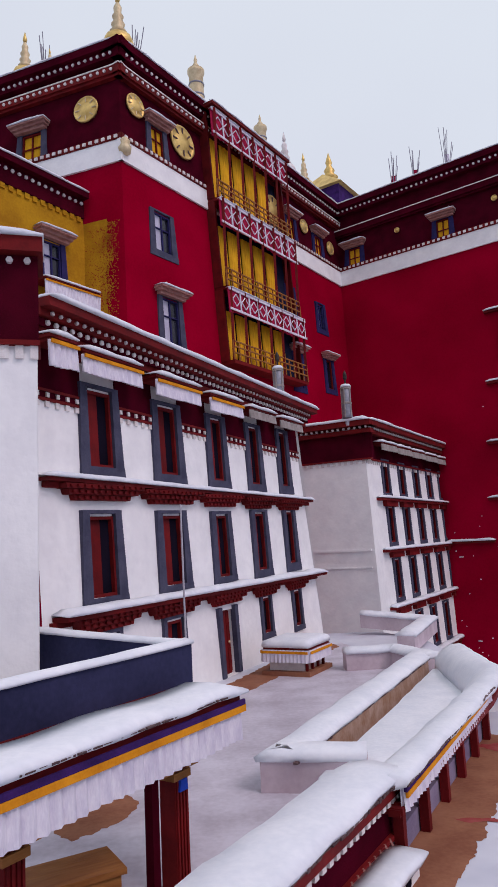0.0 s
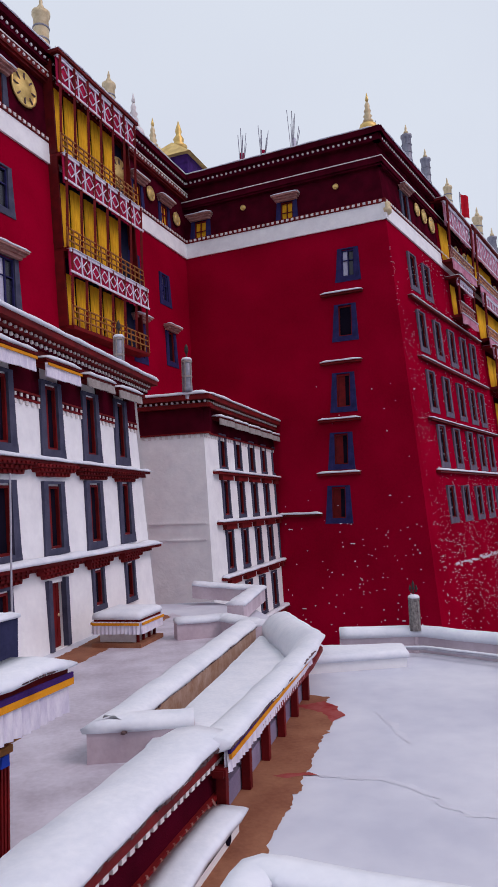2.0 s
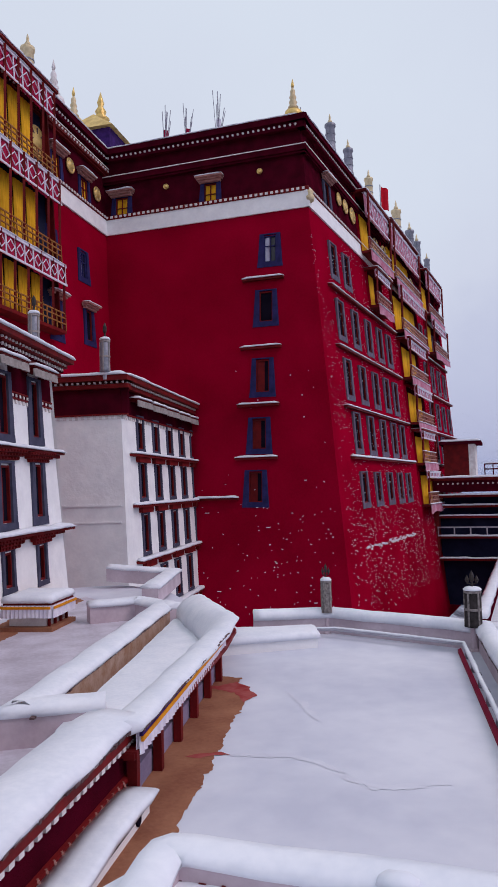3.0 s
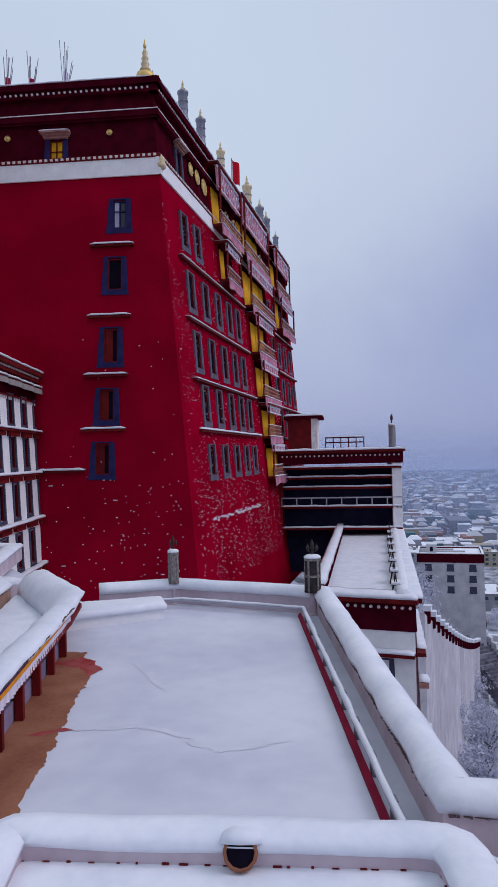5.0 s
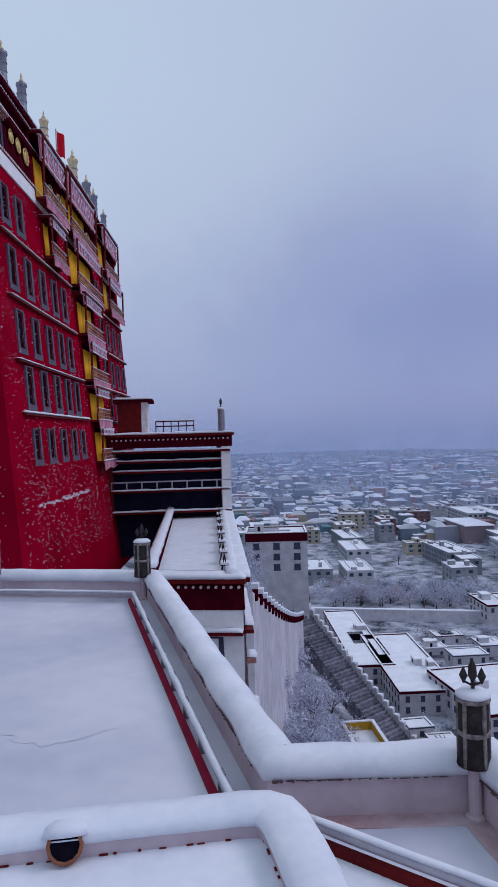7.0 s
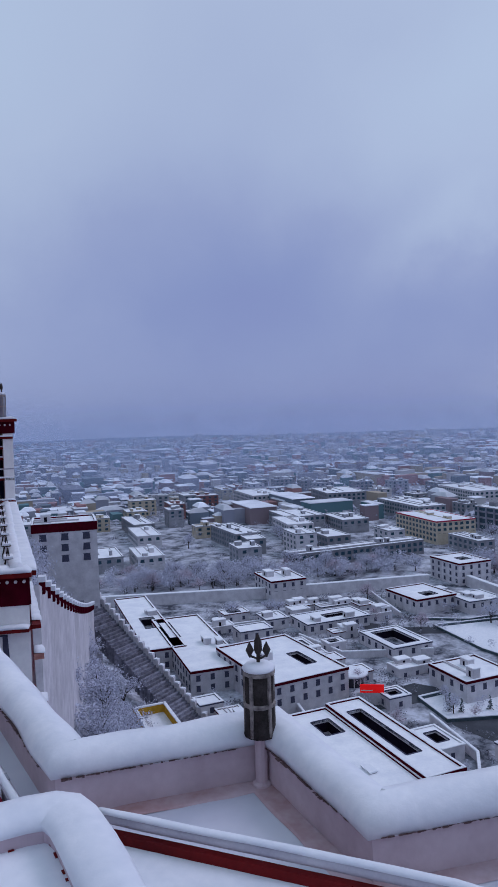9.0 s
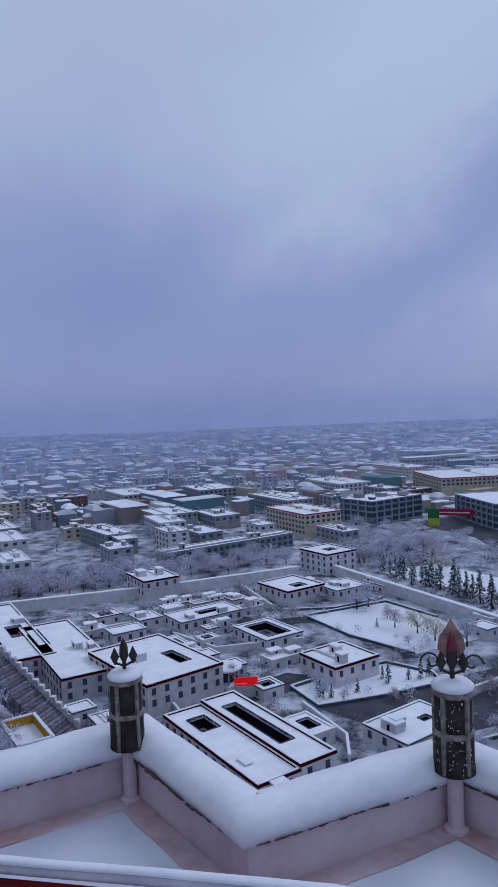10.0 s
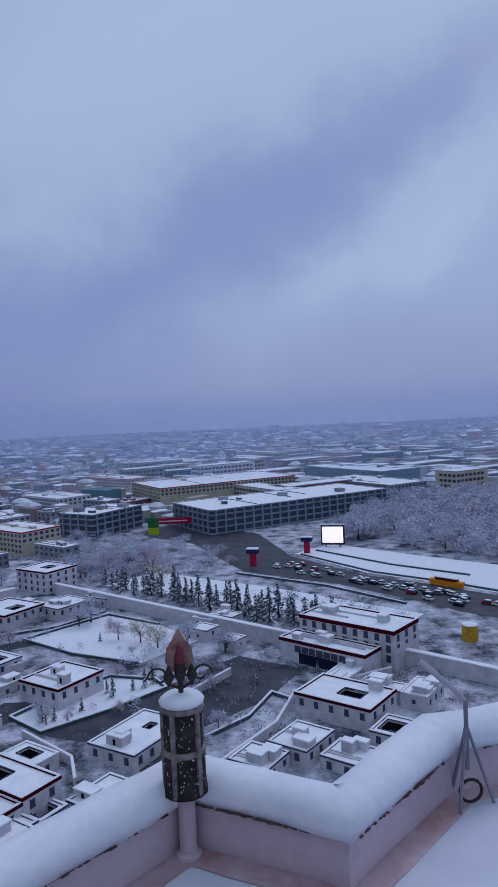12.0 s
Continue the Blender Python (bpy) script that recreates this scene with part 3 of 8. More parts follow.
def bay(f, u0, u1, floors, out=0.9, roof=28.2, curtain=YELLOW, side=REDWOOD, drapes=0):
    """A projecting timber bay: floors of (valance top, valance bottom, floor level), with curtains, rails and posts."""
    w, um = u1 - u0, (u0 + u1) / 2
    b = B()
    tape(b, f, u0 - 0.25, u1 + 0.25, roof, roof + 0.18, -0.1, out + 0.35)
    part("bay_roof", b, REDWOOD, palace)
    b = B()
    snowcap(b, f, u0 - 0.25, u1 + 0.25, roof + 0.18, -0.1, out + 0.36, 0.13, u0)
    part("snow", b, SNOW, palace, smooth=True)
    for vt, vb, fl in floors:
        b = B()
        deep = out * (0.62 if f is RW else 0.2)
        tape(b, f, u0 - 0.04, u0 + 0.08, fl, vt, -0.1, deep)
        part("bay_side", b, side, palace)
        b = B()
        tape(b, f, u1 - 0.08, u1 + 0.04, fl, vt, -0.1, deep)
        part("bay_side", b, side, palace)
        # flat dark sheet on the wall; its colour imitates the bay's shaded inside
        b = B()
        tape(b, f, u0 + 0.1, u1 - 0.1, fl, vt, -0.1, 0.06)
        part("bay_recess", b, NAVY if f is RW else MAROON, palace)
        b = B()
        tape(b, f, u0, u1, fl - 0.2, fl, -0.1, out)
        part("bay_floor", b, REDWOOD, palace)
        k = max(3, round(w / (1.35 if f is RW else 2.2)))
        for i in range(drapes or k - 1):
            b = B()
            pleats(b, w / k - 0.16, vb - fl + 0.25, 0.3, 0.04)
            part("curtain", b, curtain, palace, "yellow cloth curtain", at=f.m(u0 + (i + 0.5) * w / k, vb + 0.25, out * 0.3))
        for i in range(k + 1) if f is RW else (0, k):
            b = B()
            box(b, -0.07, 0.07, -0.07, 0.07, fl, vt)
            o = f.p(u0 + 0.06 + i * (w - 0.12) / k, fl, out - 0.1)
            part("bay_post", b, REDWOOD, palace, at=Matrix.Translation((o.x, o.y, 0)))
        b = B()
        for zz in (0.35, 0.7, 1.0):
            tape(b, f, u0, u1, fl + zz, fl + zz + 0.07, out - 0.06, out + 0.02)
        kk = int(w / 0.5)
        for i in range(kk + 1):
            u = u0 + i * w / kk
            tape(b, f, u - 0.03, u + 0.03, fl, fl + 1.07, out - 0.05, out + 0.01)
        part("railing", b, WOOD if f is RW else PINK, palace, "carved gilt wooden balustrade" if f is RW else "weathered pink wooden balustrade")
        if f is not RW:
            b = B()
            pleats(b, w + 0.2, 0.75, 0.5, 0.05, lambda t: 0.08 * math.sin(t * 9))
            part("apron_cloth", b, PINKCLOTH, palace, "pink and white cloth hung under the balcony", at=f.m(um, fl + 0.02, out + 0.05))
            b = B()
            snowcap(b, f, u0 - 0.05, u1 + 0.05, fl + 1.07, out - 0.1, out + 0.05, 0.08, fl)
            part("snow", b, SNOW, palace, smooth=True)
            b = B()
            snowcap(b, f, u0 - 0.1, u1 + 0.1, fl + 0.01, out - 0.15, out + 0.12, 0.1, fl + 1)
            part("snow", b, SNOW, palace, smooth=True)
        b = B()
        pleats(b, w + 0.3, vt - vb, 0.42, 0.06, lambda t: 0.1 * math.sin(t * 7))
        part("valance", b, CLOTHRED if f is RW else PINKCLOTH, palace, "crimson valance with white motifs" if f is RW else "faded pink valance with white borders", at=f.m(um, vt, out + 0.06))
        b = B()
        n = max(4, round(w / (0.85 if f is RW else 2.4)))
        for i in range(n):
            u = u0 + (i + 0.5) * w / n
            s = (vt - vb) * 0.26
            zc = (vt + vb) / 2
            m = f.m(u, zc, out + 0.17)
            for a in range(4):
                p, q = Vector((math.cos(a * math.pi / 2) * s, 0, math.sin(a * math.pi / 2) * s)), Vector((math.cos((a + 1) * math.pi / 2) * s, 0, math.sin((a + 1) * math.pi / 2) * s))
                bar(b, m @ p, m @ q, 0.035, 4)
            tape(b, f, u + w / n / 2 - 0.05, u + w / n / 2 + 0.05, vb + 0.1, vt - 0.1, out + 0.13, out + 0.17)
        tape(b, f, u0 - 0.15, u1 + 0.15, vt - 0.16, vt, out + 0.12, out + 0.19)
        tape(b, f, u0 - 0.15, u1 + 0.15, vb + 0.02, vb + 0.14, out + 0.12, out + 0.18)
        part("valance_border", b, CLOTH, palace, "white borders and diamonds sewn on the valance")
        b = B()
        snowcap(b, f, u0 - 0.1, u1 + 0.1, vt, out - 0.1, out + 0.2, 0.07, vt)
        part("snow", b, SNOW, palace, smooth=True)


bay(RW, 6.6, 14.3, ((28.1, 26.5, 22.75), (22.6, 21.1, 17.55), (17.4, 16.1, 13.4)))
bay(TS, 12.0, 19.2, ((27.6, 25.7, 22.8),), roof=27.7, side=RED, drapes=1)
bay(TS, 12.6, 17.2, ((21.3, 20.7, 18.4),), 0.8, roof=21.32, side=RED, drapes=1)
bay(TS, 20.5, 31.5, ((27.9, 25.6, 22.8), (22.0, 20.9, 17.9)), side=RED, drapes=4)
bay(TS, 21.2, 29.0, ((17.1, 16.2, 13.6), (12.8, 11.9, 9.4)), roof=17.12, side=RED, drapes=3)
bay(TS, 21.8, 28.0, ((8.6, 7.9, 5.7), (4.9, 4.3, 1.9)), 0.8, roof=8.62, side=RED, drapes=3)
bay(TS, 36.0, 44.5, ((27.6, 25.7, 22.8), (22.0, 21.2, 18.4)), roof=27.7, side=RED, drapes=1)
for f, u, z, r in ((TS, 17.2, 24.6, 0.95), (TS, 19.9, 24.4, 1.25), (TS, 31.0, 24.4, 1.1)):
    medallion(f, u, z, r)

# ---- gilded roof ornaments ----
def finial(p, h, material=GOLD):
    t = thing("roof_finial", "tiered gilded finial standing on the palace cornice", "finial", Matrix.Translation(p), "roof finials")
    b = B()
    r = h * 0.2
    lathe(b, ((r * 0.9, 0), (r, h * 0.05), (r * 1.1, h * 0.12), (r * 0.95, h * 0.22), (r * 0.5, h * 0.27)), 14)
    part("bowl", b, material, t, smooth=True)
    b = B()
    lathe(b, ((r * 0.5, h * 0.27), (r * 0.62, h * 0.32), (r * 0.35, h * 0.38), (r * 0.5, h * 0.44), (r * 0.3, h * 0.5), (r * 0.42, h * 0.56), (r * 0.26, h * 0.62), (r * 0.3, h * 0.7), (r * 0.12, h * 0.78)), 12)
    part("ringed_neck", b, PALEGOLD if material is GOLD else material, t, smooth=True)
    b = B()
    lathe(b, ((r * 0.12, h * 0.78), (r * 0.2, h * 0.84), (r * 0.02, h)), 10)
    part("spire", b, material, t, smooth=True)
    return t


def victory_banner(p, h, material=PALEGOLD):
    t = thing("victory_banner", "pale gilt cylindrical banner with a small crown on the roof", "roof ornament", Matrix.Translation(p), "roof banners")
    b = B()
    r = h * 0.12
    lathe(b, ((r * 1.05, 0), (r * 1.1, h * 0.06), (r, h * 0.1), (r * 0.95, h * 0.62), (r * 1.15, h * 0.66), (r * 1.15, h * 0.72), (r * 0.5, h * 0.75)), 14)
    part("drum", b, material, t, smooth=True)
    for zz in (0.25, 0.45):
        b = B()
        lathe(b, ((r * 1.0, h * zz), (r * 1.08, h * zz + 0.02), (r * 1.08, h * zz + 0.08), (r * 1.0, h * zz + 0.1)), 14)
        part("hoop", b, GREYMETAL, t)
    b = B()
    lathe(b, ((r * 0.45, h * 0.75), (r * 0.5, h * 0.8), (r * 0.2, h * 0.86), (r * 0.25, h * 0.9), (0.02, h)), 10)
    part("crown", b, PALEGOLD, t, smooth=True)
    return t


def on(f, u, out=-0.3):
    return f.p(u, 28.62, out)


finial(on(RW, 0.7), 3.6)
victory_banner(on(RW, 7.0), 3.6)
victory_banner(on(RW, 13.7), 3.2)
finial(on(RW, 16.7), 3.4, OFFWHITE)
finial(on(RW, 19.3), 3.0)
finial(on(TF, 13.9), 3.0)
for u, h in ((6.2, 3.0), (10.6, 3.0), (16.5, 2.9), (26.5, 3.8), (32.5, 3.6), (36.0, 3.4), (41.5, 2.8)):
    victory_banner(on(TS, u, 0.3), h, PALEGOLD if u in (16.5, 26.5) else GREYMETAL)
finial(on(LF, LF.length - 6.2), 3.0)
finial(on(LF, LF.length - 4.6), 1.5)


# ---- the white hall beside the terrace ----
W1 = Face((-3.97, 14.19), (2.76, 28.2), 0.0, 0.06)
W1E = Face((2.76, 28.2), (-4.0, 31.5), 0.0, 0.04)
hall = thing("white_hall", "whitewashed three-storey hall with red-bracketed windows and snowy ledges", "building")
w1_hi = lambda z: 15.5 - 0.085 * z
w1_lo = lambda z: -0.1
up = [(2.18, 5.7, 0.95, 1.8), (5.14, 5.72, 0.95, 1.85), (7.98, 5.72, 0.76, 1.9), (10.7, 5.75, 0.74, 1.95), (13.3, 5.82, 0.64, 2.0)]
mid = [(1.98, 2.75, 0.95, 1.8), (4.98, 2.8, 0.98, 1.8), (7.78, 2.83, 0.76, 1.8), (10.53, 2.88, 0.78, 1.85), (13.2, 2.98, 0.66, 1.85)]
low = [(10.4, 0.85, 0.6, 1.1), (13.1, 0.75, 0.6, 1.2), (4.7, 0.6, 0.8, 1.3), (1.9, 0.6, 0.8, 1.3)]
door = (7.62, 0.02, 0.8, 1.85)
b = B()
wall(b, W1, w1_lo, w1_hi, -1.0, 9.0, [hole(w) for w in up + mid + low + [door]])
part("wall", b, WHITE, hall)
b = B()
wall(b, W1E, lambda z: W1E.meet(W1, z) + 0.0, lambda z: 7.0, -6.0, 9.0)
part("wall", b, WHITE, hall)
# the frieze runs between the upper windows
edges = [-0.1]
for w in up:
    edges += [w[0] - w[2] / 2 - 0.19, w[0] + w[2] / 2 + 0.19]
edges += [14.9]
spans = list(zip(edges[::2], edges[1::2]))
for u0, u1 in spans:
    b = B()
    tape(b, W1, u0, u1, 7.0, 8.35, -0.1, 0.03)
    part("frieze", b, MAROON, hall, "maroon twig frieze")
b = B()
for u0, u1 in spans:
    k = max(1, int((u1 - u0) / 0.3))
    for i in range(k):
        u = u0 + (i + 0.3) * (u1 - u0) / k
        tape(b, W1, u, u + 0.13, 6.87, 7.0, -0.02, 0.05)
        tape(b, W1, u + 0.02, u + 0.11, 7.08, 7.18, 0.03, 0.07)
stuff(part("dentils", b, OFFWHITE, hall))
b = B()
for u0, u1 in spans:
    tape(b, W1, u0, u1, 6.996, 7.06, -0.1, 0.06)
    tape(b, W1, u0, u1, 7.2, 7.26, -0.1, 0.07)
tape(b, W1, -0.2, 15.5, 8.35, 8.52, -0.1, 0.28)
tape(b, W1, -0.2, 15.7, 8.7, 8.86, -0.1, 0.5)
tape(b, W1, -0.2, 15.8, 8.86, 9.05, -0.1, 0.75)
part("cornice", b, REDWOOD, hall)
b = B()
tape(b, W1, -0.2, 15.6, 8.52, 8.7, -0.1, 0.36)
part("cornice", b, MAROON, hall)
b = B()
dots(b, W1, 0, 15.5, 8.61, 0.37, 0.06, 0.26)
dots(b, W1, 0, 15.5, 8.78, 0.51, 0.045, 0.26)
stuff(part("cornice_dots", b, OFFWHITE, hall))
b = B()
snowcap(b, W1, -0.2, 15.85, 9.054, -1.0, 0.78, 0.2, 3.0)
part("snow", b, SNOW, hall, "thick snow lying on the roof edge", True)
ledge(hall, W1, 0.0, 15.3, 5.335, 0.3, 0.13, 0.075, seed=5.0, name="ledge")
ledge(hall, W1, 0.2, 15.6, 2.495, 0.4, 0.16, 0.095, seed=9.0, name="ledge")
b = B()
b.faces.new([b.verts.new(W1.p(u, 9.04, o)) for u, o in ((-0.2, -0.9), (15.8, -0.9), (15.8, -6), (-0.2, -6))])
part("roof", b, SNOW, hall)
for i, w in enumerate(up):
    window(hall, W1, *w, SLATE, "red", 0.24, 0, 0.1)
for w in mid:
    window(hall, W1, *w, SLATE, "red", 0.24, 0, 0.1)
for w in low[:2]:
    window(hall, W1, *w, SLATE, "dark", 0.14, 0, 0.04)
for w in low[2:]:
    window(hall, W1, *w, SLATE, "red", 0.14, 0, 0.04)


def bracket(f, u, z, w, parent):
    """A stepped red timber lintel, wider at the top, with beam ends."""
    b = B()
    for k, (a, c, o) in enumerate(((w * 1.12, 0.11, 0.3), (w * 1.0, 0.12, 0.22), (w * 0.8, 0.12, 0.15))):
        z1 = -sum((0.11, 0.12, 0.12)[:k])
        box(b, -a, a, -o, 0.02, z1 - c, z1 - 0.004, 0, 0.04)
        n = int(a * 2 / 0.22)
        for i in range(n):
            x = -a + (i + 0.5) * 2 * a / n
            box(b, x - 0.05, x + 0.05, -o - 0.05, -o, z1 - c + 0.03, z1 - 0.03)
    part("lintel", b, REDWOOD, parent, "red carved timber lintel", at=f.m(u, z))


for z in (5.13, 2.27):
    b = B()
    tape(b, W1, 0.1, 15.3, z, z + 0.125, -0.05, 0.1)
    part("lintel_board", b, REDWOOD, hall)
for w in mid:
    bracket(W1, w[0], 5.255, w[2] * 0.9 + 0.42, hall)
for w in low:
    bracket(W1, w[0], 2.395, w[2] * 1.1 + 0.2, hall)
bracket(W1, door[0], 2.395, 1.05, hall)


def awning(f, u, z, w, drop, parent, cloth=True, out=0.5):
    """A snow-covered little roof with banded, pleated cotton hanging from it."""
    b = B()
    box(b, -w / 2, w / 2, -out, 0.0, -0.07, 0.0)
    box(b, -w / 2 + 0.06, w / 2 - 0.06, -out + 0.05, 0.0, -0.15, -0.07)
    a = part("awning", b, REDWOOD, parent, "window awning with snow and pleated cloth" if cloth else "", at=f.m(u, z))
    b = B()
    snowcap(b, Face((0, 0), (1, 0), 0, 0), -w / 2 - 0.03, w / 2 + 0.03, 0.0, 0.0, out + 0.02, 0.15, u)
    part("snow", b, SNOW, a, smooth=True)
    if cloth:
        b = B()
        pleats(b, w, drop, 0.16, 0.05)
        part("pleated_cloth", b, CLOTH, a, at=Matrix.Translation((0, -out + 0.02, -0.14)))
        b = B()
        box(b, -w / 2, w / 2, -out - 0.075, -out - 0.045, -0.22, -0.14)
        part("orange_band", b, ORANGE, a)
    else:
        b = B()
        pleats(b, w, drop * 0.7, 0.3, 0.07)
        part("rolled_cloth", b, BEIGE, a, at=Matrix.Translation((0, -out + 0.02, -0.1)))


for i, w in enumerate(up):
    awning(W1, w[0], 8.26, 2.3 if i < 2 else 2.15, 0.42 if i < 2 else 0.4, hall, i < 3, 0.55)
awning(W1, 0.35, 8.3, 0.9, 0.55, hall, True, 0.6)

# the door with its steps, and the small snow-roofed shelter beside it
dr = thing("door_1", "dark red timber door with a slate-blue surround, closed", "door", W1.m(door[0], door[1]), kind="structure")
b = B()
box(b, -0.4, 0.4, 0.2, 0.27, 0, 1.85)
for k in range(4):
    box(b, -0.38 + k * 0.195, -0.21 + k * 0.195, 0.17, 0.2, 0.06, 1.8)
part("door_leaf", b, REDWOOD, dr)
b = B()
for sx in (-1, 1):
    box(b, sx * 0.5 - 0.1, sx * 0.5 + 0.1, -0.06, 0.1, 0, 1.95)
part("door_frame", b, SLATE, dr)
b = B()
lathe(b, ((0.04, 0), (0.05, 0.02), (0.03, 0.04)), 8)
part("door_handle", b, PALEGOLD, dr, at=pose(0.28, 0.17, 0.9, 90))

sh = thing("porch_shelter", "small square shelter with a snow roof and violet-hemmed white cloth", "shelter", Matrix.Translation((1.25, 21.3, 0.0)) @ pose(0, 0, 0, 0, 0, 62))
b = B()
slab(b, ((-0.85, -0.75), (0.85, -0.75), (0.85, 0.75), (-0.85, 0.75)), 0.0, 0.12)
part("plinth", b, EARTH, sh)
for sx in (-0.6, -0.2, 0.2, 0.6):
    b = B()
    box(b, sx - 0.035, sx + 0.035, -0.6, -0.53, 0.12, 0.7)
    part("post", b, REDWOOD, sh)
b = B()
slab(b, ((-0.62, -0.5), (0.62, -0.5), (0.62, 0.6), (-0.62, 0.6)), 0.12, 0.7)
part("body", b, OFFWHITE, sh)
b = B()
slab(b, ((-0.8, -0.7), (0.8, -0.7), (0.8, 0.7), (-0.8, 0.7)), 0.7, 0.78)
part("roof", b, REDWOOD, sh)
b = B()
slab(b, ((-0.83, -0.73), (0.83, -0.73), (0.83, 0.73), (-0.83, 0.73)), 0.78, 1.0, 0.16, 0.03, 0.2)
part("snow", b, SNOW, sh, smooth=True)
for r in range(4):
    at = pose(0, 0, 0, 0, 0, 90 * r) @ Matrix.Translation((0, -0.74 if r % 2 == 0 else -0.82, 0.72))
    b = B()
    pleats(b, 1.62 if r % 2 == 0 else 1.45, 0.34, 0.12, 0.03)
    part("pleated_cloth", b, CLOTH, sh, at=at)
    b = B()
    box(b, -0.8 if r % 2 == 0 else -0.72, 0.8 if r % 2 == 0 else 0.72, -0.065, -0.04, -0.1, -0.03)
    part("orange_band", b, ORANGE, sh, at=at)

# thin lightning pole before the facade
pole = thing("roof_pole", "slender grey metal pole standing against the white hall", "pole", Matrix.Translation(W1.p(3.75, 1.4, 0.9)))
b = B()
bar(b, (0, 0, -1.4), (-0.02, 0, 3.4), 0.025)
part("shaft", b, PIPE, pole)
b = B()
lathe(b, ((0.06, -1.4), (0.06, -1.3), (0.03, -1.28)), 8)
part("foot", b, GREYMETAL, pole)

# ---- the second white building ----
W2 = Face((6.0, 33.4), (12.6, 44.5), 0.0, 0.05)
W2L = Face((-1.0, 37.3), (6.0, 33.4), 0.0, 0.05)
annex = thing("white_annex", "whitewashed tower-like annex with rows of narrow dark windows", "building")
ax_lo, ax_hi = (lambda z: W2.meet(W2L, z)), (lambda z: 13.4 - 0.05 * z)
rows2 = [(5.95, 1.6), (3.45, 1.75), (0.7, 1.85), (-2.2, 1.9)]
wins2 = [(2.9 + 2.55 * i, z, 0.8, h) for z, h in rows2 for i in range(5) if i < 4 or z > 0]
b = B()
wall(b, W2, ax_lo, ax_hi, -8.0, 8.6, [hole(w) for w in wins2])
part("wall", b, WHITE, annex)
b = B()
wall(b, W2L, lambda z: 0.0, lambda z: W2L.meet(W2, z), -8.0, 8.6)
part("wall", b, WHITE, annex)
for w in wins2:
    window(annex, W2, *w, SLATE, "red" if w[0] < 4 else "dark", 0.16, 0, 0.06)
for f, u0, u1 in ((W2, 0.3, 13.8), (W2L, 0.0, 8.0)):
    b = B()
    tape(b, f, u0, u1, 7.55, 8.8, -0.1, 0.05)
    part("frieze", b, MAROON, annex)
    b = B()
    tape(b, f, u0 - 0.1, u1 + 0.1, 8.8, 9.0, -0.1, 0.35)
    tape(b, f, u0 - 0.15, u1 + 0.15, 9.15, 9.4, -0.5, 0.6)
    tape(b, f, u0, u1, 7.5, 7.58, -0.1, 0.12)
    part("cornice", b, REDWOOD, annex)
    b = B()
    dots(b, f, u0, u1, 9.07, 0.36, 0.06, 0.28)
    k = int((u1 - u0) / 0.3)
    for i in range(k):
        u = u0 + (i + 0.5) * (u1 - u0) / k
        tape(b, f, u - 0.07, u + 0.07, 7.32, 7.5, -0.02, 0.05)
    stuff(part("cornice_dots", b, OFFWHITE, annex))
    b = B()
    snowcap(b, f, u0 - 0.1, u1 + 0.1, 9.404, -0.6, 0.63, 0.18, u1)
    part("snow", b, SNOW, annex, smooth=True)
b = B()
for z in (5.65, 3.1, 0.35, -2.5):
    tape(b, W2, 1.2, 13.3, z - 0.12, z, -0.05, 0.34)
    for i in range(5):
        u = 2.9 + 2.55 * i
        tape(b, W2, u - 0.85, u + 0.85, z - 0.4, z - 0.12, -0.05, 0.22)
part("ledge", b, REDWOOD, annex)
b = B()
for k, z in enumerate((5.65, 3.1, 0.35, -2.5)):
    snowcap(b, W2, 1.2, 13.3, z + 0.003, -0.05, 0.37, 0.14, k * 4.4)
part("snow", b, SNOW, annex, smooth=True)
b = B()
tape(b, W2L, 0.0, 7.7, 3.1, 3.2, -0.05, 0.06)
tape(b, W2L, 0.0, 7.7, 2.3, 2.36, -0.05, 0.05)
part("string_course", b, WHITE, annex)
for i in range(5):
    awning(W2, 2.7 + 2.5 * i, 8.45, 2.35, 0.45, annex, False, 0.5)
b = B()
b.faces.new([b.verts.new(p) for p in (W2.p(0.4, 9.41, -0.5), W2.p(13.5, 9.41, -0.5), W2.p(13.5, 9.41, -7), W2.p(0.4, 9.41, -7))])
part("roof", b, SNOW, annex)


TARNISH = mat("tarnished_pale_hoop_metal", (0.34, 0.3, 0.28), (0.12, 0.1, 0.1), 12.0, 0.6, 0.5, 30.0)


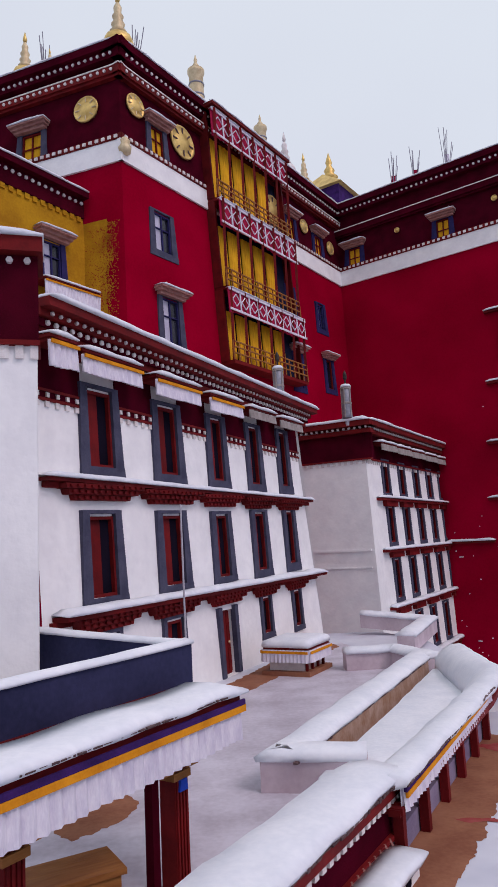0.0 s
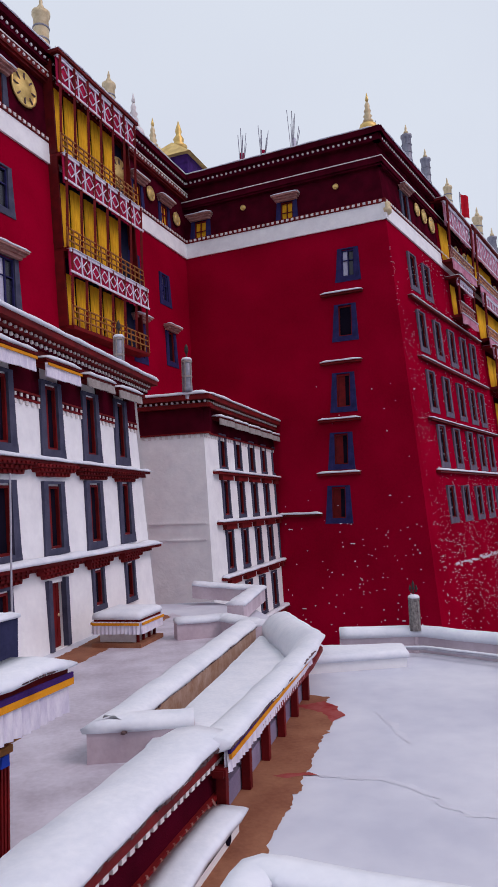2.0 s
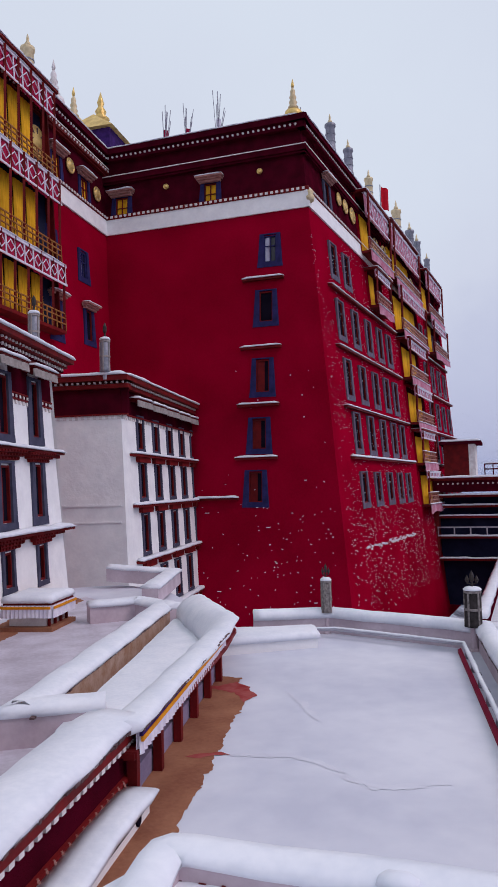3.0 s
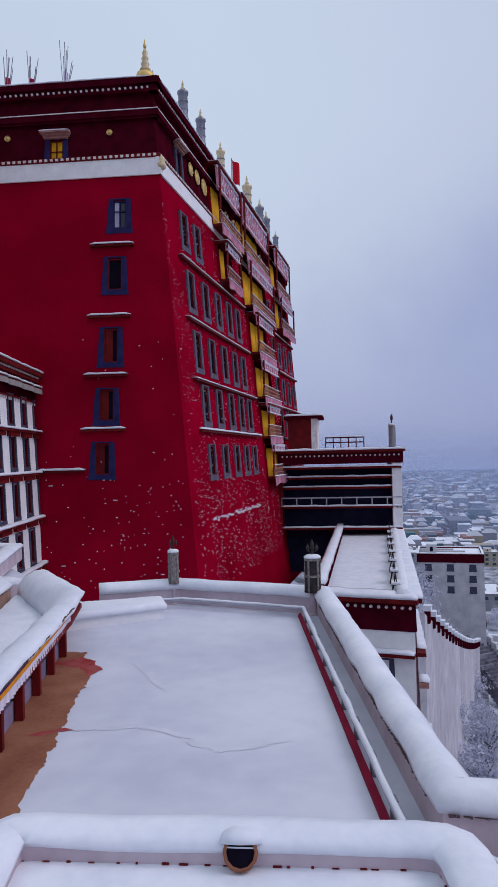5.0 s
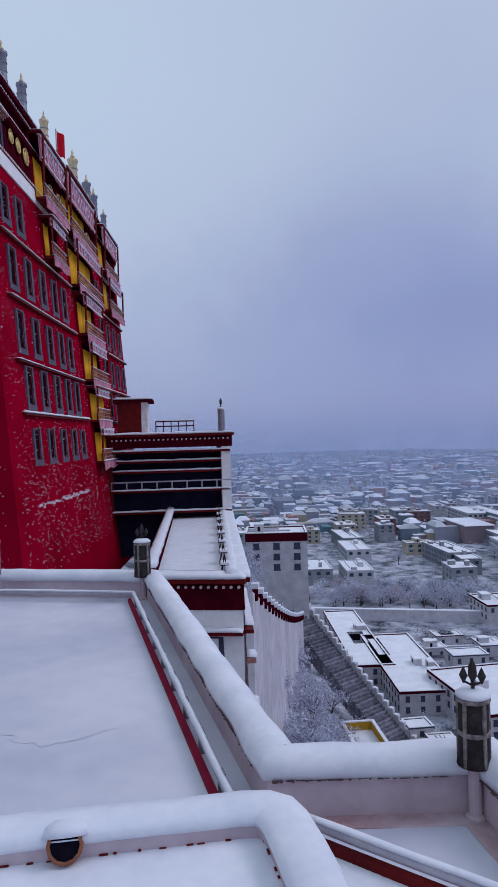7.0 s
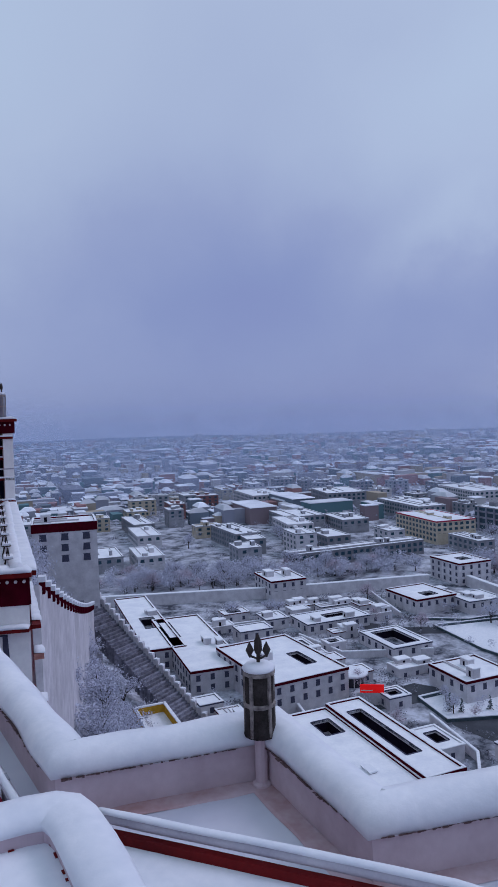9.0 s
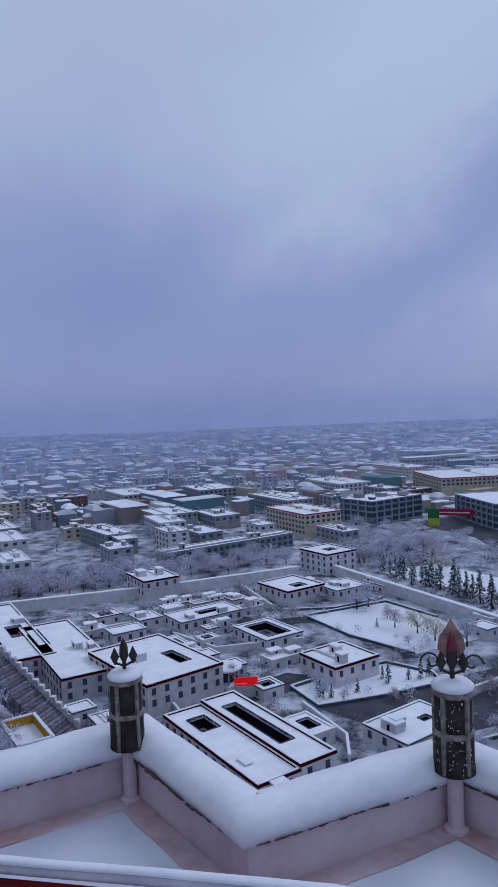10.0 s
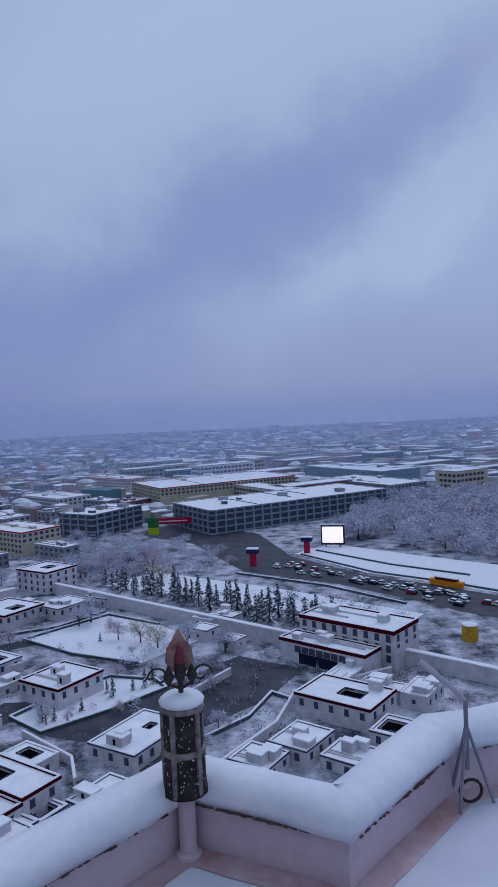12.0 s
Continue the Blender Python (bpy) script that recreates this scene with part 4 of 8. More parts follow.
def lantern_banner(p, h, material=GREYMETAL, spikes=3):
    """A hooped cylinder under a snow cap with a leaf-like trident, on a short stem."""
    t = thing("banner_post", "dark hooped cylinder banner with a metal trident, capped with snow", "roof ornament", Matrix.Translation(p), "parapet banners")
    r = h * (0.17 if material is DARKMETAL else 0.115)
    b = B()
    if material is DARKMETAL:
        lathe(b, ((r * 0.62, -0.49), (r * 0.6, -0.46), (r * 0.4, -0.44), (r * 0.4, 0.0), (r * 0.3, 0.05 * h)), 12)
    else:
        lathe(b, ((r * 0.45, -0.12 * h), (r * 0.5, 0), (r * 0.3, 0.05 * h)), 10)
    part("stem", b, PLASTER if material is DARKMETAL else PIPE, t)
    b = B()
    lathe(b, ((r * 1.05, 0.05 * h), (r * 0.98, 0.12 * h), (r * 0.9, 0.4 * h), (r * 0.9, 0.74 * h), (r * 0.6, 0.76 * h)), 14)
    part("cloth_drum", b, YAKHAIR if material is DARKMETAL else material, t, smooth=True)
    for zz in (0.36, 0.7):
        b = B()
        lathe(b, ((r * 0.92, zz * h), (r * 1.02, zz * h + 0.01), (r * 1.02, zz * h + 0.04 * h), (r * 0.92, zz * h + 0.05 * h)), 14)
        part("hoop", b, TARNISH if material is DARKMETAL else BEIGE, t)
    for k in range(5):
        a = 2 * math.pi * k / 5 + 0.4
        b = B()
        c, s = math.cos(a), math.sin(a)
        d = r * 0.1
        vs = [(r * 1.03 * c - d * s, r * 1.03 * s + d * c), (r * 1.03 * c + d * s, r * 1.03 * s - d * c), (r * 0.85 * c + d * s, r * 0.85 * s - d * c), (r * 0.85 * c - d * s, r * 0.85 * s + d * c)]
        slab(b, vs, 0.06 * h, 0.72 * h)
        part("strap", b, TARNISH if material is DARKMETAL else BEIGE, t)
    b = B()
    lathe(b, ((r * 1.02, 0.755 * h), (r * 1.05, 0.78 * h), (r * 0.8, 0.815 * h), (r * 0.3, 0.83 * h)), 14)
    part("snow_cap", b, SNOW, t, smooth=True)
    b = B()
    bar(b, (0, 0, 0.8 * h), (0, 0, 0.92 * h), 0.02 * h)
    for dx, hh in ((0, 1.14), (-0.09, 1.05), (0.09, 1.05))[:spikes]:
        lathe(b, ((0.008 * h, 0.88 * h), (0.045 * h, 0.96 * h), (0.04 * h, (hh - 0.08) * h), (0.004 * h, hh * h)), 8, dx * h)
        if dx:
            bar(b, (0, 0, 0.86 * h), (dx * h, 0, 0.9 * h), 0.012 * h)
            bar(b, (dx * h, 0, 0.9 * h), (dx * h * 0.6, 0, 0.96 * h), 0.012 * h)
    part("trident", b, DARKMETAL, t)
    return t


lantern_banner(W2.p(-0.1, 9.45, -0.5), 2.2, GREYMETAL, 1)
lantern_banner(W1.p(14.4, 9.2, -0.3), 1.9, GREYMETAL, 1)

# ---- the ochre house between hall and palace ----
YP = Vector((-7.16, 31.95))
YD = Vector((0.575, 0.818))
YF = Face(YP - YD * 11, YP, 17.8, 0.05)
ochre = thing("ochre_house", "ochre limewashed house wall under a dark dotted cornice", "building")
b = B()
yw = (9.0, 15.95, 1.0, 1.75)
wall(b, YF, lambda z: -6.0, lambda z: 11.0, 4.0, 19.6, [hole(yw)])
part("wall", b, OCHRE, ochre)
b = B()
tape(b, YF, -6, 11.0, 19.6, 20.5, -0.2, 0.1)
tape(b, YF, -6, 11.0, 20.5, 20.8, -0.4, 0.5)
part("cornice", b, MAROON, ochre)
b = B()
dots(b, YF, -6, 11.0, 20.3, 0.12, 0.09, 0.35)
stuff(part("cornice_dots", b, OFFWHITE, ochre))
b = B()
snowcap(b, YF, -6, 11.0, 20.804, -0.6, 0.52, 0.15, 2.0)
part("snow", b, SNOW, ochre, smooth=True)
b = B()
k = 40
for i in range(k):
    tape(b, YF, -6 + i * 17 / k, -6 + (i + 0.55) * 17 / k, 19.35, 19.6, -0.02, 0.08)
stuff(part("dentils", b, OCHRE, ochre))
window(ochre, YF, *yw, INDIGO, "pale", 0.25, 0.6, 0.1)
awning(YF, 9.6, 15.6, 3.4, 0.8, ochre, True, 0.8)
# the ragged ochre wash on the neighbouring palace wall
b = B()
rng = random.Random(4)
lfu = LF.length
for i in range(46):
    z = 12.0 + i * 0.16
    quad(b, LF.p(lfu - 2.3, z, 0.02), LF.p(lfu - 0.75 + 0.35 * noise.noise(Vector((z * 1.3, 3, 0))) + 0.12 * (z < 15), z, 0.02),
         LF.p(lfu - 0.75 + 0.35 * noise.noise(Vector((z * 1.3 + 0.208, 3, 0))) + 0.12 * (z < 15), z + 0.16, 0.02), LF.p(lfu - 2.3, z + 0.16, 0.02))
for k in range(1900):
    z = rng.uniform(11.6, 19.2)
    u = lfu - 0.75 + 0.35 * noise.noise(Vector((z * 1.3, 3, 0))) + rng.expovariate(4.0) - 0.05
    if u > lfu - 0.06:
        continue
    w, h = rng.uniform(0.01, 0.035), rng.uniform(0.012, 0.045)
    quad(b, LF.p(u - w, z, 0.024), LF.p(u + w * 0.6, z - h * 0.4, 0.024), LF.p(u + w, z + h * 0.5, 0.024), LF.p(u - w * 0.4, z + h, 0.024))
part("ochre_wash", b, OCHRE, ochre, "ragged ochre limewash")
b = B()
for k in range(1300):
    z = rng.uniform(11.6, 19.0)
    u = lfu - 0.8 + 0.35 * noise.noise(Vector((z * 1.3, 3, 0))) - rng.expovariate(2.6)
    if u < lfu - 2.2:
        continue
    w, h = rng.uniform(0.008, 0.028), rng.uniform(0.012, 0.04)
    quad(b, LF.p(u - w, z, 0.028), LF.p(u + w * 0.6, z - h * 0.4, 0.028), LF.p(u + w, z + h * 0.5, 0.028), LF.p(u - w * 0.4, z + h, 0.028))
stuff(part("bare_flecks", b, RED, ochre, "crimson flecks showing through the wash"))

# ---- near white corner wall with frieze ----
NW = Face((-9.39, 8.86), (-3.15, 10.6), 3.0, 0.03)
corner = thing("white_corner_house", "rough whitewashed corner wall with a dark frieze and snowy roof edge", "building")
b = B()
tape(b, NW, 0, NW.length, -0.5, 7.05, -0.7, 0.0)
part("wall", b, WHITE, corner)
b = B()
tape(b, NW, 0, NW.length + 0.02, 7.05, 8.5, -0.8, 0.04)
part("frieze", b, MAROON, corner)
b = B()
tape(b, NW, 0, NW.length + 0.1, 8.5, 8.75, -0.9, 0.25)
tape(b, NW, 0, NW.length + 0.05, 7.01, 7.09, -0.8, 0.1)
part("cornice", b, REDWOOD, corner)
b = B()
dots(b, NW, 0, NW.length, 8.4, 0.06, 0.055, 0.26)
for i in range(30):
    tape(b, NW, i * 0.22, i * 0.22 + 0.12, 6.8, 7.01, -0.02, 0.05)
stuff(part("cornice_dots", b, OFFWHITE, corner))
b = B()
snowcap(b, NW, 0, NW.length + 0.12, 8.754, -0.9, 0.28, 0.16, 1.0)
part("snow", b, SNOW, corner, smooth=True)

# ---- terrace floors and parapets ----
b = B()
b.faces.new([b.verts.new((x, y, 0.0)) for x, y in ((-14, 2), (-1, -3), (4.5, -7.0), (9.0, -6.0), (7.2, -2.9), (7.1, -2.1), (6.0, -0.9), (6.8, 0.2), (5.48, 1.7), (6.6, 3.2), (5.15, 4.7), (10.4, 13.4), (8.3, 16.6), (6.3, 17.3), (6.2, 26.0), (5.0, 29.0), (-12, 30))])
tagged(obj("floor", b, FLOORSNOW), "snow-covered flat terrace floor", "floor", kind="structure")


def ground_patch(name, pts, z, material, label, cat):
    b = B()
    fine = []
    v = [Vector(p) for p in pts]
    for i, p in enumerate(v):
        q = v[(i + 1) % len(v)]
        k = max(1, int((q - p).length / 0.07))
        fine += [p.lerp(q, j / k) for j in range(k)]
    b.faces.new([b.verts.new((p.x + 0.07 * noise.noise(Vector((p.x * 3, p.y * 3, 4))) + 0.07 * noise.noise(Vector((p.x * 11, p.y * 11, 6))), p.y + 0.07 * noise.noise(Vector((p.x * 3, p.y * 3, 9))) + 0.07 * noise.noise(Vector((p.x * 11, p.y * 11, 1))), z)) for p in fine])
    return tagged(obj(name, b, material), label, cat, kind="structure")


ground_patch("floor_slush", ((-3.2, 13.2), (-0.6, 18.6), (2.6, 25.5), (3.2, 26.5), (4.4, 20.6), (0.0, 11.5), (1.2, 10.9), (0.6, 8.5), (-1.6, 5.5), (-4, 8)), 0.004, SLUSH, "thin wet grey slush on the inner terrace", "floor")
ground_patch("floor_wet_strip", ((0.5, 6.6), (0.8, 7.4), (1.1, 8.3), (2.2, 10.5), (3.4, 12.7), (4.2, 14.0), (4.65, 13.6), (4.35, 12.6), (4.2, 12.0), (3.7, 11.2), (2.8, 9.5), (1.9, 7.9), (1.6, 7.2), (1.4, 6.6)), 0.006, EARTH, "thawed strip of wet brown clay floor", "floor")
ground_patch("floor_thawed_patch", ((-2.95, 10.9), (-2.1, 11.6), (-1.85, 11.3), (-1.9, 10.7), (-2.5, 9.9), (-2.9, 10.2)), 0.006, EARTH, "thawed brown clay patch", "floor")
ground_patch("floor_hall_foot", ((-0.8, 18.0), (0.0, 19.2), (3.0, 25.5), (2.6, 27.5), (1.4, 25.0), (-0.9, 19.5)), 0.007, EARTH, "wet brown clay along the foot of the hall", "floor")

CRIMSON = mat("washed_out_red_pigment", (0.28, 0.015, 0.018), (0.38, 0.09, 0.08), 2.2, 0.7, 0.3, 12.0)
DAMP = mat("damp_grey_snow", (0.56, 0.56, 0.64), (0.66, 0.665, 0.735), 1.2, 0.5, 0.2, 5.0)
ground_patch("floor_red_splash", ((3.85, 13.2), (4.5, 13.3), (4.62, 12.9), (4.5, 12.3), (4.15, 12.0), (4.2, 12.6)), 0.009, CRIMSON, "red pigment washed into the wet floor", "floor")
ground_patch("floor_red_mark", ((2.55, 10.0), (3.05, 9.93), (3.2, 9.8), (2.75, 9.83)), 0.009, CRIMSON, "red pigment washed into the wet floor", "floor")
for pts in (((2.95, 9.95), (3.6, 9.65), (4.05, 9.42), (4.4, 8.72), (4.35, 8.55), (3.95, 9.28), (3.4, 9.62)), ((4.35, 8.6), (4.5, 8.1), (5.4, 7.85), (5.4, 7.68), (4.45, 7.92), (4.25, 8.4)), ((5.1, 12.4), (5.2, 11.6), (5.0, 10.6), (4.9, 10.7), (5.05, 11.6))):
    ground_patch("floor_melt_line", pts, 0.005, DAMP, "shallow melt line in the terrace snow", "floor")

WALL_PROFILE = ((0.0, -0.02), (0.0, 0.42), (-0.34, 0.42), (-0.34, -14.0))
CAP = ((0.05, 0.40), (0.07, 0.50), (0.0, 0.60), (-0.16, 0.65), (-0.33, 0.60), (-0.41, 0.50), (-0.38, 0.40))


def edge_flecks(b, p0, p1, z, out, high=0.013, seed=1):
    """Broken dark crumbs of wet earth along the lower edge of lying snow."""
    rng = random.Random(seed)
    L = math.dist(p0, p1)
    d = 0.04
    while d < L - 0.15:
        e = d + rng.uniform(0.02, 0.13)
        n, m, o, h = d / L, e / L, out - rng.uniform(0.0, 0.02), rng.uniform(0.004, high)
        sweep(b, ((p0[0] + (p1[0] - p0[0]) * n, p0[1] + (p1[1] - p0[1]) * n, z), (p0[0] + (p1[0] - p0[0]) * m, p0[1] + (p1[1] - p0[1]) * m, z)), ((out - 0.08, -h), (o, -h), (o + 0.006, h * 0.4), (out - 0.08, h)), 0.06, 0.006, seed=d)
        d = e + rng.uniform(0.003, 0.05)


def rounded(path, r=0.14):
    """A plan line whose corners are eased by short curves."""
    pts = [Vector(p) for p in path]
    out = [pts[0]]
    for a, p, c in zip(pts, pts[1:], pts[2:]):
        k0, k1 = min(0.45, r / (p - a).length), min(0.45, r / (c - p).length)
        s0, s1 = p.lerp(a, k0), p.lerp(c, k1)
        out += [s0.lerp(p, q).lerp(p.lerp(s1, q), q) for q in (0.0, 0.33, 0.67, 1.0)]
    return out + [pts[-1]]


def parapet(name, path, label, wallp=WALL_PROFILE, cap=CAP, material=PLASTER, wob=0.035, ease=0.0):
    t = thing(name, label, "parapet", kind="structure")
    b = B()
    if ease:
        path = rounded(path, ease)
    sweep(b, path, wallp, 1.0)
    part("masonry", b, material, t)
    b = B()
    sweep(b, path, cap, 0.22, wob, seed=path[0][0])
    part("snow_cap", b, SNOW, t, "thick rounded snow cap", True)
    return t


parapet("parapet_terrace", ((6.3, 17.2, 0), (8.25, 16.55, 0), (10.3, 13.4, 0), (5.05, 4.72, 0), (6.52, 3.23, 0), (5.38, 1.72, 0), (6.7, 0.21, 0), (5.93, -0.95, 0), (7.05, -2.2, 0), (7.13, -2.95, 0), (9.1, -6.0, 0)),
        "plastered zigzag parapet under thick rounded snow")
zig = ((10.3, 13.4), (5.05, 4.72), (6.52, 3.23), (5.38, 1.72), (6.7, 0.21), (5.93, -0.95), (7.05, -2.2), (7.13, -2.95))
damp = thing("damp_edge", "reddish damp stain and grime line along the parapet", "stain", kind="structure")
b = B()
sweep(b, [(x, y, 0.003) for x, y in zig[1:]], ((0.0, 0.0), (0.0, 0.006), (0.2, 0.005), (0.23, 0.0)), 0.12, 0.03)
part("floor_stain", b, STAIN, damp)
b = B()
rng = random.Random(8)
for (x0, y0), (x1, y1) in zip(zig, zig[1:]):
    L = math.hypot(x1 - x0, y1 - y0)
    d = 0.05
    while d < L - 0.3:
        e = min(L - 0.05, d + rng.uniform(0.012, 0.07))
        n, m = d / L, e / L
        o, h = rng.uniform(0.05, 0.075), rng.uniform(0.001, 0.009)
        sweep(b, ((x0 + (x1 - x0) * n, y0 + (y1 - y0) * n, 0.402), (x0 + (x1 - x0) * m, y0 + (y1 - y0) * m, 0.402)), ((0.0, -h), (o, -h), (o + 0.006, h * 0.4), (0.0, h)), 0.03, 0.008, seed=d)
        d = e + rng.choice((0.001, 0.004, 0.01, 0.05)) * rng.random()
part("grime_line", b, GRIME, damp)
low_bench = thing("low_plinth", "low white masonry plinth under thick snow", "plinth")
b = B()
slab(b, ((4.9, 15.5), (7.2, 15.3), (7.5, 16.1), (5.4, 16.8)), 0.0, 0.22)
part("masonry", b, WHITE, low_bench)
b = B()
slab(b, ((4.85, 15.45), (7.25, 15.25), (7.55, 16.15), (5.4, 16.85)), 0.22, 0.38, 0.1, 0.03, 0.2)
part("snow", b, SNOW, low_bench, smooth=True)
# low kerb, red edging and conduit inside the parapet
kerb = thing("conduit_edging", "grey conduit with brackets over a red-painted edging strip", "pipe", kind="structure")
b = B()
sweep(b, ((10.0, 13.35, 0), (4.9, 4.9, 0)), ((0.24, 0.0), (0.24, 0.06), (0.17, 0.1), (0.17, 0.0)), 1.0)
part("red_edging", b, mat("crimson_edging_paint", (0.3, 0.012, 0.04), (0.2, 0.01, 0.03), 2.0, 0.7, 0.2), kerb)
b = B()
sweep(b, ((6.4, 16.9, 0), (8.15, 16.2, 0), (10.0, 13.35, 0), (4.9, 4.9, 0)), [(0.12 + 0.045 * math.cos(a * math.pi / 3), 0.2 + 0.045 * math.sin(a * math.pi / 3)) for a in range(6)], 0.5, 0.01)
part("conduit", b, PIPE, kerb, smooth=True)
b = B()
sweep(b, ((6.4, 16.9, 0), (8.15, 16.2, 0), (10.0, 13.35, 0), (4.9, 4.9, 0)), ((0.165, 0.23), (0.15, 0.265), (0.1, 0.27), (0.07, 0.235)), 0.14, 0.018)
part("snow", b, SNOW, kerb, smooth=True)
for k in range(9):
    q = Vector((10.0, 13.35)).lerp(Vector((4.9, 4.9)), (k + 0.5) / 9)
    b = B()
    box(b, -0.03, 0.03, -0.09, 0.06, 0.0, 0.26)
    part("bracket", b, GREYMETAL, kerb, at=Matrix.Translation((q.x - 0.09, q.y + 0.05, 0)) @ pose(0, 0, 0, 0, 0, -31))

# ---- the nearest raised roof with the drain ----
NEAR = ((-1.2, 1.6), (-0.2, 3.75), (0.95, 4.4), (3.12, 2.72), (2.45, 1.5), (1.2, -1.6), (-1.0, -1.4))
b = B()
slab(b, NEAR, -0.5, 1.56)
tagged(obj("near_roof", b, SNOW), "raised flat roof deep in snow", "roof", kind="structure")
near_par = parapet("parapet_near", ((0.3, 3.3, 1.3), (0.92, 4.42, 1.3), (3.14, 2.74, 1.3), (1.9, 0.9, 1.3), (1.0, -1.6, 1.3)), "low parapet of the near roof rounded by snow",
        ((0.22, 0.0), (0.22, 0.36), (0.0, 0.36), (0.0, -1.8)), ((0.24, 0.34), (0.25, 0.38), (0.2, 0.42), (0.1, 0.44), (0.0, 0.42), (-0.035, 0.37), (-0.03, 0.33)), PLASTER, 0.02, 0.3)
b = B()
for p0, p1 in (((0.92, 4.42), (3.14, 2.74)), ((3.14, 2.74), (1.9, 0.9))):
    d = 0.25
    L = math.dist(p0, p1)
    while d < L - 0.3:
        e = d + rng.uniform(0.01, 0.05)
        q0, q1 = (p0[0] + (p1[0] - p0[0]) * d / L, p0[1] + (p1[1] - p0[1]) * d / L, 1.3), (p0[0] + (p1[0] - p0[0]) * e / L, p0[1] + (p1[1] - p0[1]) * e / L, 1.3)
        h = rng.uniform(0.002, 0.009)
        sweep(b, (q0, q1), ((0.215, 0.262), (0.232, 0.262), (0.232, 0.262 + h), (0.215, 0.262 + h)), 0.05)
        d = e + rng.uniform(0.01, 0.14)
part("paint_fleck", b, REDWOOD, near_par, "flecks of dark red paint")
dm = Matrix.Translation((1.97, 3.31, 1.655)) @ pose(0, 0, 0, 0, 0, -36.8) @ pose(0, 0, 0, -22) @ Matrix.Scale(1.3, 4)
b = B()
bm_n = 12
lathe(b, ((0.074, -0.06), (0.074, 0.02), (0.06, 0.022), (0.06, -0.05)), bm_n)
dr_ob = thing("drain_spout", "round brown clay drain pipe through the near parapet", "drain", dm)
part("pipe_ring", b, EARTH, dr_ob, smooth=True, at=pose(0, 0, 0, 90))
# flat near-black disc in the mouth paints the shade of the bore
b = B()
lathe(b, ((0.001, 0.0), (0.062, 0.0), (0.062, 0.008), (0.001, 0.008)), bm_n)
part("dark_bore", b, INK, dr_ob, at=pose(0, 0, 0, 90))
b = B()
lathe(b, ((0.001, 0.03), (0.05, 0.026), (0.085, 0.005), (0.1, -0.03)), 12)
part("snow", b, SNOW, dr_ob, smooth=True, at=pose(0, 0.03, 0.062))

# ---- the lower roof edge with red fascia and conduit ----
b = B()
slab(b, ((3.0, 3.0), (4.17, 3.5), (4.42, 0.9), (4.2, -2.0), (1.5, -1.8), (2.4, 1.0)), -0.5, 0.64)
low_roof = tagged(obj("lower_roof", b, SNOW), "low snow-covered roof beside the near parapet", "roof", kind="structure")
fas = thing("roof_edge_conduit", "grey conduit and red fascia along the low roof edge", "pipe", kind="structure")
b = B()
sweep(b, ((4.17, 3.5, 0.55), (4.42, 0.9, 0.55), (4.2, -2.0, 0.55)), ((-0.02, -0.3), (-0.02, 0.16), (0.04, 0.16), (0.04, -0.3)), 1.0)
part("red_fascia", b, REDWOOD, fas)
b = B()
sweep(b, ((4.17, 3.5, 0.8), (4.42, 0.9, 0.8), (4.2, -2.0, 0.8)), [(-0.05 + 0.045 * math.cos(a * math.pi / 4), -0.03 + 0.045 * math.sin(a * math.pi / 4)) for a in range(8)], 0.4, 0.008)
part("conduit", b, PIPE, fas, smooth=True)
b = B()
sweep(b, ((4.17, 3.5, 0.8), (4.42, 0.9, 0.8), (4.2, -2.0, 0.8)), ((-0.09, 0.0), (-0.07, 0.03), (-0.03, 0.035), (-0.005, 0.01)), 0.12, 0.012)
part("snow", b, SNOW, fas, smooth=True)

for p, h, turn in (((8.1, 16.6, 0.49), 1.15, -25), ((10.2, 13.4, 0.49), 1.15, -37), ((6.4, 3.2, 0.49), 0.95, -64), ((6.56, 0.21, 0.49), 1.02, -88)):
    bp_ = lantern_banner(p, h, DARKMETAL)
    bp_.matrix_basis = Matrix.Translation(p) @ pose(0, 0, 0, 0, 0, turn)
    if turn == -25:
        bp_.matrix_basis = bp_.matrix_basis @ Matrix.Diagonal((0.72, 0.72, 1, 1))
        for o in bp_.children:
            if o.name.startswith("cloth_drum"):
                o.data.materials[0] = TARNISH
# flame-shaped brass plate behind the last trident
b = B()
pts = [(0.0, 0.99), (0.07, 1.01), (0.115, 1.09), (0.1, 1.19), (0.05, 1.26), (0.0, 1.35), (-0.05, 1.26), (-0.1, 1.19), (-0.115, 1.09), (-0.07, 1.01)]
f0, f1 = [b.verts.new((x, 0.03, z)) for x, z in pts], [b.verts.new((x, 0.05, z)) for x, z in pts]
b.faces.new(f0)
b.faces.new(f1[::-1])
for k in range(len(pts)):
    b.faces.new((f0[k], f1[k], f1[(k + 1) % len(pts)], f0[(k + 1) % len(pts)]))
part("flame_plate", b, mat("tarnished_brass", (0.42, 0.27, 0.22), (0.24, 0.13, 0.12), 9.0, 0.5, 0.3, metal=0.3), bp_, "flame-shaped tarnished brass plate")
b = B()
lathe(b, ((0.006, 0.98), (0.035, 1.05), (0.042, 1.12), (0.026, 1.18), (0.004, 1.25)), 10)
part("jewel", b, mat("dark_red_enamel", (0.16, 0.01, 0.02), None, 5.0, 0.35, 0.0, spec=0.5), bp_, "dark red enamel jewel", True)
b = B()
rng = random.Random(5)
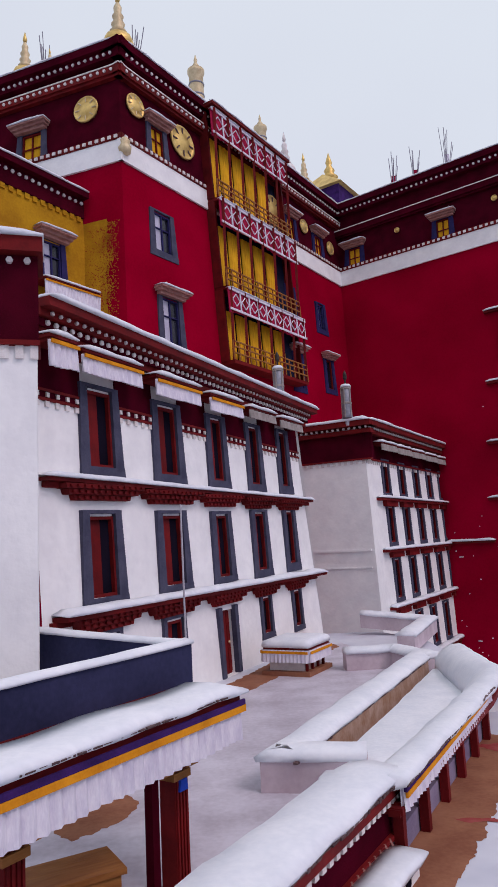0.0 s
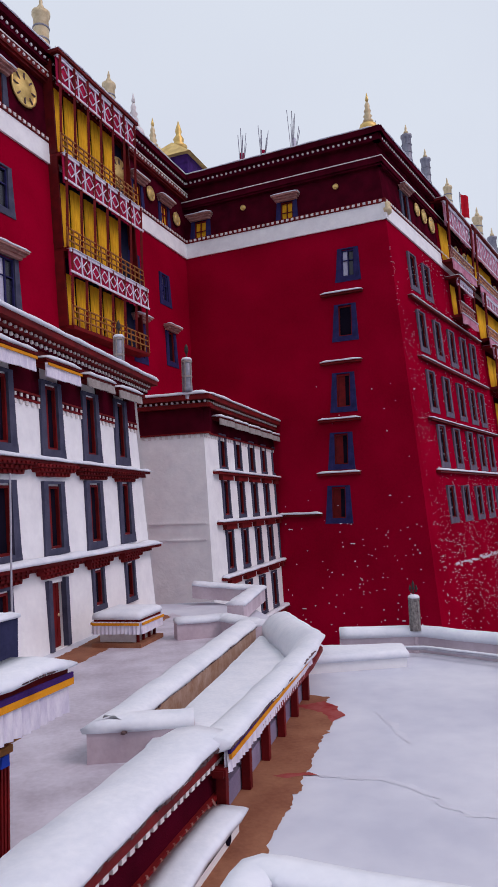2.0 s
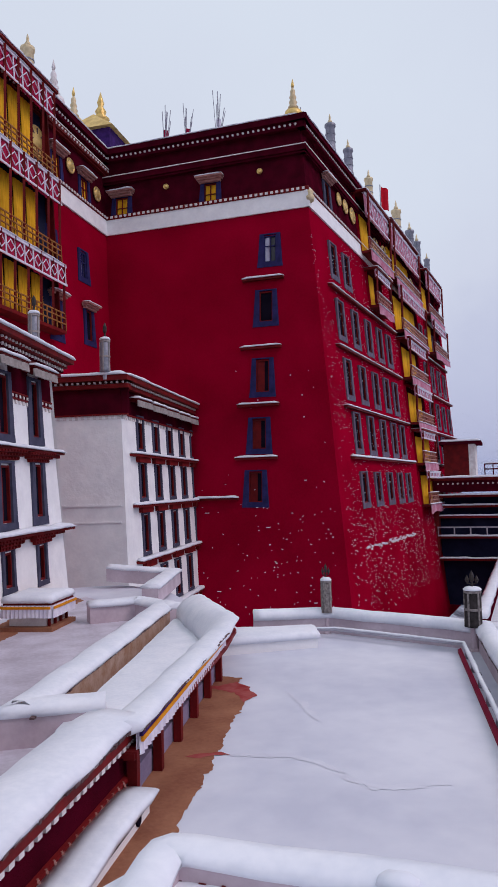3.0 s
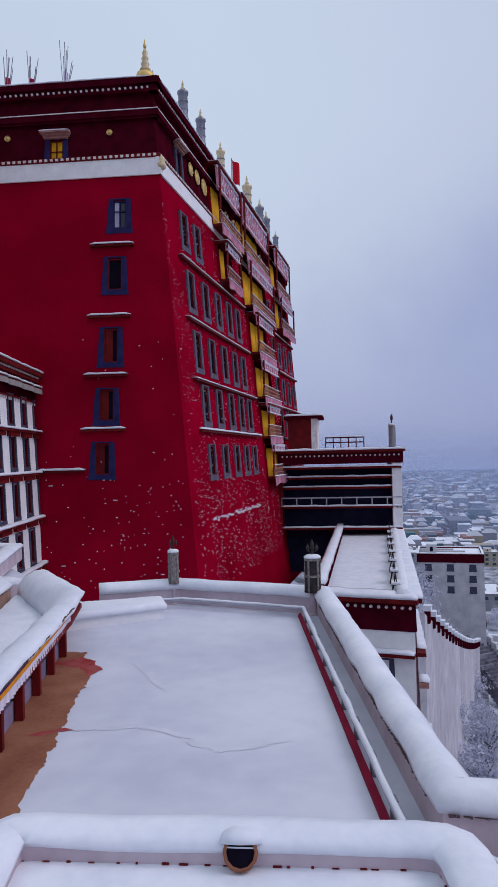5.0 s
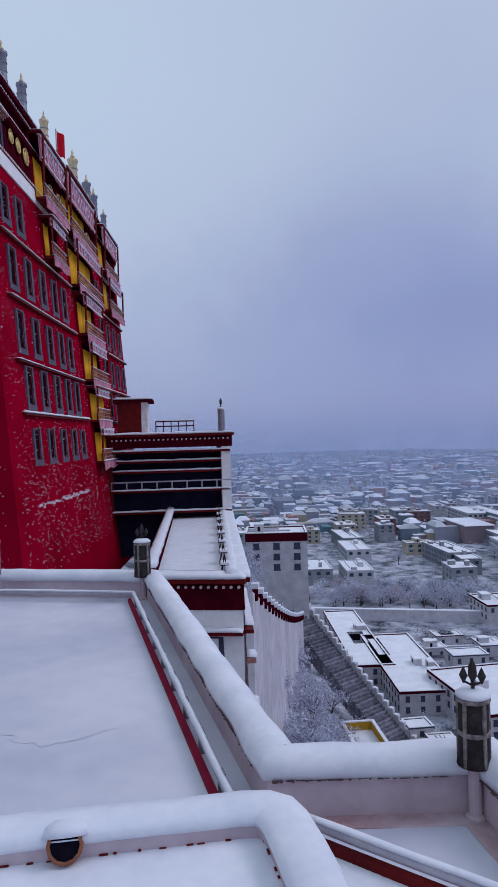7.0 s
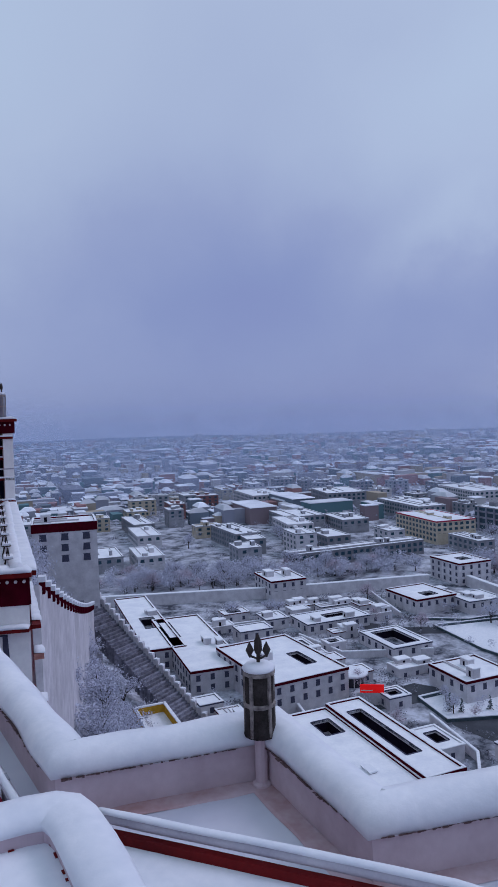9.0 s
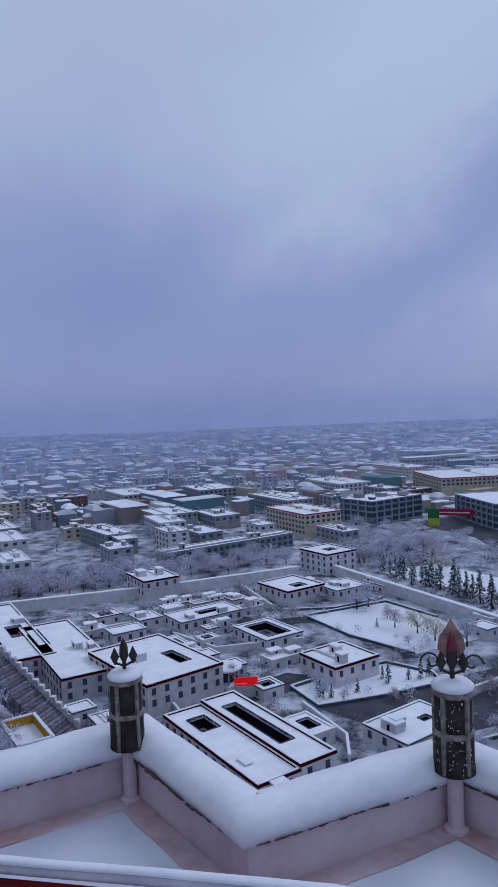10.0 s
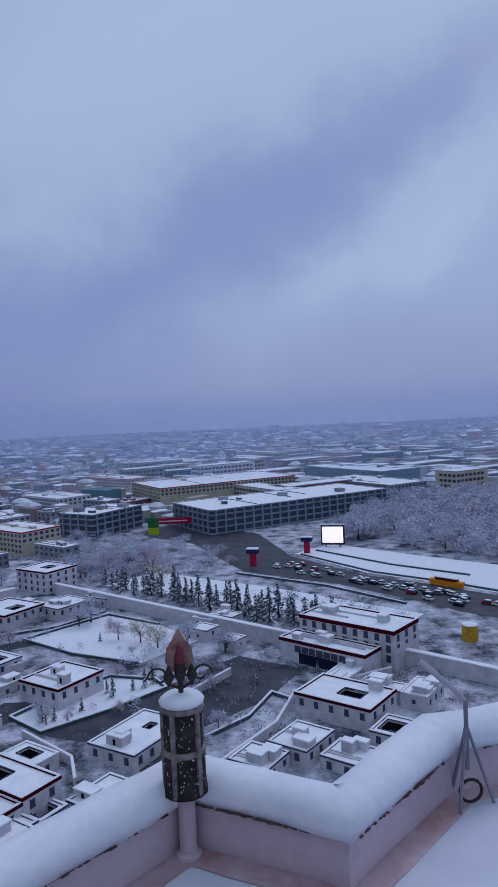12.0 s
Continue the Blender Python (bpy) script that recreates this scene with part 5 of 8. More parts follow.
for k in range(260):
    a, zz = rng.uniform(0, 6.28), rng.uniform(0.08, 0.72)
    rr = 1.02 * 0.17 * (0.985 - 0.1 * min(1, zz / 0.4)) + 0.008
    q = Vector((rr * math.cos(a), rr * math.sin(a), zz * 1.02))
    side_ = Vector((-math.sin(a), math.cos(a), 0)) * rng.uniform(0.001, 0.004)
    rise = Vector((0, 0, rng.uniform(0.002, 0.01)))
    quad(b, q - side_ - rise, q + side_ - rise, q + side_ + rise, q - side_ + rise)
stuff(part("frost_flecks", b, SNOW, bp_, "frost clinging to the black cloth"))
for sx in (-1, 1):
    b = B()
    for k in range(10):
        a0, a1 = k * 0.55, (k + 1) * 0.55
        r0, r1 = 0.09 - k * 0.006, 0.09 - (k + 1) * 0.006
        bar(b, (sx * (0.17 + r0 * math.cos(a0)), 0, 0.98 + r0 * math.sin(a0)), (sx * (0.17 + r1 * math.cos(a1)), 0, 0.98 + r1 * math.sin(a1)), 0.009, 5)
    part("scroll", b, DARKMETAL, bp_, "curled iron scroll")

# ---- gallery roof between the two terraces ----
gal = thing("covered_gallery", "low timber gallery with a snow roof and banded curtains", "gallery")
GA, GB = Vector((1.6, 8.6)), Vector((4.3, 13.6))
b = B()
slab(b, ((0.9, 10.9), (1.3, 9.3), (3.9, 13.8), (4.6, 15.2), (5.1, 18.9), (4.7, 18.7)), 0.02, 0.26)
part("roof", b, EARTH, gal)
b = B()
sweep(b, ((1.55, 8.55, 0.62), (4.32, 13.55, 0.6), (5.05, 15.1, 0.58), (5.35, 18.9, 0.53)), ((0.06, 0.0), (0.06, 0.08), (-0.3, 0.08), (-0.3, 0.0)), 0.5)
part("eave_board", b, REDWOOD, gal)
b = B()
slab(b, ((0.85, 10.9), (1.35, 9.4), (4.0, 13.8), (4.7, 15.2), (5.2, 18.95), (4.6, 18.8)), 0.26, 0.34, 0.05, 0.03, 0.25)
part("snow", b, SNOW, gal, smooth=True)
b = B()
sweep(b, ((1.55, 8.55, 0.68), (4.32, 13.55, 0.62), (5.05, 15.1, 0.6), (5.35, 18.9, 0.55)), ((0.12, 0.25), (0.14, 0.31), (0.02, 0.37), (-0.22, 0.36), (-0.45, 0.22), (-0.62, 0.02), (-0.66, -0.35), (-0.45, 0.06)), 0.16, 0.04)
part("snow", b, SNOW, gal, smooth=True)
GF = Face(GA, GB, 0.0, 0.0)
L = GF.length
for i in range(6):
    b = B()
    box(b, -0.06, 0.06, -0.06, 0.06, 0.0, 0.72)
    box(b, -0.18, 0.18, -0.07, 0.07, 0.6, 0.68)
    part("post", b, REDWOOD, gal, at=GF.m(0.1 + i * (L - 0.2) / 5, 0, -0.06))
b = B()
pleats(b, L, 0.26, 0.14, 0.04)
part("pleated_cloth", b, CLOTH, gal, at=GF.m(L / 2, 0.9, 0.02))
b = B()
tape(b, GF, 0, L, 0.8, 0.86, 0.07, 0.1)
part("orange_band", b, ORANGE, gal)
b = B()
tape(b, GF, 0, L, 0.862, 0.93, 0.05, 0.09)
part("violet_band", b, PURPLE, gal)
b = B()
tape(b, GF, 0, L, 0.004, 0.3, -0.3, -0.14)
part("dwarf_wall", b, mat("lavender_washed_plaster", (0.3, 0.25, 0.36), (0.2, 0.16, 0.25), 1.5, 0.9, 0.3), gal)
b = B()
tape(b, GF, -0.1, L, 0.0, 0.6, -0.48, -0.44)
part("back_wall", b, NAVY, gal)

# the snow-topped red wall that leads up to the gallery
rwall = thing("red_parapet_wall", "dark red parapet wall with tasselled edge and broad snow top", "wall")
RP = Face((-1.3, 4.1), (1.6, 8.95), 0.0, 0.0)
b = B()
tape(b, RP, 0, RP.length, 0.0, 0.95, -0.6, 0.0)
part("masonry", b, MAROON, rwall)
b = B()
tape(b, RP, 0, RP.length, 0.78, 0.95, 0.0, 0.1)
tape(b, RP, 0, RP.length, 0.3, 0.36, 0.0, 0.06)
part("coping", b, REDWOOD, rwall)
b = B()
sweep(b, ((-1.3, 4.1, 0.85), (1.3, 8.45, 0.85), (1.62, 8.95, 0.85)), ((0.13, 0.07), (0.15, 0.13), (0.03, 0.2), (-0.3, 0.22), (-0.62, 0.18), (-0.74, 0.06), (-0.72, 0.0)), 0.25, 0.05)
part("snow_cap", b, SNOW, rwall, smooth=True)

b = B()
k = int(RP.length / 0.16)
for i in range(k):
    u = (i + 0.5) * RP.length / k
    tape(b, RP, u - 0.045, u + 0.045, 0.71, 0.78, 0.0, 0.085)
stuff(part("tassels", b, OFFWHITE, rwall, "white scalloped tassels under the coping"))
b = B()
for i in range(k):
    u = (i + 0.5) * RP.length / k
    bar(b, RP.p(u, 0.36, 0.05), RP.p(u + 0.05, 0.24, 0.09), 0.02, 5)
stuff(part("brushwood_ends", b, PINK, rwall, "ends of brushwood bundles"))
shed = thing("low_shed", "low white lean-to with a snowy roof and arched opening", "shed")
b = B()
tape(b, RP, RP.length - 2.9, RP.length - 0.35, 0.0, 0.2, 0.04, 0.36)
part("wall", b, WHITE, shed)
b = B()
tape(b, RP, RP.length - 2.95, RP.length - 0.3, 0.2, 0.24, 0.0, 0.44)
part("roof", b, DARKMETAL, shed)
b = B()
snowcap(b, RP, RP.length - 2.95, RP.length - 0.3, 0.242, 0.0, 0.44, 0.1, 2.0)
part("snow", b, SNOW, shed, smooth=True)
# solid near-black disc on the wall, painting the shade of an opening
b = B()
lathe(b, ((0.07, -0.02), (0.07, 0.02)), 12)
part("arched_opening", b, INK, shed, at=RP.m(RP.length - 0.75, 0.1, 0.36) @ pose(0, 0, 0, 90))

for nm, path, lab in (("parapet_inner", ((1.62, 11.1, 0.0), (0.0, 11.35, 0.0), (4.45, 20.3, 0.0)), "plastered parapet wall capped with snow"),
                      ("parapet_back", ((2.6, 21.4, 0.0), (4.3, 21.5, 0.0), (5.1, 19.5, 0.0)), "plastered parapet wall capped with snow"),
                      ("parapet_far", ((4.6, 23.2, 0.1), (6.3, 27.2, 0.1), (4.2, 28.2, 0.3)), "stepped parapet with snow and a red face")):
    parapet(nm, path, lab, ((0.55, -0.02), (0.55, 0.48), (0.0, 0.48), (0.0, -0.02)), ((0.6, 0.46), (0.62, 0.54), (0.5, 0.61), (0.28, 0.64), (0.06, 0.61), (-0.06, 0.54), (-0.04, 0.46)), wob=0.03)

b = B()
sweep(b, ((0.12, 11.6, 0.0), (4.35, 20.1, 0.0)), ((0.56, 0.0), (0.585, 0.0), (0.585, 0.49), (0.56, 0.49)), 0.5, 0.008)
part("clay_face", b, CLAYFACE, bpy.data.objects["parapet_inner"], "bare brown clay side of the parapet")
b = B()
edge_flecks(b, (-1.3, 4.1), (1.6, 8.95), 0.925, 0.15, 0.03, 3)
stuff(part("edge_grime", b, GRIME, rwall, "dark wet crumbs under the snow edge"))
b = B()
edge_flecks(b, (1.55, 8.55), (4.32, 13.55), 0.94, 0.14, 0.02, 4)
stuff(part("edge_grime", b, GRIME, gal, "dark wet crumbs under the snow edge"))
b = B()
for (x0, y0), (x1, y1), k in (((0.0, 11.35), (4.45, 20.3), 5),):
    nx, ny = (y1 - y0) / math.dist((x0, y0), (x1, y1)), -(x1 - x0) / math.dist((x0, y0), (x1, y1))
    edge_flecks(b, (x0, y0), (x1, y1), 0.47, 0.62, 0.02, k)
stuff(part("edge_grime", b, GRIME, bpy.data.objects["parapet_inner"], "dark wet crumbs under the snow edge"))

# ---- canopy and navy roof box on the near side of the left terrace ----
can = thing("canopy", "red timber canopy with snow, orange and violet bands and white pleats", "canopy")
CF = Face((-2.95, 4.59), (-0.205, 8.9), 0.0, 0.0)
L = CF.length
b = B()
tape(b, CF, 0, L, 1.9, 2.0, -1.3, 0.0)
part("roof", b, REDWOOD, can)
b = B()
snowcap(b, CF, -0.1, L + 0.05, 2.0, -0.62, 0.05, 0.13, 6.0)
part("snow", b, SNOW, can, smooth=True)
b = B()
edge_flecks(b, CF.p(0, 0)[:2], CF.p(L, 0)[:2], 2.02, 0.1, 0.016, 9)
stuff(part("edge_grime", b, GRIME, can, "dark wet crumbs under the snow edge"))
b = B()
pleats(b, L, 0.4, 0.15, 0.05)
part("pleated_cloth", b, CLOTH, can, at=CF.m(L / 2, 1.87, 0.0))
b = B()
tape(b, CF, 0, L, 1.79, 1.865, 0.065, 0.085)
part("orange_band", b, ORANGE, can)
b = B()
tape(b, CF, 0, L, 1.867, 1.93, 0.05, 0.08)
part("violet_band", b, PURPLE, can)
for u, o, r, m_ in ((4.3, -0.42, 0.11, REDWOOD), (3.92, -0.42, 0.055, MAROON), (2.0, -0.42, 0.11, REDWOOD)):
    b = B()
    box(b, -r, r, -r, r, 0.0, 1.88)
    if r > 0.1:
        post = part("post", b, m_, can, at=CF.m(u, 0, o))
        for a in range(4):
            b = B()
            box(b, -r + a * 0.055 + 0.012, -r + a * 0.055 + 0.042, -r - 0.022, -r, 0.02, 1.2)
            part("flute", b, m_, post)
        b = B()
        box(b, -r - 0.04, r + 0.04, -r - 0.028, r, 1.2, 1.28)
        part("capital", b, WOOD, post)
        b = B()
        box(b, -r - 0.24, r + 0.24, -r, r, 1.28, 1.46, 0, 0.1)
        part("bracket", b, WOOD, post, "gilt carved bracket")
    else:
        part("post", b, m_, can, at=CF.m(u, 0, o))
b = B()
box(b, -0.06, 0.05, -0.16, -0.12, 1.08, 1.2, 0.02)
part("blue_ribbon", b, mat("blue_silk_ribbon", (0.02, 0.08, 0.55), None, 3.0, 0.6), can, at=CF.m(4.3, 0, -0.42))
b = B()
tape(b, CF, 0.2, 2.35, 0.0, 1.1, -1.2, -0.75)
part("pier", b, WHITE, can, "whitewashed pier under the canopy")
nav = thing("navy_roof_box", "dark navy roof parapet box with snow on its rim", "roof")
b = B()
NB = ((-0.84, 9.72), (-2.75, 6.8), (-6.2, 9.4), (-4.1, 12.8))
for i in range(4):
    p, q = Vector(NB[i]), Vector(NB[(i + 1) % 4])
    d = (q - p).normalized()
    nrm = Vector((d.y, -d.x)) * 0.25
    slab(b, (p, q, q + nrm, p + nrm), 1.9, 2.5)
    part("masonry", b, NAVYWALL, nav)
    b = B()
b = B()
sweep(b, [(x, y, 2.49) for x, y in (*NB, NB[0])], ((0.29, 0.0), (0.29, 0.04), (0.12, 0.075), (-0.04, 0.04), (-0.04, 0.0)), 0.3, 0.02)
part("snow_rim", b, SNOW, nav, smooth=True)
bench = thing("wooden_bench", "amber varnished wooden chest beside the canopy post", "bench", Matrix.Translation((-2.05, 7.75, 0.0)) @ pose(0, 0, 0, 0, 0, 30))
b = B()
slab(b, ((-0.5, -0.28), (0.5, -0.28), (0.5, 0.28), (-0.5, 0.28)), 0.0, 0.5)
part("body", b, WOOD, bench)
b = B()
slab(b, ((-0.55, -0.32), (0.55, -0.32), (0.55, 0.32), (-0.55, 0.32)), 0.5, 0.56)
part("lid", b, WOOD, bench)

# ---- lower buildings along the foot of the palace ----
WK = Face((24.6, 29.9), (27.0, 26.7), -4.0, 0.02)
WKR = Face((27.0, 26.7), (53.3, 54.8), -4.0, 0.03)
lowb = thing("walkway_house", "long white house with a maroon frieze and snowy roof walkway", "building")
for f, lo, hi in ((WK, -3.5, WK.length), (WKR, 0.0, WKR.length)):
    b = B()
    wall(b, f, lambda z, a=lo: a, lambda z, c=hi: c, -60.0, -5.6)
    part("wall", b, WHITE, lowb)
    b = B()
    tape(b, f, lo, hi, -5.6, -4.1, -0.3, 0.05)
    part("frieze", b, MAROON, lowb)
    b = B()
    tape(b, f, lo, hi + 0.2, -4.1, -3.85, -0.6, 0.4)
    tape(b, f, lo, hi, -6.9, -6.7, -0.1, 0.45)
    part("cornice", b, REDWOOD, lowb)
    b = B()
    dots(b, f, lo, hi, -4.35, 0.1, 0.09, 0.4)
    stuff(part("cornice_dots", b, OFFWHITE, lowb))
    b = B()
    snowcap(b, f, lo, hi + 0.2, -3.85, -0.9, 0.42, 0.3, 4.0)
    snowcap(b, f, lo + 0.8, hi, -6.7, -0.1, 0.48, 0.2, 8.0)
    part("snow", b, SNOW, lowb, smooth=True)
for u in (0.4, 2.2):
    window(lowb, WK, u, -9.6, 0.8, 2.4, SLATE, "red", 0.25, 0)
for k in range(9):
    awn = B()
    tape(awn, WKR, 0.2 + k * 0.01, 1.4, -8.6 - 2.6 * k, -8.3 - 2.6 * k, 0.0, 0.5)
    part("corner_ledge", awn, PINK, lowb)
    awn = B()
    snowcap(awn, WKR, 0.2, 1.45, -8.3 - 2.6 * k, 0.0, 0.52, 0.22, k)
    part("snow", awn, SNOW, lowb, smooth=True)
b = B()
b.faces.new([b.verts.new(p) for p in ((24.0, 30.8, -4.2), (26.9, 26.8, -4.2), (53.2, 54.9, -4.2), (49.5, 59.5, -4.2))])
part("walkway", b, SNOW, lowb)
b = B()
sweep(b, ((24.4, 31.0, -4.2), (49.5, 59.0, -4.2)), ((0.0, 0.0), (0.0, 0.8), (-0.6, 0.8), (-0.6, 0.0)), 3.0)
part("inner_parapet", b, MAROON, lowb)
b = B()
sweep(b, ((24.4, 31.0, -3.4), (49.5, 59.0, -3.4)), ((0.1, 0.0), (0.0, 0.25), (-0.5, 0.25), (-0.7, 0.0)), 0.8, 0.08)
part("snow", b, SNOW, lowb, smooth=True)
b = B()
sweep(b, ((26.8, 26.9, -4.0), (53.2, 55.0, -4.0)), ((0.1, 0.0), (0.1, 0.35), (-0.1, 0.6), (-0.6, 0.5), (-0.7, 0.0)), 0.8, 0.1)
part("snow", b, SNOW, lowb, smooth=True)
for i in range(9):
    p = Vector((27.8, 28.9)).lerp(Vector((51.6, 54.4)), i / 8)
    t = thing("plant_stand", "dark metal frame stand with snow on the roof walkway", "stand", Matrix.Translation((p.x, p.y, -4.2)) @ pose(0, 0, 0, 0, 0, 47), "walkway stands")
    for sx in (-0.35, 0.35):
        b = B()
        bar(b, (sx, -0.2, 0), (sx, 0.0, 1.25), 0.035)
        bar(b, (sx, 0.25, 0), (sx, 0.0, 1.25), 0.035)
        part("leg", b, DARKMETAL, t)
    b = B()
    box(b, -0.45, 0.45, -0.25, 0.25, 0.7, 0.76)
    part("shelf", b, DARKMETAL, t)
    b = B()
    slab(b, ((-0.44, -0.24), (0.44, -0.24), (0.44, 0.24), (-0.44, 0.24)), 0.76, 0.9, 0.06)
    part("snow", b, SNOW, t)

# the dark open-fronted block behind it
blk = thing("open_gallery_block", "dark recessed timber gallery block under snowy roof ledges", "building")
BF = Face((40.2, 57.6), (49.2, 49.9), -4.0, 0.0)
BL = BF.length
# solid box behind the beams; the recess's gloom is painted in navy
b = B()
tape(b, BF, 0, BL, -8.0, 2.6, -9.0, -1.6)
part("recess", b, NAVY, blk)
for u0, u1 in ((-0.3, 0.15), (BL - 0.9, BL)):
    b = B()
    tape(b, BF, u0, u1, -8.0, 4.0, -9.0, 0.0)
    part("end_wall", b, WHITE if u1 == BL else REDWOOD, blk)
for z, o in ((2.6, 0.2), (1.6, -0.4), (0.6, -0.4), (-1.3, 0.0), (-3.4, 0.1)):
    b = B()
    tape(b, BF, 0, BL, z - 0.2, z, -1.6, o)
    part("beam", b, REDWOOD, blk)
    b = B()
    snowcap(b, BF, 0, BL, z, -0.4, o + 0.02, 0.16, z)
    part("snow", b, SNOW, blk, smooth=True)
for i in range(8):
    b = B()
    tape(b, BF, i * BL / 8, i * BL / 8 + 0.12, -1.3, -0.45, -0.1, 0.0)
    part("baluster", b, PIPE, blk)
b = B()
tape(b, BF, 0, BL, -0.5, -0.38, -0.1, 0.02)
part("handrail", b, PIPE, blk)
b = B()
tape(b, BF, -0.2, BL + 0.2, 2.9, 4.0, -9.0, 0.05)
part("frieze", b, MAROON, blk)
b = B()
tape(b, BF, -0.4, BL + 0.4, 4.0, 4.25, -9.0, 0.4)
part("cornice", b, REDWOOD, blk)
b = B()
dots(b, BF, 0, BL, 3.7, 0.07, 0.1, 0.45)
stuff(part("cornice_dots", b, OFFWHITE, blk))
b = B()
snowcap(b, BF, -0.4, BL + 0.4, 4.254, -9.0, 0.42, 0.25, 1.0)
part("snow", b, SNOW, blk, smooth=True)
pav = thing("roof_pavilion", "small red roof pavilion with a flat snowy roof", "pavilion")
b = B()
tape(b, BF, 0.6, 3.6, 4.4, 7.6, -7.0, -3.0)
part("wall", b, REDWOOD, pav)
b = B()
tape(b, BF, 3.0, 3.62, 4.4, 7.6, -7.0, -2.95)
part("corner_pier", b, OFFWHITE, pav)
b = B()
tape(b, BF, 0.2, 4.2, 7.6, 7.9, -7.4, -2.6)
part("roof", b, MAROON, pav)
b = B()
snowcap(b, BF, 0.2, 4.2, 7.9, -7.4, -2.58, 0.25, 2.0)
part("snow", b, SNOW, pav, smooth=True)
rail = thing("roof_railing", "timber railing with snow on the gallery block", "railing")
b = B()
for z in (5.0, 5.5):
    tape(b, BF, 4.4, 8.4, z, z + 0.12, -3.1, -3.0)
for i in range(6):
    tape(b, BF, 4.4 + i * 0.78, 4.5 + i * 0.78, 4.3, 5.6, -3.1, -3.0)
part("rail_frame", b, MAROON, rail)
b = B()
snowcap(b, BF, 4.4, 8.4, 5.62, -3.15, -2.95, 0.1, 2.0)
part("snow", b, SNOW, rail, smooth=True)
lantern_banner(BF.p(BL - 0.8, 4.3, -0.5), 3.0, GREYMETAL, 1)

# national flag on the palace roof: plain red cloth
flag = thing("roof_flag", "plain red cloth flag on a thin roof pole", "flag", Matrix.Translation(TS.p(20.2, 28.6, 0.35)))
b = B()
bar(b, (0, 0, 0), (0, 0, 3.0), 0.05)
part("pole", b, GREYMETAL, flag)
b = B()
rows_ = [[b.verts.new((0.1 + 0.13 * i, 0.12 * math.sin(i * 1.1), z)) for z in (0.7 - 0.02 * i, 2.9 - 0.05 * i)] for i in range(7)]
rows2_ = [[b.verts.new((0.1 + 0.13 * i, 0.04 + 0.12 * math.sin(i * 1.1), z)) for z in (0.7 - 0.02 * i, 2.9 - 0.05 * i)] for i in range(7)]
for a, c in ((rows_, 0), (rows2_, 1)):
    for i in range(6):
        b.faces.new((a[i][0], a[i + 1][0], a[i + 1][1], a[i][1]))
part("cloth", b, mat("red_flag_cloth", (0.7, 0.015, 0.03), None, 3.0, 0.8), flag)

# prayer-flag twigs on the roofs
TWIG = mat("frosted_twigs", (0.3, 0.29, 0.34), (0.2, 0.19, 0.24), 3.0, 0.9)


def twig_mast(p, h, seed):
    t = thing("prayer_mast", "thin mast of frosted willow twigs on the roof", "mast", Matrix.Translation(p), "roof masts")
    rng = random.Random(seed)
    b = B()
    for k in range(7):
        x, y = rng.uniform(-0.1, 0.1), rng.uniform(-0.1, 0.1)
        bar(b, (x, y, 0), (x * 4 + rng.uniform(-0.15, 0.35), y * 4, h * rng.uniform(0.6, 1.0)), 0.025, 4)
    stuff(part("twigs", b, TWIG, t))
    b = B()
    pleats(b, 0.35, h * 0.35, 0.1, 0.03)
    part("faded_cloth", b, rng.choice((CLOTH, BEIGE, CLOTHRED)), t, at=Matrix.Translation((0.1, 0, h * 0.45)))


for i, (f, u, h) in enumerate(((RW, 2.7, 3.6), (RW, 9.0, 2.2), (RW, 14.7, 2.4), (TF, 4.0, 3.6), (TF, 5.7, 3.2), (TF, 8.1, 3.8), (TS, 3.2, 2.8), (TS, 12.6, 2.6), (LF, LF.length - 5.5, 3.2))):
    twig_mast(f.p(u, 28.62, -1.2), h, i)

# gilded pavilion roof behind the parapet
gp = thing("gilded_roof", "gilded hipped pavilion roof with a finial behind the cornice", "roof", Matrix.Translation(RW.p(26.0, 30.4, -1.5)) @ pose(0, 0, 0, 0, 0, 55))
b = B()
v = [b.verts.new(p) for p in ((-2.6, -2.2, 0.6), (2.6, -2.2, 0.6), (2.6, 2.2, 0.6), (-2.6, 2.2, 0.6), (-1.2, 0, 2.4), (1.2, 0, 2.4))]
for f_ in ((0, 1, 5, 4), (1, 2, 5), (2, 3, 4, 5), (3, 0, 4), (3, 2, 1, 0)):
    b.faces.new([v[i] for i in f_])
part("roof_skin", b, GOLD, gp)
b = B()
slab(b, ((-2.2, -1.8), (2.2, -1.8), (2.2, 1.8), (-2.2, 1.8)), -1.9, 0.6)
part("drum", b, PURPLE, gp)
b = B()
lathe(b, ((0.5, 2.3), (0.7, 2.6), (0.35, 2.9), (0.45, 3.2), (0.2, 3.6), (0.28, 3.9), (0.02, 4.8)), 12)
part("finial", b, GOLD, gp, smooth=True)
# guardian heads on the white band corners
for f, u in ((RW, rw_lo(23.0) + 0.1), (TS, ts_lo(23.0) + 0.1)):
    b = B()
    lathe(b, ((0.15, -0.6), (0.38, -0.45), (0.42, -0.15), (0.3, 0.1), (0.36, 0.3), (0.22, 0.5), (0.06, 0.6)), 9)
    tagged(part("corner_boss", b, PALEGOLD, palace, "rounded gilt corner boss", True, Matrix.Translation(f.p(u, 23.0, 0.15)) @ Matrix.Scale(0.78, 4)))

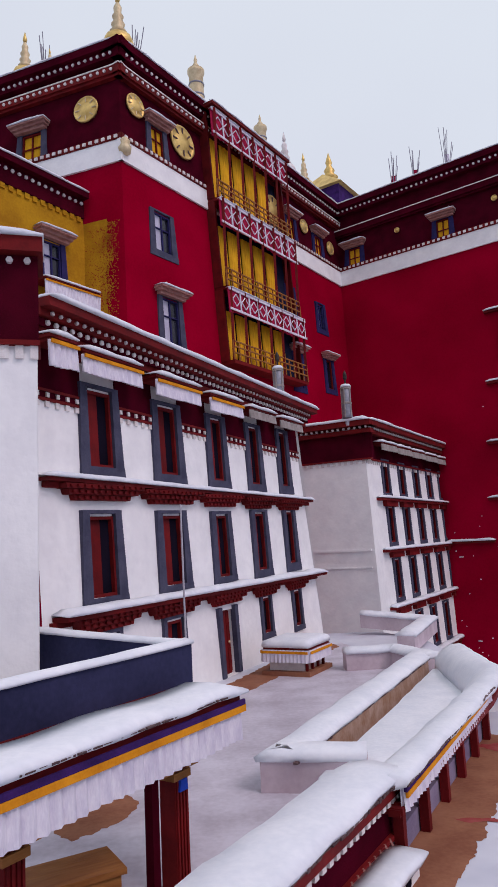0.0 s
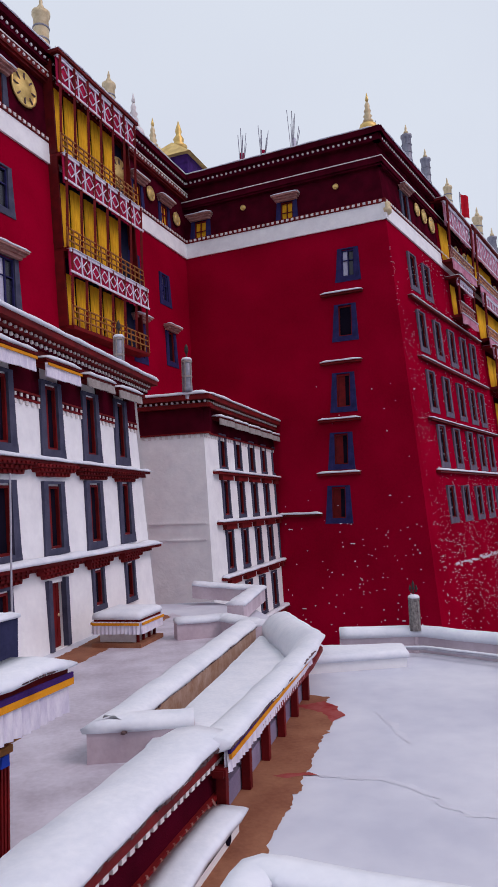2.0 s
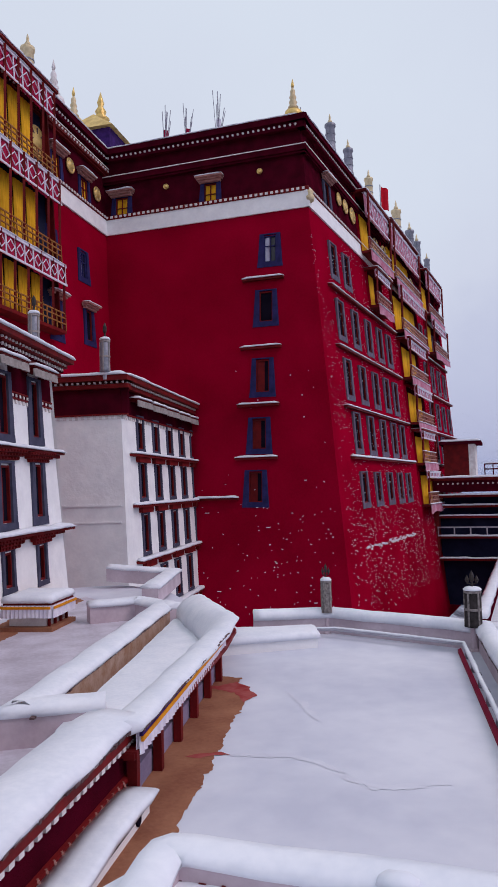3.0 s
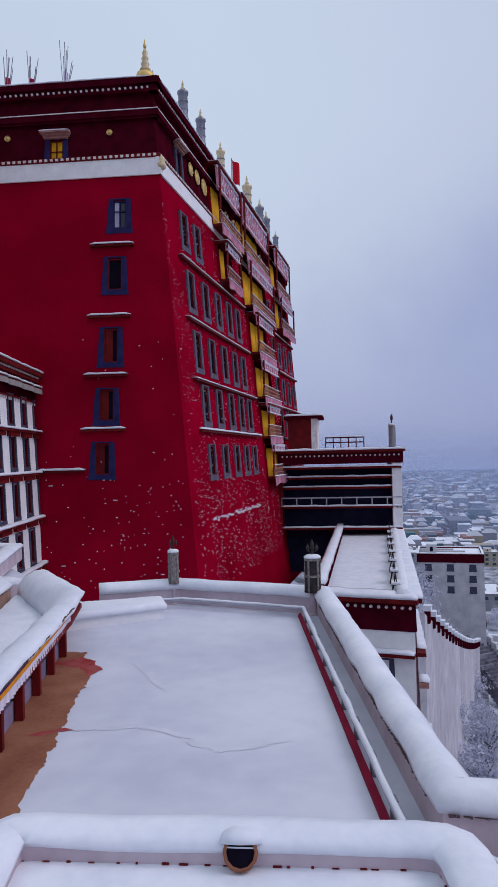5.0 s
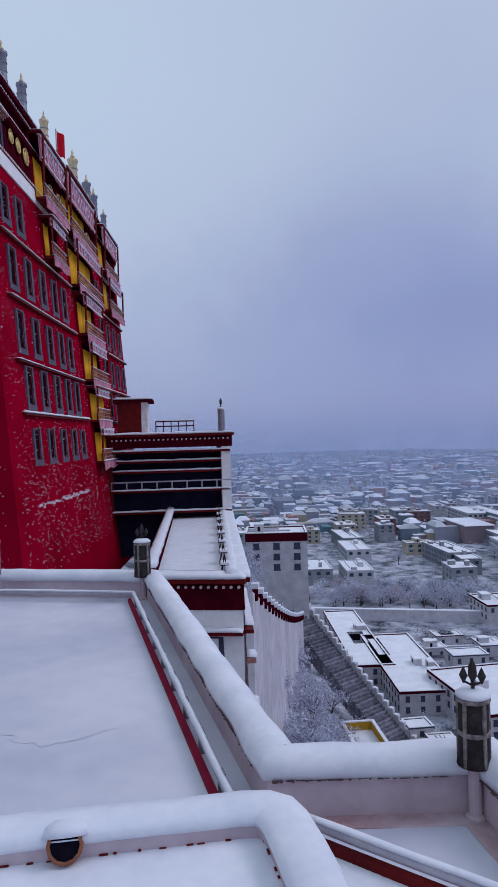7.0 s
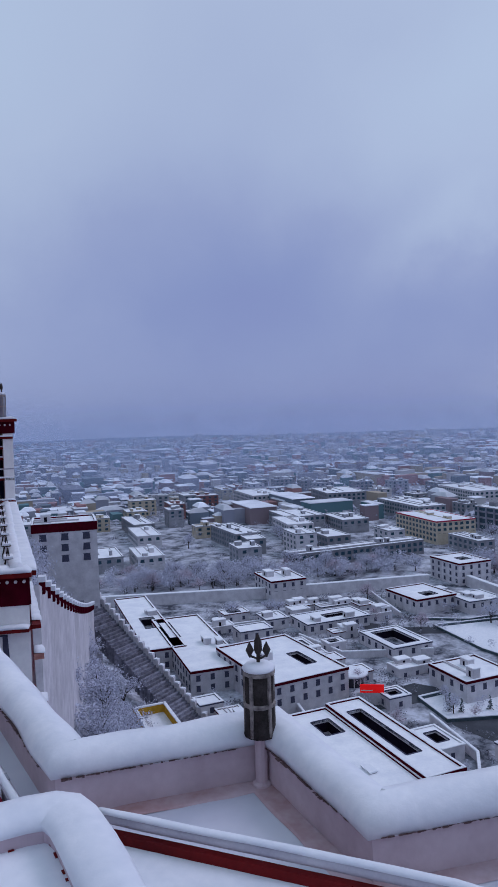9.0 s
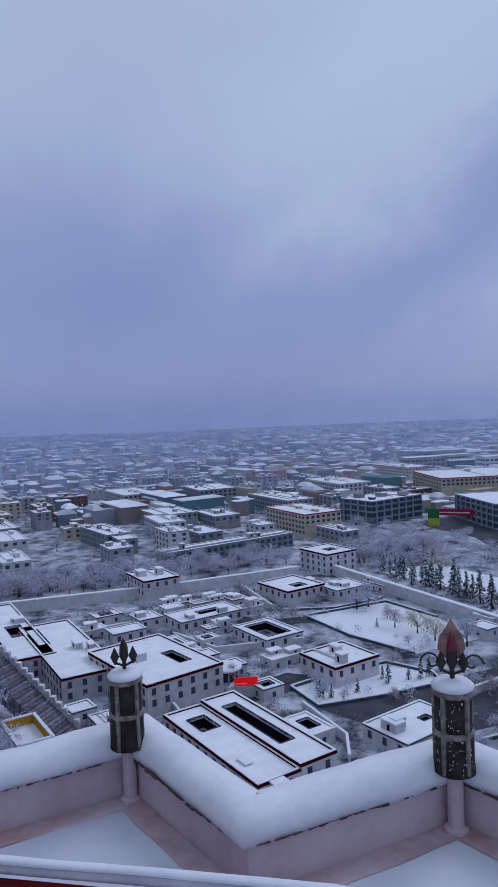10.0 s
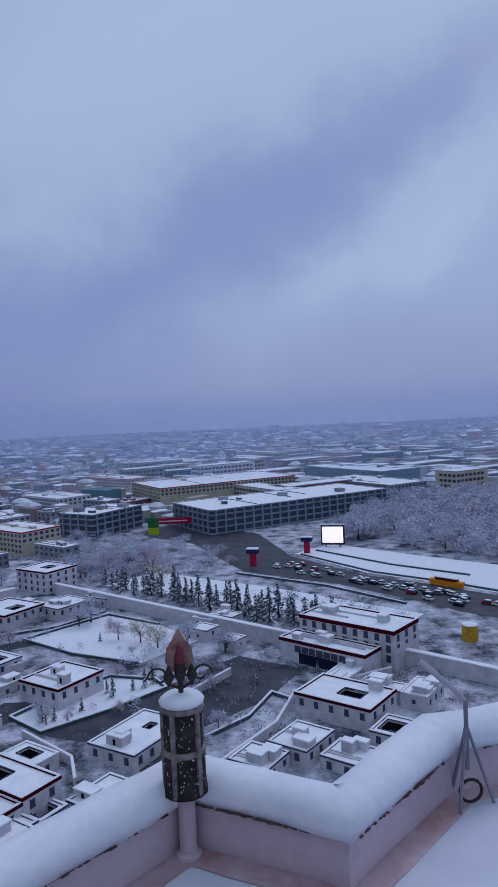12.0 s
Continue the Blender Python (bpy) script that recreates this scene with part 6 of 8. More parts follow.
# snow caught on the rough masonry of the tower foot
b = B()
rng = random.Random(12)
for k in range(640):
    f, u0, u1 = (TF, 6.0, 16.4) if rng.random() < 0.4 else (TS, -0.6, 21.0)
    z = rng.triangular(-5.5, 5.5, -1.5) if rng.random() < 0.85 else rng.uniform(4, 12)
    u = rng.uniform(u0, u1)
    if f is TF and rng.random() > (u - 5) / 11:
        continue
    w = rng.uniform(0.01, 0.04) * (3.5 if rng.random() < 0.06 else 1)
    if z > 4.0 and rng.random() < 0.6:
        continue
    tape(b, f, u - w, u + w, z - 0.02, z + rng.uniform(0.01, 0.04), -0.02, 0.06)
# finer snow flecks up the side wall, multiplied to lighten its dark tone
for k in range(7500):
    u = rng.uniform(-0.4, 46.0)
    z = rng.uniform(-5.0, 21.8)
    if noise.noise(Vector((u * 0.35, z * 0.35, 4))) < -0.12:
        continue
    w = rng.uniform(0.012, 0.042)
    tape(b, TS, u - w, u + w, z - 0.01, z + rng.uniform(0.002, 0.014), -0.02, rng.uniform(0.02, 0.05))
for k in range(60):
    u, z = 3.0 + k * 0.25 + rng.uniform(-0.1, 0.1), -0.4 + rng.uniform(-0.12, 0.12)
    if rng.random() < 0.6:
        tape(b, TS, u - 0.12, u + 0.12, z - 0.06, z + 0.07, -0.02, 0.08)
stuff(part("snow_specks", b, SNOW, palace, "small specks of snow on masonry, partly added to lighten it"))

# ---- the town below ----
GROUND = -75.0
TOWN_SNOW = mat("trodden_town_snow", (0.56, 0.58, 0.66), (0.05, 0.055, 0.075), 0.14, 0.85, 0.2, 0.9)
FROST = mat("frosted_twig_crown", (0.6, 0.61, 0.71), (0.42, 0.43, 0.53), 0.25, 0.95, 0.0, 6.0, vary=0.12, island=True)
FROSTPINK = mat("pinkish_frosted_crown", (0.6, 0.52, 0.6), (0.44, 0.37, 0.44), 0.25, 0.95, 0.0, 6.0, vary=0.12, island=True)
WILLOW = mat("yellow_green_frosted_crown", (0.56, 0.53, 0.42), (0.42, 0.4, 0.31), 0.25, 0.95, 0.0, 6.0, vary=0.15, island=True)
PINE = mat("dark_pine_needles", (0.05, 0.08, 0.085), (0.1, 0.13, 0.16), 0.8, 0.95, 0.3, 6.0, vary=0.35, island=True)
BARK = mat("dark_bark", (0.08, 0.065, 0.065), (0.05, 0.04, 0.04), 3.0, 0.95, 0.5)
ROOFSNOW = mat("smooth_roof_snow", (0.86, 0.87, 0.9), (0.72, 0.74, 0.8), 0.25, 0.7, 0.1, 1.6)
TEAL = mat("teal_glass_cladding", (0.04, 0.2, 0.21), (0.025, 0.13, 0.15), 0.3, 0.4, 0.1, 3.0, spec=0.4)
ASPHALT = mat("wet_dark_asphalt", (0.035, 0.038, 0.05), (0.07, 0.075, 0.09), 0.15, 0.6, 0.2, 2.0, spec=0.15)
TOWNWHITE = mat("town_whitewash", (0.62, 0.6, 0.63), (0.46, 0.44, 0.48), 0.4, 0.9, 0.3, 3.0, vary=0.12)
CONCRETE = mat("pale_grey_concrete", (0.33, 0.33, 0.36), (0.22, 0.22, 0.25), 0.3, 0.9, 0.2, 3.0, vary=0.25)
CREAM = mat("cream_rendered_wall", (0.55, 0.48, 0.38), (0.42, 0.36, 0.28), 0.3, 0.9, 0.2, 3.0, vary=0.15)
GLASSBLUE = mat("blue_green_curtain_glass", (0.02, 0.065, 0.1), (0.012, 0.04, 0.07), 0.3, 0.3, 0.05, 2.0, spec=0.5)
# assorted far walls; their grey-blue cast carries some of the distance haze
FARWALL = mat("assorted_haze_tinted_walls", (0.3, 0.3, 0.37), (0.2, 0.21, 0.28), 0.05, 0.9, 0.0, 1.0)
fn, fl_ = FARWALL.node_tree.nodes, FARWALL.node_tree.links
fgeo, framp = fn.new("ShaderNodeNewGeometry"), fn.new("ShaderNodeValToRGB")
framp.color_ramp.interpolation = "CONSTANT"
for k, c in enumerate(((0.3, 0.31, 0.38), (0.2, 0.21, 0.27), (0.45, 0.44, 0.48), (0.26, 0.2, 0.22), (0.4, 0.34, 0.28), (0.16, 0.2, 0.25), (0.33, 0.34, 0.4), (0.12, 0.22, 0.25), (0.36, 0.2, 0.2), (0.5, 0.48, 0.5))):
    e_ = framp.color_ramp.elements[k] if k < 2 else framp.color_ramp.elements.new(k / 10)
    e_.position, e_.color = k / 10, (*c, 1)
fl_.new(fgeo.outputs["Random Per Island"], framp.inputs["Fac"])
fl_.new(framp.outputs["Color"], fn["Principled BSDF"].inputs["Base Color"])

FARROOF = mat("thin_roof_snow", (0.78, 0.8, 0.86), (0.55, 0.57, 0.64), 0.05, 0.8, 0.0, 1.0, vary=0.3, island=True)
DARKBAND = mat("grey_blue_cladding", (0.3, 0.31, 0.37), (0.2, 0.21, 0.26), 0.3, 0.8, 0.2, 3.0)
DULLRED = mat("dull_red_render", (0.28, 0.13, 0.13), (0.2, 0.1, 0.1), 0.3, 0.9, 0.2, 3.0)
YELLOWPAINT = mat("yellow_paint", (0.6, 0.34, 0.03), (0.4, 0.22, 0.02), 1.0, 0.8, 0.2)


def hill(x, y):
    """The height of the ground: a flat town and the steep palace hill."""
    s = (x - 19.6) * 0.698 - (y - 41.0) * 0.716
    t = (x - 19.6) * 0.716 + (y - 41.0) * 0.698
    k = min(1.0, max(0.0, (46.0 - s) / 52.0)) * min(1.0, max(0.0, (230.0 - t) / 80.0)) * min(1.0, max(0.0, (t + 260.0) / 100.0))
    return GROUND + 64.0 * k * k * (3 - 2 * k)


b = B()
radii = [4, 12, 22, 34, 46, 58, 70, 82, 94, 106, 118, 130, 142, 154, 166, 180, 200, 230, 280, 360, 500, 800, 1400, 2000, 2900]
ring0 = None
for r in radii:
    ring = []
    for k in range(96):
        x, y = r * math.cos(2 * math.pi * k / 96), r * math.sin(2 * math.pi * k / 96)
        ring.append(b.verts.new((x, y, hill(x, y) + (noise.noise(Vector((x * 0.05, y * 0.05, 0))) * 2.0 if hill(x, y) > GROUND + 1 else 0))))
    if ring0:
        for k in range(96):
            b.faces.new((ring0[k], ring[k], ring[(k + 1) % 96], ring0[(k + 1) % 96]))
    else:
        b.faces.new(ring)
    ring0 = ring
tagged(obj("ground", b, TOWN_SNOW, True), "snowy ground of palace hill and town plain", "ground", kind="structure")

# rim of the plain; distance haze is mixed into its blue-grey base colour
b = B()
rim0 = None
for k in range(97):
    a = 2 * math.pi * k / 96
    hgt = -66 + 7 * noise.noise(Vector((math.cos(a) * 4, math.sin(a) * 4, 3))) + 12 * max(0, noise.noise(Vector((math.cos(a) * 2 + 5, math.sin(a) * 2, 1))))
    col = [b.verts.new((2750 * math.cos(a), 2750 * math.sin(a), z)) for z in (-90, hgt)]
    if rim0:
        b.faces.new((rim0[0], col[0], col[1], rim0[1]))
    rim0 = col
tagged(obj("backdrop", b, mat("haze_tinted_hills", (0.4, 0.46, 0.6), (0.34, 0.4, 0.55), 0.002, 1.0, 0.0)), "low hills on the horizon, coloured with painted haze", "hills", kind="structure")

# translucent upright sheets added over the plain to imitate distance haze
HAZE = bpy.data.materials.new("translucent_haze")
HAZE.use_nodes = True
mn, ml = HAZE.node_tree.nodes, HAZE.node_tree.links
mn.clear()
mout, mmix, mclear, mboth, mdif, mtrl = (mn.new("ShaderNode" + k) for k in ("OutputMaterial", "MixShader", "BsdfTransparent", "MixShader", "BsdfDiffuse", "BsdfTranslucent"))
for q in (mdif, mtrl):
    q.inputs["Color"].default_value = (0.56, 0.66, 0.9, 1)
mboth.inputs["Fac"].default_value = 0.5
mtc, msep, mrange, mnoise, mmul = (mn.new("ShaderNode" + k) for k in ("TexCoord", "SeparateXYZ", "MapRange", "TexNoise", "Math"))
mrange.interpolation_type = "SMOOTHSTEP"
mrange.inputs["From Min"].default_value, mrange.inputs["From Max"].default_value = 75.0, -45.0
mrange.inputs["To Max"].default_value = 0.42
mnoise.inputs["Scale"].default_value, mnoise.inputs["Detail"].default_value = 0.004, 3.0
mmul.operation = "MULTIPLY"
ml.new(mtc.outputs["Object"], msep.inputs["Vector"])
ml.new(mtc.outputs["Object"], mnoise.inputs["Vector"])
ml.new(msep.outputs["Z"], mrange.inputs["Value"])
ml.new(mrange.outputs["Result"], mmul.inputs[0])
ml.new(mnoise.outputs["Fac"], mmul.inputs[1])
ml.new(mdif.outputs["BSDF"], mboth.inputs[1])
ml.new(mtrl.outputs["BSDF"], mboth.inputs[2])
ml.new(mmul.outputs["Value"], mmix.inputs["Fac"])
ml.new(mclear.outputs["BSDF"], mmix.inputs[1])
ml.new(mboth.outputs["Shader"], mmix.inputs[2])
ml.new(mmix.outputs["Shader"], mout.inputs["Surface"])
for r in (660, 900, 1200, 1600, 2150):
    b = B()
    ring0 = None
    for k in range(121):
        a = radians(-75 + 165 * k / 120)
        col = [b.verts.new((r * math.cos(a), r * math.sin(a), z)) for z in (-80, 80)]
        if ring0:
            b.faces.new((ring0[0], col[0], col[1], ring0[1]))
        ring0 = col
    tagged(obj("mist_bank", b, HAZE), "translucent sheet added as haze over the snowy plain", "mist", kind="structure")

# one mesh for each size of town window
WINDOW_MESHES = {}


def win_mesh(w, h, material, key):
    if key not in WINDOW_MESHES:
        b = B()
        box(b, -w / 2, w / 2, -0.08, 0.05, 0, h, w * 0.1)
        box(b, -w * 0.62, w * 0.62, -0.12, 0.05, h, h + 0.14)
        o = obj("town_window", b, material)
        WINDOW_MESHES[key] = o.data
        bpy.data.objects.remove(o)
    return WINDOW_MESHES[key]


PLANS = []


def taken(x, y, grow=1.0):
    """Whether a place lies in a house."""
    for cx, cy, w, d, rot in PLANS:
        q = pose(0, 0, 0, 0, 0, -rot) @ Vector((x - cx, y - cy, 0))
        if abs(q.x) < w / 2 + grow and abs(q.y) < d / 2 + grow:
            return True
    return False


def block(name, label, cat, cx, cy, w, d, rot, h, base=None, wall_mat=None, rim_mat=None, rim=0.9, win=(1.1, 1.6, 3.4), rows=None, court=None, group="", win_mat=None, sink=0.35, huts=True):
    """A flat-roofed town building: walls, coloured rim, snow inside the rim, and windows on the two sides turned to the palace."""
    base = GROUND if base is None else base
    sink = min(sink, rim * 0.45)
    t = thing(name, label, cat, Matrix.Translation((cx, cy, base)) @ pose(0, 0, 0, 0, 0, rot), group)
    hw, hd = w / 2, d / 2
    PLANS.append((cx, cy, w, d, rot))
    if court:
        c0, c1, e0, e1 = (court[0] * hw, court[1] * hw, court[2] * hd, court[3] * hd)
        for x0, x1, y0, y1 in ((-hw, c0, -hd, hd), (c1, hw, -hd, hd), (c0, c1, -hd, e0), (c0, c1, e1, hd)):
            b = B()
            box(b, x0, x1, y0, y1, -3.0, h - rim)
            part("wall", b, wall_mat or TOWNWHITE, t)
    else:
        b = B()
        box(b, -hw, hw, -hd, hd, -3.0, h - rim, 0.25)
        part("wall", b, wall_mat or TOWNWHITE, t)
    for x0, x1, y0, y1 in ((-hw - 0.15, hw + 0.15, -hd - 0.15, -hd + 0.5), (-hw - 0.15, hw + 0.15, hd - 0.5, hd + 0.15), (-hw - 0.15, -hw + 0.5, -hd + 0.5, hd - 0.5), (hw - 0.5, hw + 0.15, -hd + 0.5, hd - 0.5)):
        b = B()
        box(b, x0, x1, y0, y1, h - rim, h)
        part("rim", b, rim_mat or MAROON, t)
        b = B()
        box(b, x0 + 0.06, x1 - 0.06, y0 + 0.06, y1 - 0.06, h, h + 0.16)
        part("rim_snow", b, ROOFSNOW, t)
    b = B()
    if court:
        for x0, x1, y0, y1 in ((-hw + 0.5, c0, -hd + 0.5, hd - 0.5), (c1, hw - 0.5, -hd + 0.5, hd - 0.5), (c0, c1, -hd + 0.5, e0), (c0, c1, e1, hd - 0.5)):
            box(b, x0, x1, y0, y1, h - rim, h - sink)
            part("roof_snow", b, ROOFSNOW, t)
            b = B()
    else:
        slab(b, ((-hw + 0.5, -hd + 0.5), (hw - 0.5, -hd + 0.5), (hw - 0.5, hd - 0.5), (-hw + 0.5, hd - 0.5)), h - rim, h - sink)
        part("roof_snow", b, ROOFSNOW, t)
        b = B()
    b.free()
    if court:
        b = B()
        box(b, c0, c1, e0, e1, -1.0, max(0.1, h - rim - 3.2))
        part("court", b, TOWN_SNOW, t)
        # thin near-black sheets on the court walls imitate the shade of verandas
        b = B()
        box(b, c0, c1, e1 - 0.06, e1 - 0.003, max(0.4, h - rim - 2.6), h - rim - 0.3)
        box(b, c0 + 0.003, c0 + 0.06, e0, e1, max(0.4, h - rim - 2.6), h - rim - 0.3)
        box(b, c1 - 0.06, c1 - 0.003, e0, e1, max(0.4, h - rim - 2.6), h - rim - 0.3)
        part("veranda", b, INK, t, "near-black sheets painting veranda shade round the court")
        b = B()
        for x0, x1, y0, y1 in ((c0 - 0.2, c0, e0, e1), (c1, c1 + 0.2, e0, e1), (c0, c1, e0 - 0.2, e0), (c0, c1, e1, e1 + 0.2)):
            box(b, x0, x1, y0, y1, h - rim, h - sink + 0.15)
        part("court_rim", b, SLATE, t)
    if huts and w > 9:
        hr = random.Random(int(cx * 7 + cy * 3))
        for k in range(hr.choice((1, 2, 2, 3))):
            px, py = hr.uniform(-0.75, 0.75) * hw, hr.uniform(-0.7, 0.7) * hd
            if court and c0 - 2.5 < px < c1 + 2.5 and e0 - 2 < py < e1 + 2:
                continue
            a, c, z1 = hr.uniform(1.0, 2.6), hr.uniform(0.8, 1.8), hr.uniform(0.9, 2.3)
            b = B()
            box(b, px - a, px + a, py - c, py + c, h - rim, h + z1)
            o = part("roof_room", b, wall_mat or TOWNWHITE, t)
            b = B()
            box(b, px - a - 0.15, px + a + 0.15, py - c - 0.15, py + c + 0.15, h + z1, h + z1 + 0.28)
            part("snow", b, ROOFSNOW, o)
            # near-black block on the wall; the opening's shade is only its colour
            b = B()
            box(b, px - 0.4, px + 0.4, py - c - 0.04 if cy > 0 else py + c, py - c if cy > 0 else py + c + 0.04, h, h + z1 * 0.7)
            part("opening", b, INK, o)
        for k in range(hr.choice((1, 2, 3))):
            if court:
                break
            py = hr.uniform(-0.6, 0.6) * hd
            b = B()
            box(b, -hw + 0.5, hw * hr.uniform(-0.3, 1.0) - 0.5, py - 0.14, py + 0.14, h - rim, h + 0.12)
            o = part("roof_kerb", b, wall_mat or TOWNWHITE, t)
    ww, wh, pitch = win
    rows = rows if rows is not None else max(1, int((h - rim) / 3.1))
    if not huts:
        q = pose(0, 0, 0, 0, 0, -rot) @ Vector((-cx, -cy, 0))
        sy, sx = (-1 if q.y < 0 else 1), (-1 if q.x < 0 else 1)
        for r in range(3):
            z = h * (0.2 + 0.26 * r)
            b = B()
            for i in range(int(w / 5)):
                x = -hw + 2.5 + i * 5
                box(b, x - 1.7, x + 1.7, sy * hd - 0.35, sy * hd + 0.35, z, z + h * 0.13)
            for i in range(int(d / 5)):
                y = -hd + 2.5 + i * 5
                box(b, sx * hw - 0.35, sx * hw + 0.35, y - 1.7, y + 1.7, z, z + h * 0.13)
            stuff(part("window_row", b, GLASSBLUE, t))
        return t
    me = win_mesh(ww, wh, win_mat or SLATE, (ww, wh, (win_mat or SLATE).name))
    loc = (pose(0, 0, 0, 0, 0, -rot) @ Vector((-cx, -cy, 0)))
    sides = [("x", -hd if loc.y < 0 else hd, w, 0 if loc.y < 0 else 180), ("y", hw if loc.x > 0 else -hw, d, 90 if loc.x > 0 else -90)]
    for ax, off, length, turn in sides:
        k = max(1, int((length - 1.5) / pitch))
        for r in range(rows):
            z = (h - rim) - (r + 1) * 3.0 + 0.6
            for i in range(k):
                q = -length / 2 + (i + 0.5) * length / k
                o = new("window", me)
                o.parent = t
                o.matrix_basis = pose(q, off, z, 0, 0, turn) if ax == "x" else pose(off, q, z, 0, 0, turn)
    return t


WHITE_HOUSE = "whitewashed flat-roofed house with maroon rim and snow"
for cx, cy, w, d, rot, h, court in ((278, 127.7, 20, 16, -133, 9, None), (333.9, 60.6, 20.6, 18, -130, 10, (-0.2, 0.3, -0.2, 0.4)), (282.4, 67.2, 20.6, 19, -129, 6, (0.1, 0.6, -0.2, 0.4)), (286.7, 46.5, 14, 16, -133, 5, None),
                                    (182.4, 84.7, 34.8, 24, -126, 9, (-0.1, 0.5, 0.3, 0.6)), (205.5, 147.8, 68, 12.5, -134, 7, (-0.1, 0.3, -0.3, 0.5)), (192.5, 119.5, 56, 17, -134, 7, (-0.85, -0.2, -0.8, -0.4)),
                                    (151.7, 43.9, 40, 9.5, -130, 7, (-0.7, 0.5, -0.5, 0.3)), (144.0, 50.3, 40, 10.4, -130, 6.2, (-0.72, -0.34, -0.4, 0.5)), (202.3, 34.4, 16, 16.5, -130, 6, None), (132.5, 37.0, 22, 7, -130, 4.2, None), (138.5, 29.5, 9, 7, -130, 3.2, (-0.7, 0.7, -0.6, 0.6)), (166, 11.0, 14, 20, -128, 4, (-0.1, 0.2, 0.2, 0.5)),
                                    (244, 92, 14, 26, -130, 4, (-0.3, 0.3, -0.2, 0.5)), (228, 63, 20, 15, -130, 4, (-0.75, 0.7, -0.6, 0.6)), (217.4, 110.9, 8, 12, -132, 5, None), (236, 112, 10, 9, -132, 4, None),
                                    (150, -15.5, 10, 9, -130, 3.4, None), (155.5, -26, 10, 12, -133, 4.2, None), (147, -36.5, 13, 9, -133, 3, None), (158, -49, 9, 10, -132, 3, (-0.7, 0.6, -0.6, 0.5)),
                                    (173.7, -40.8, 21.5, 14.5, -133, 6, (-0.1, 0.5, -0.3, 0.3)), (140, 15, 14, 12, -130, 3.2, None), (131, 36, 10, 12, -130, 4, None), (158.3, 94.8, 6, 6.5, -129, 4, None), (243, -8, 8, 7, -133, 4, None)):
    block("town_house", WHITE_HOUSE + (" and an open court" if court else ""), "house", cx, cy, w, d, rot, h, court=court, group="walled town houses", rim=0.7 if h > 5 else 0.35, rim_mat=MAROON if h > 5 else SLATE)
# low annexes and roof huts huddled round the houses
rng = random.Random(12)
for k in range(400):
    x, y = rng.uniform(122, 300), rng.uniform(-68, 165)
    if len(PLANS) > 58:
        break
    w, d, h = rng.uniform(6, 13), rng.uniform(4.5, 8), rng.choice((2.6, 3.0, 3.4, 4.0))
    if x * 0.62 + y * 0.78 > 254 or (x - 19.6) * 0.698 - (y - 41.0) * 0.716 < 54 or taken(x, y, 5.5) or not taken(x, y, 11) or y < 0.95 * x - 268:
        continue
    if (165 < x < 222 and -30 < y < 50) or (220 < x < 285 and -8 < y < 62):
        continue
    block("annex_house", "low whitewashed annex with snow on its flat roof", "house", x, y, w, d, -131 + rng.choice((0, 90)), h, group="low annexes", rim=0.3, rim_mat=rng.choice((SLATE, TOWNWHITE, MAROON)), rows=1, win=(0.9, 1.2, 3.2), court=rng.choice((None, None, (-0.5, 0.4, -0.5, 0.5))))
# the south gate of the walled town
gate = block("town_gate", "three-storey white gatehouse with maroon rim and dark windows", "gatehouse", 215.3, -55.6, 33.9, 15.5, -136.5, 12, rows=3, win=(1.4, 2.0, 3.6), rim=1.2)
front = block("gate_front", "white gate forecourt wing with a dark entrance", "gatehouse", 208.5, -44.5, 31, 9, -137, 7.0, rows=0, rim=1.0)
b = B()
for i in range(7):
    box(b, -9.5 + i * 2.7, -7.3 + i * 2.7, -4.75, -4.5, 3.4, 5.3)
part("carved_panel", b, SLATE, front)
# box set on the wall; the gateway's shade is only its dark colour
b = B()
box(b, -8.0, 6.0, -4.7, -4.4, -0.5, 3.2)
part("entrance", b, NAVY, front)

# enclosure walls
for nm, path in (("wall_north_east", ((225, 203, 0), (234.5, 188, 0), (268.5, 135.7, 0), (284, 114, 0), (318, 72, 0))), ("wall_south", ((322, 55, 0), (312, 45.7, 0), (229.5, -33.7, 0), (224, -40, 0))), ("wall_south_west", ((204, -66, 0), (182.4, -86, 0), (120, -150, 0)))):
    t = thing(nm, "long pale masonry enclosure wall topped with snow", "wall", kind="structure")
    pth = [(x, y, GROUND) for x, y, _ in path]
    b = B()
    sweep(b, pth, ((-1.3, -1.0), (-1.0, 4.6), (1.0, 4.6), (1.3, -1.0)), 10)
    part("masonry", b, TOWNWHITE, t)
    b = B()
    sweep(b, pth, ((-1.1, 4.6), (-1.0, 4.85), (1.0, 4.85), (1.1, 4.6)), 4, 0.08)
    part("snow_top", b, SNOW, t)

# bastion tower on the hill slope and the stair ramp
block("bastion_tower", "white stone bastion with a maroon top and dark windows", "tower", 154.5, 138.5, 17.5, 15.0, -47.5, 44.0, base=-68.0, rows=3, win=(1.7, 1.8, 4.2), rim=2.4)
ramp = thing("stair_ramp", "long grey stone stair ramp climbing the palace hill", "stairs")
P0, P1 = Vector((149.0, 94.0, -75.0)), Vector((151.5, 131.0, -46.0))
sd = Vector((1, -0.07, 0)).normalized()
STONE = mat("grey_stone_steps", (0.1, 0.095, 0.12), (0.24, 0.24, 0.29), 0.9, 0.9, 0.4, 5.0, vary=0.3)
N = 44
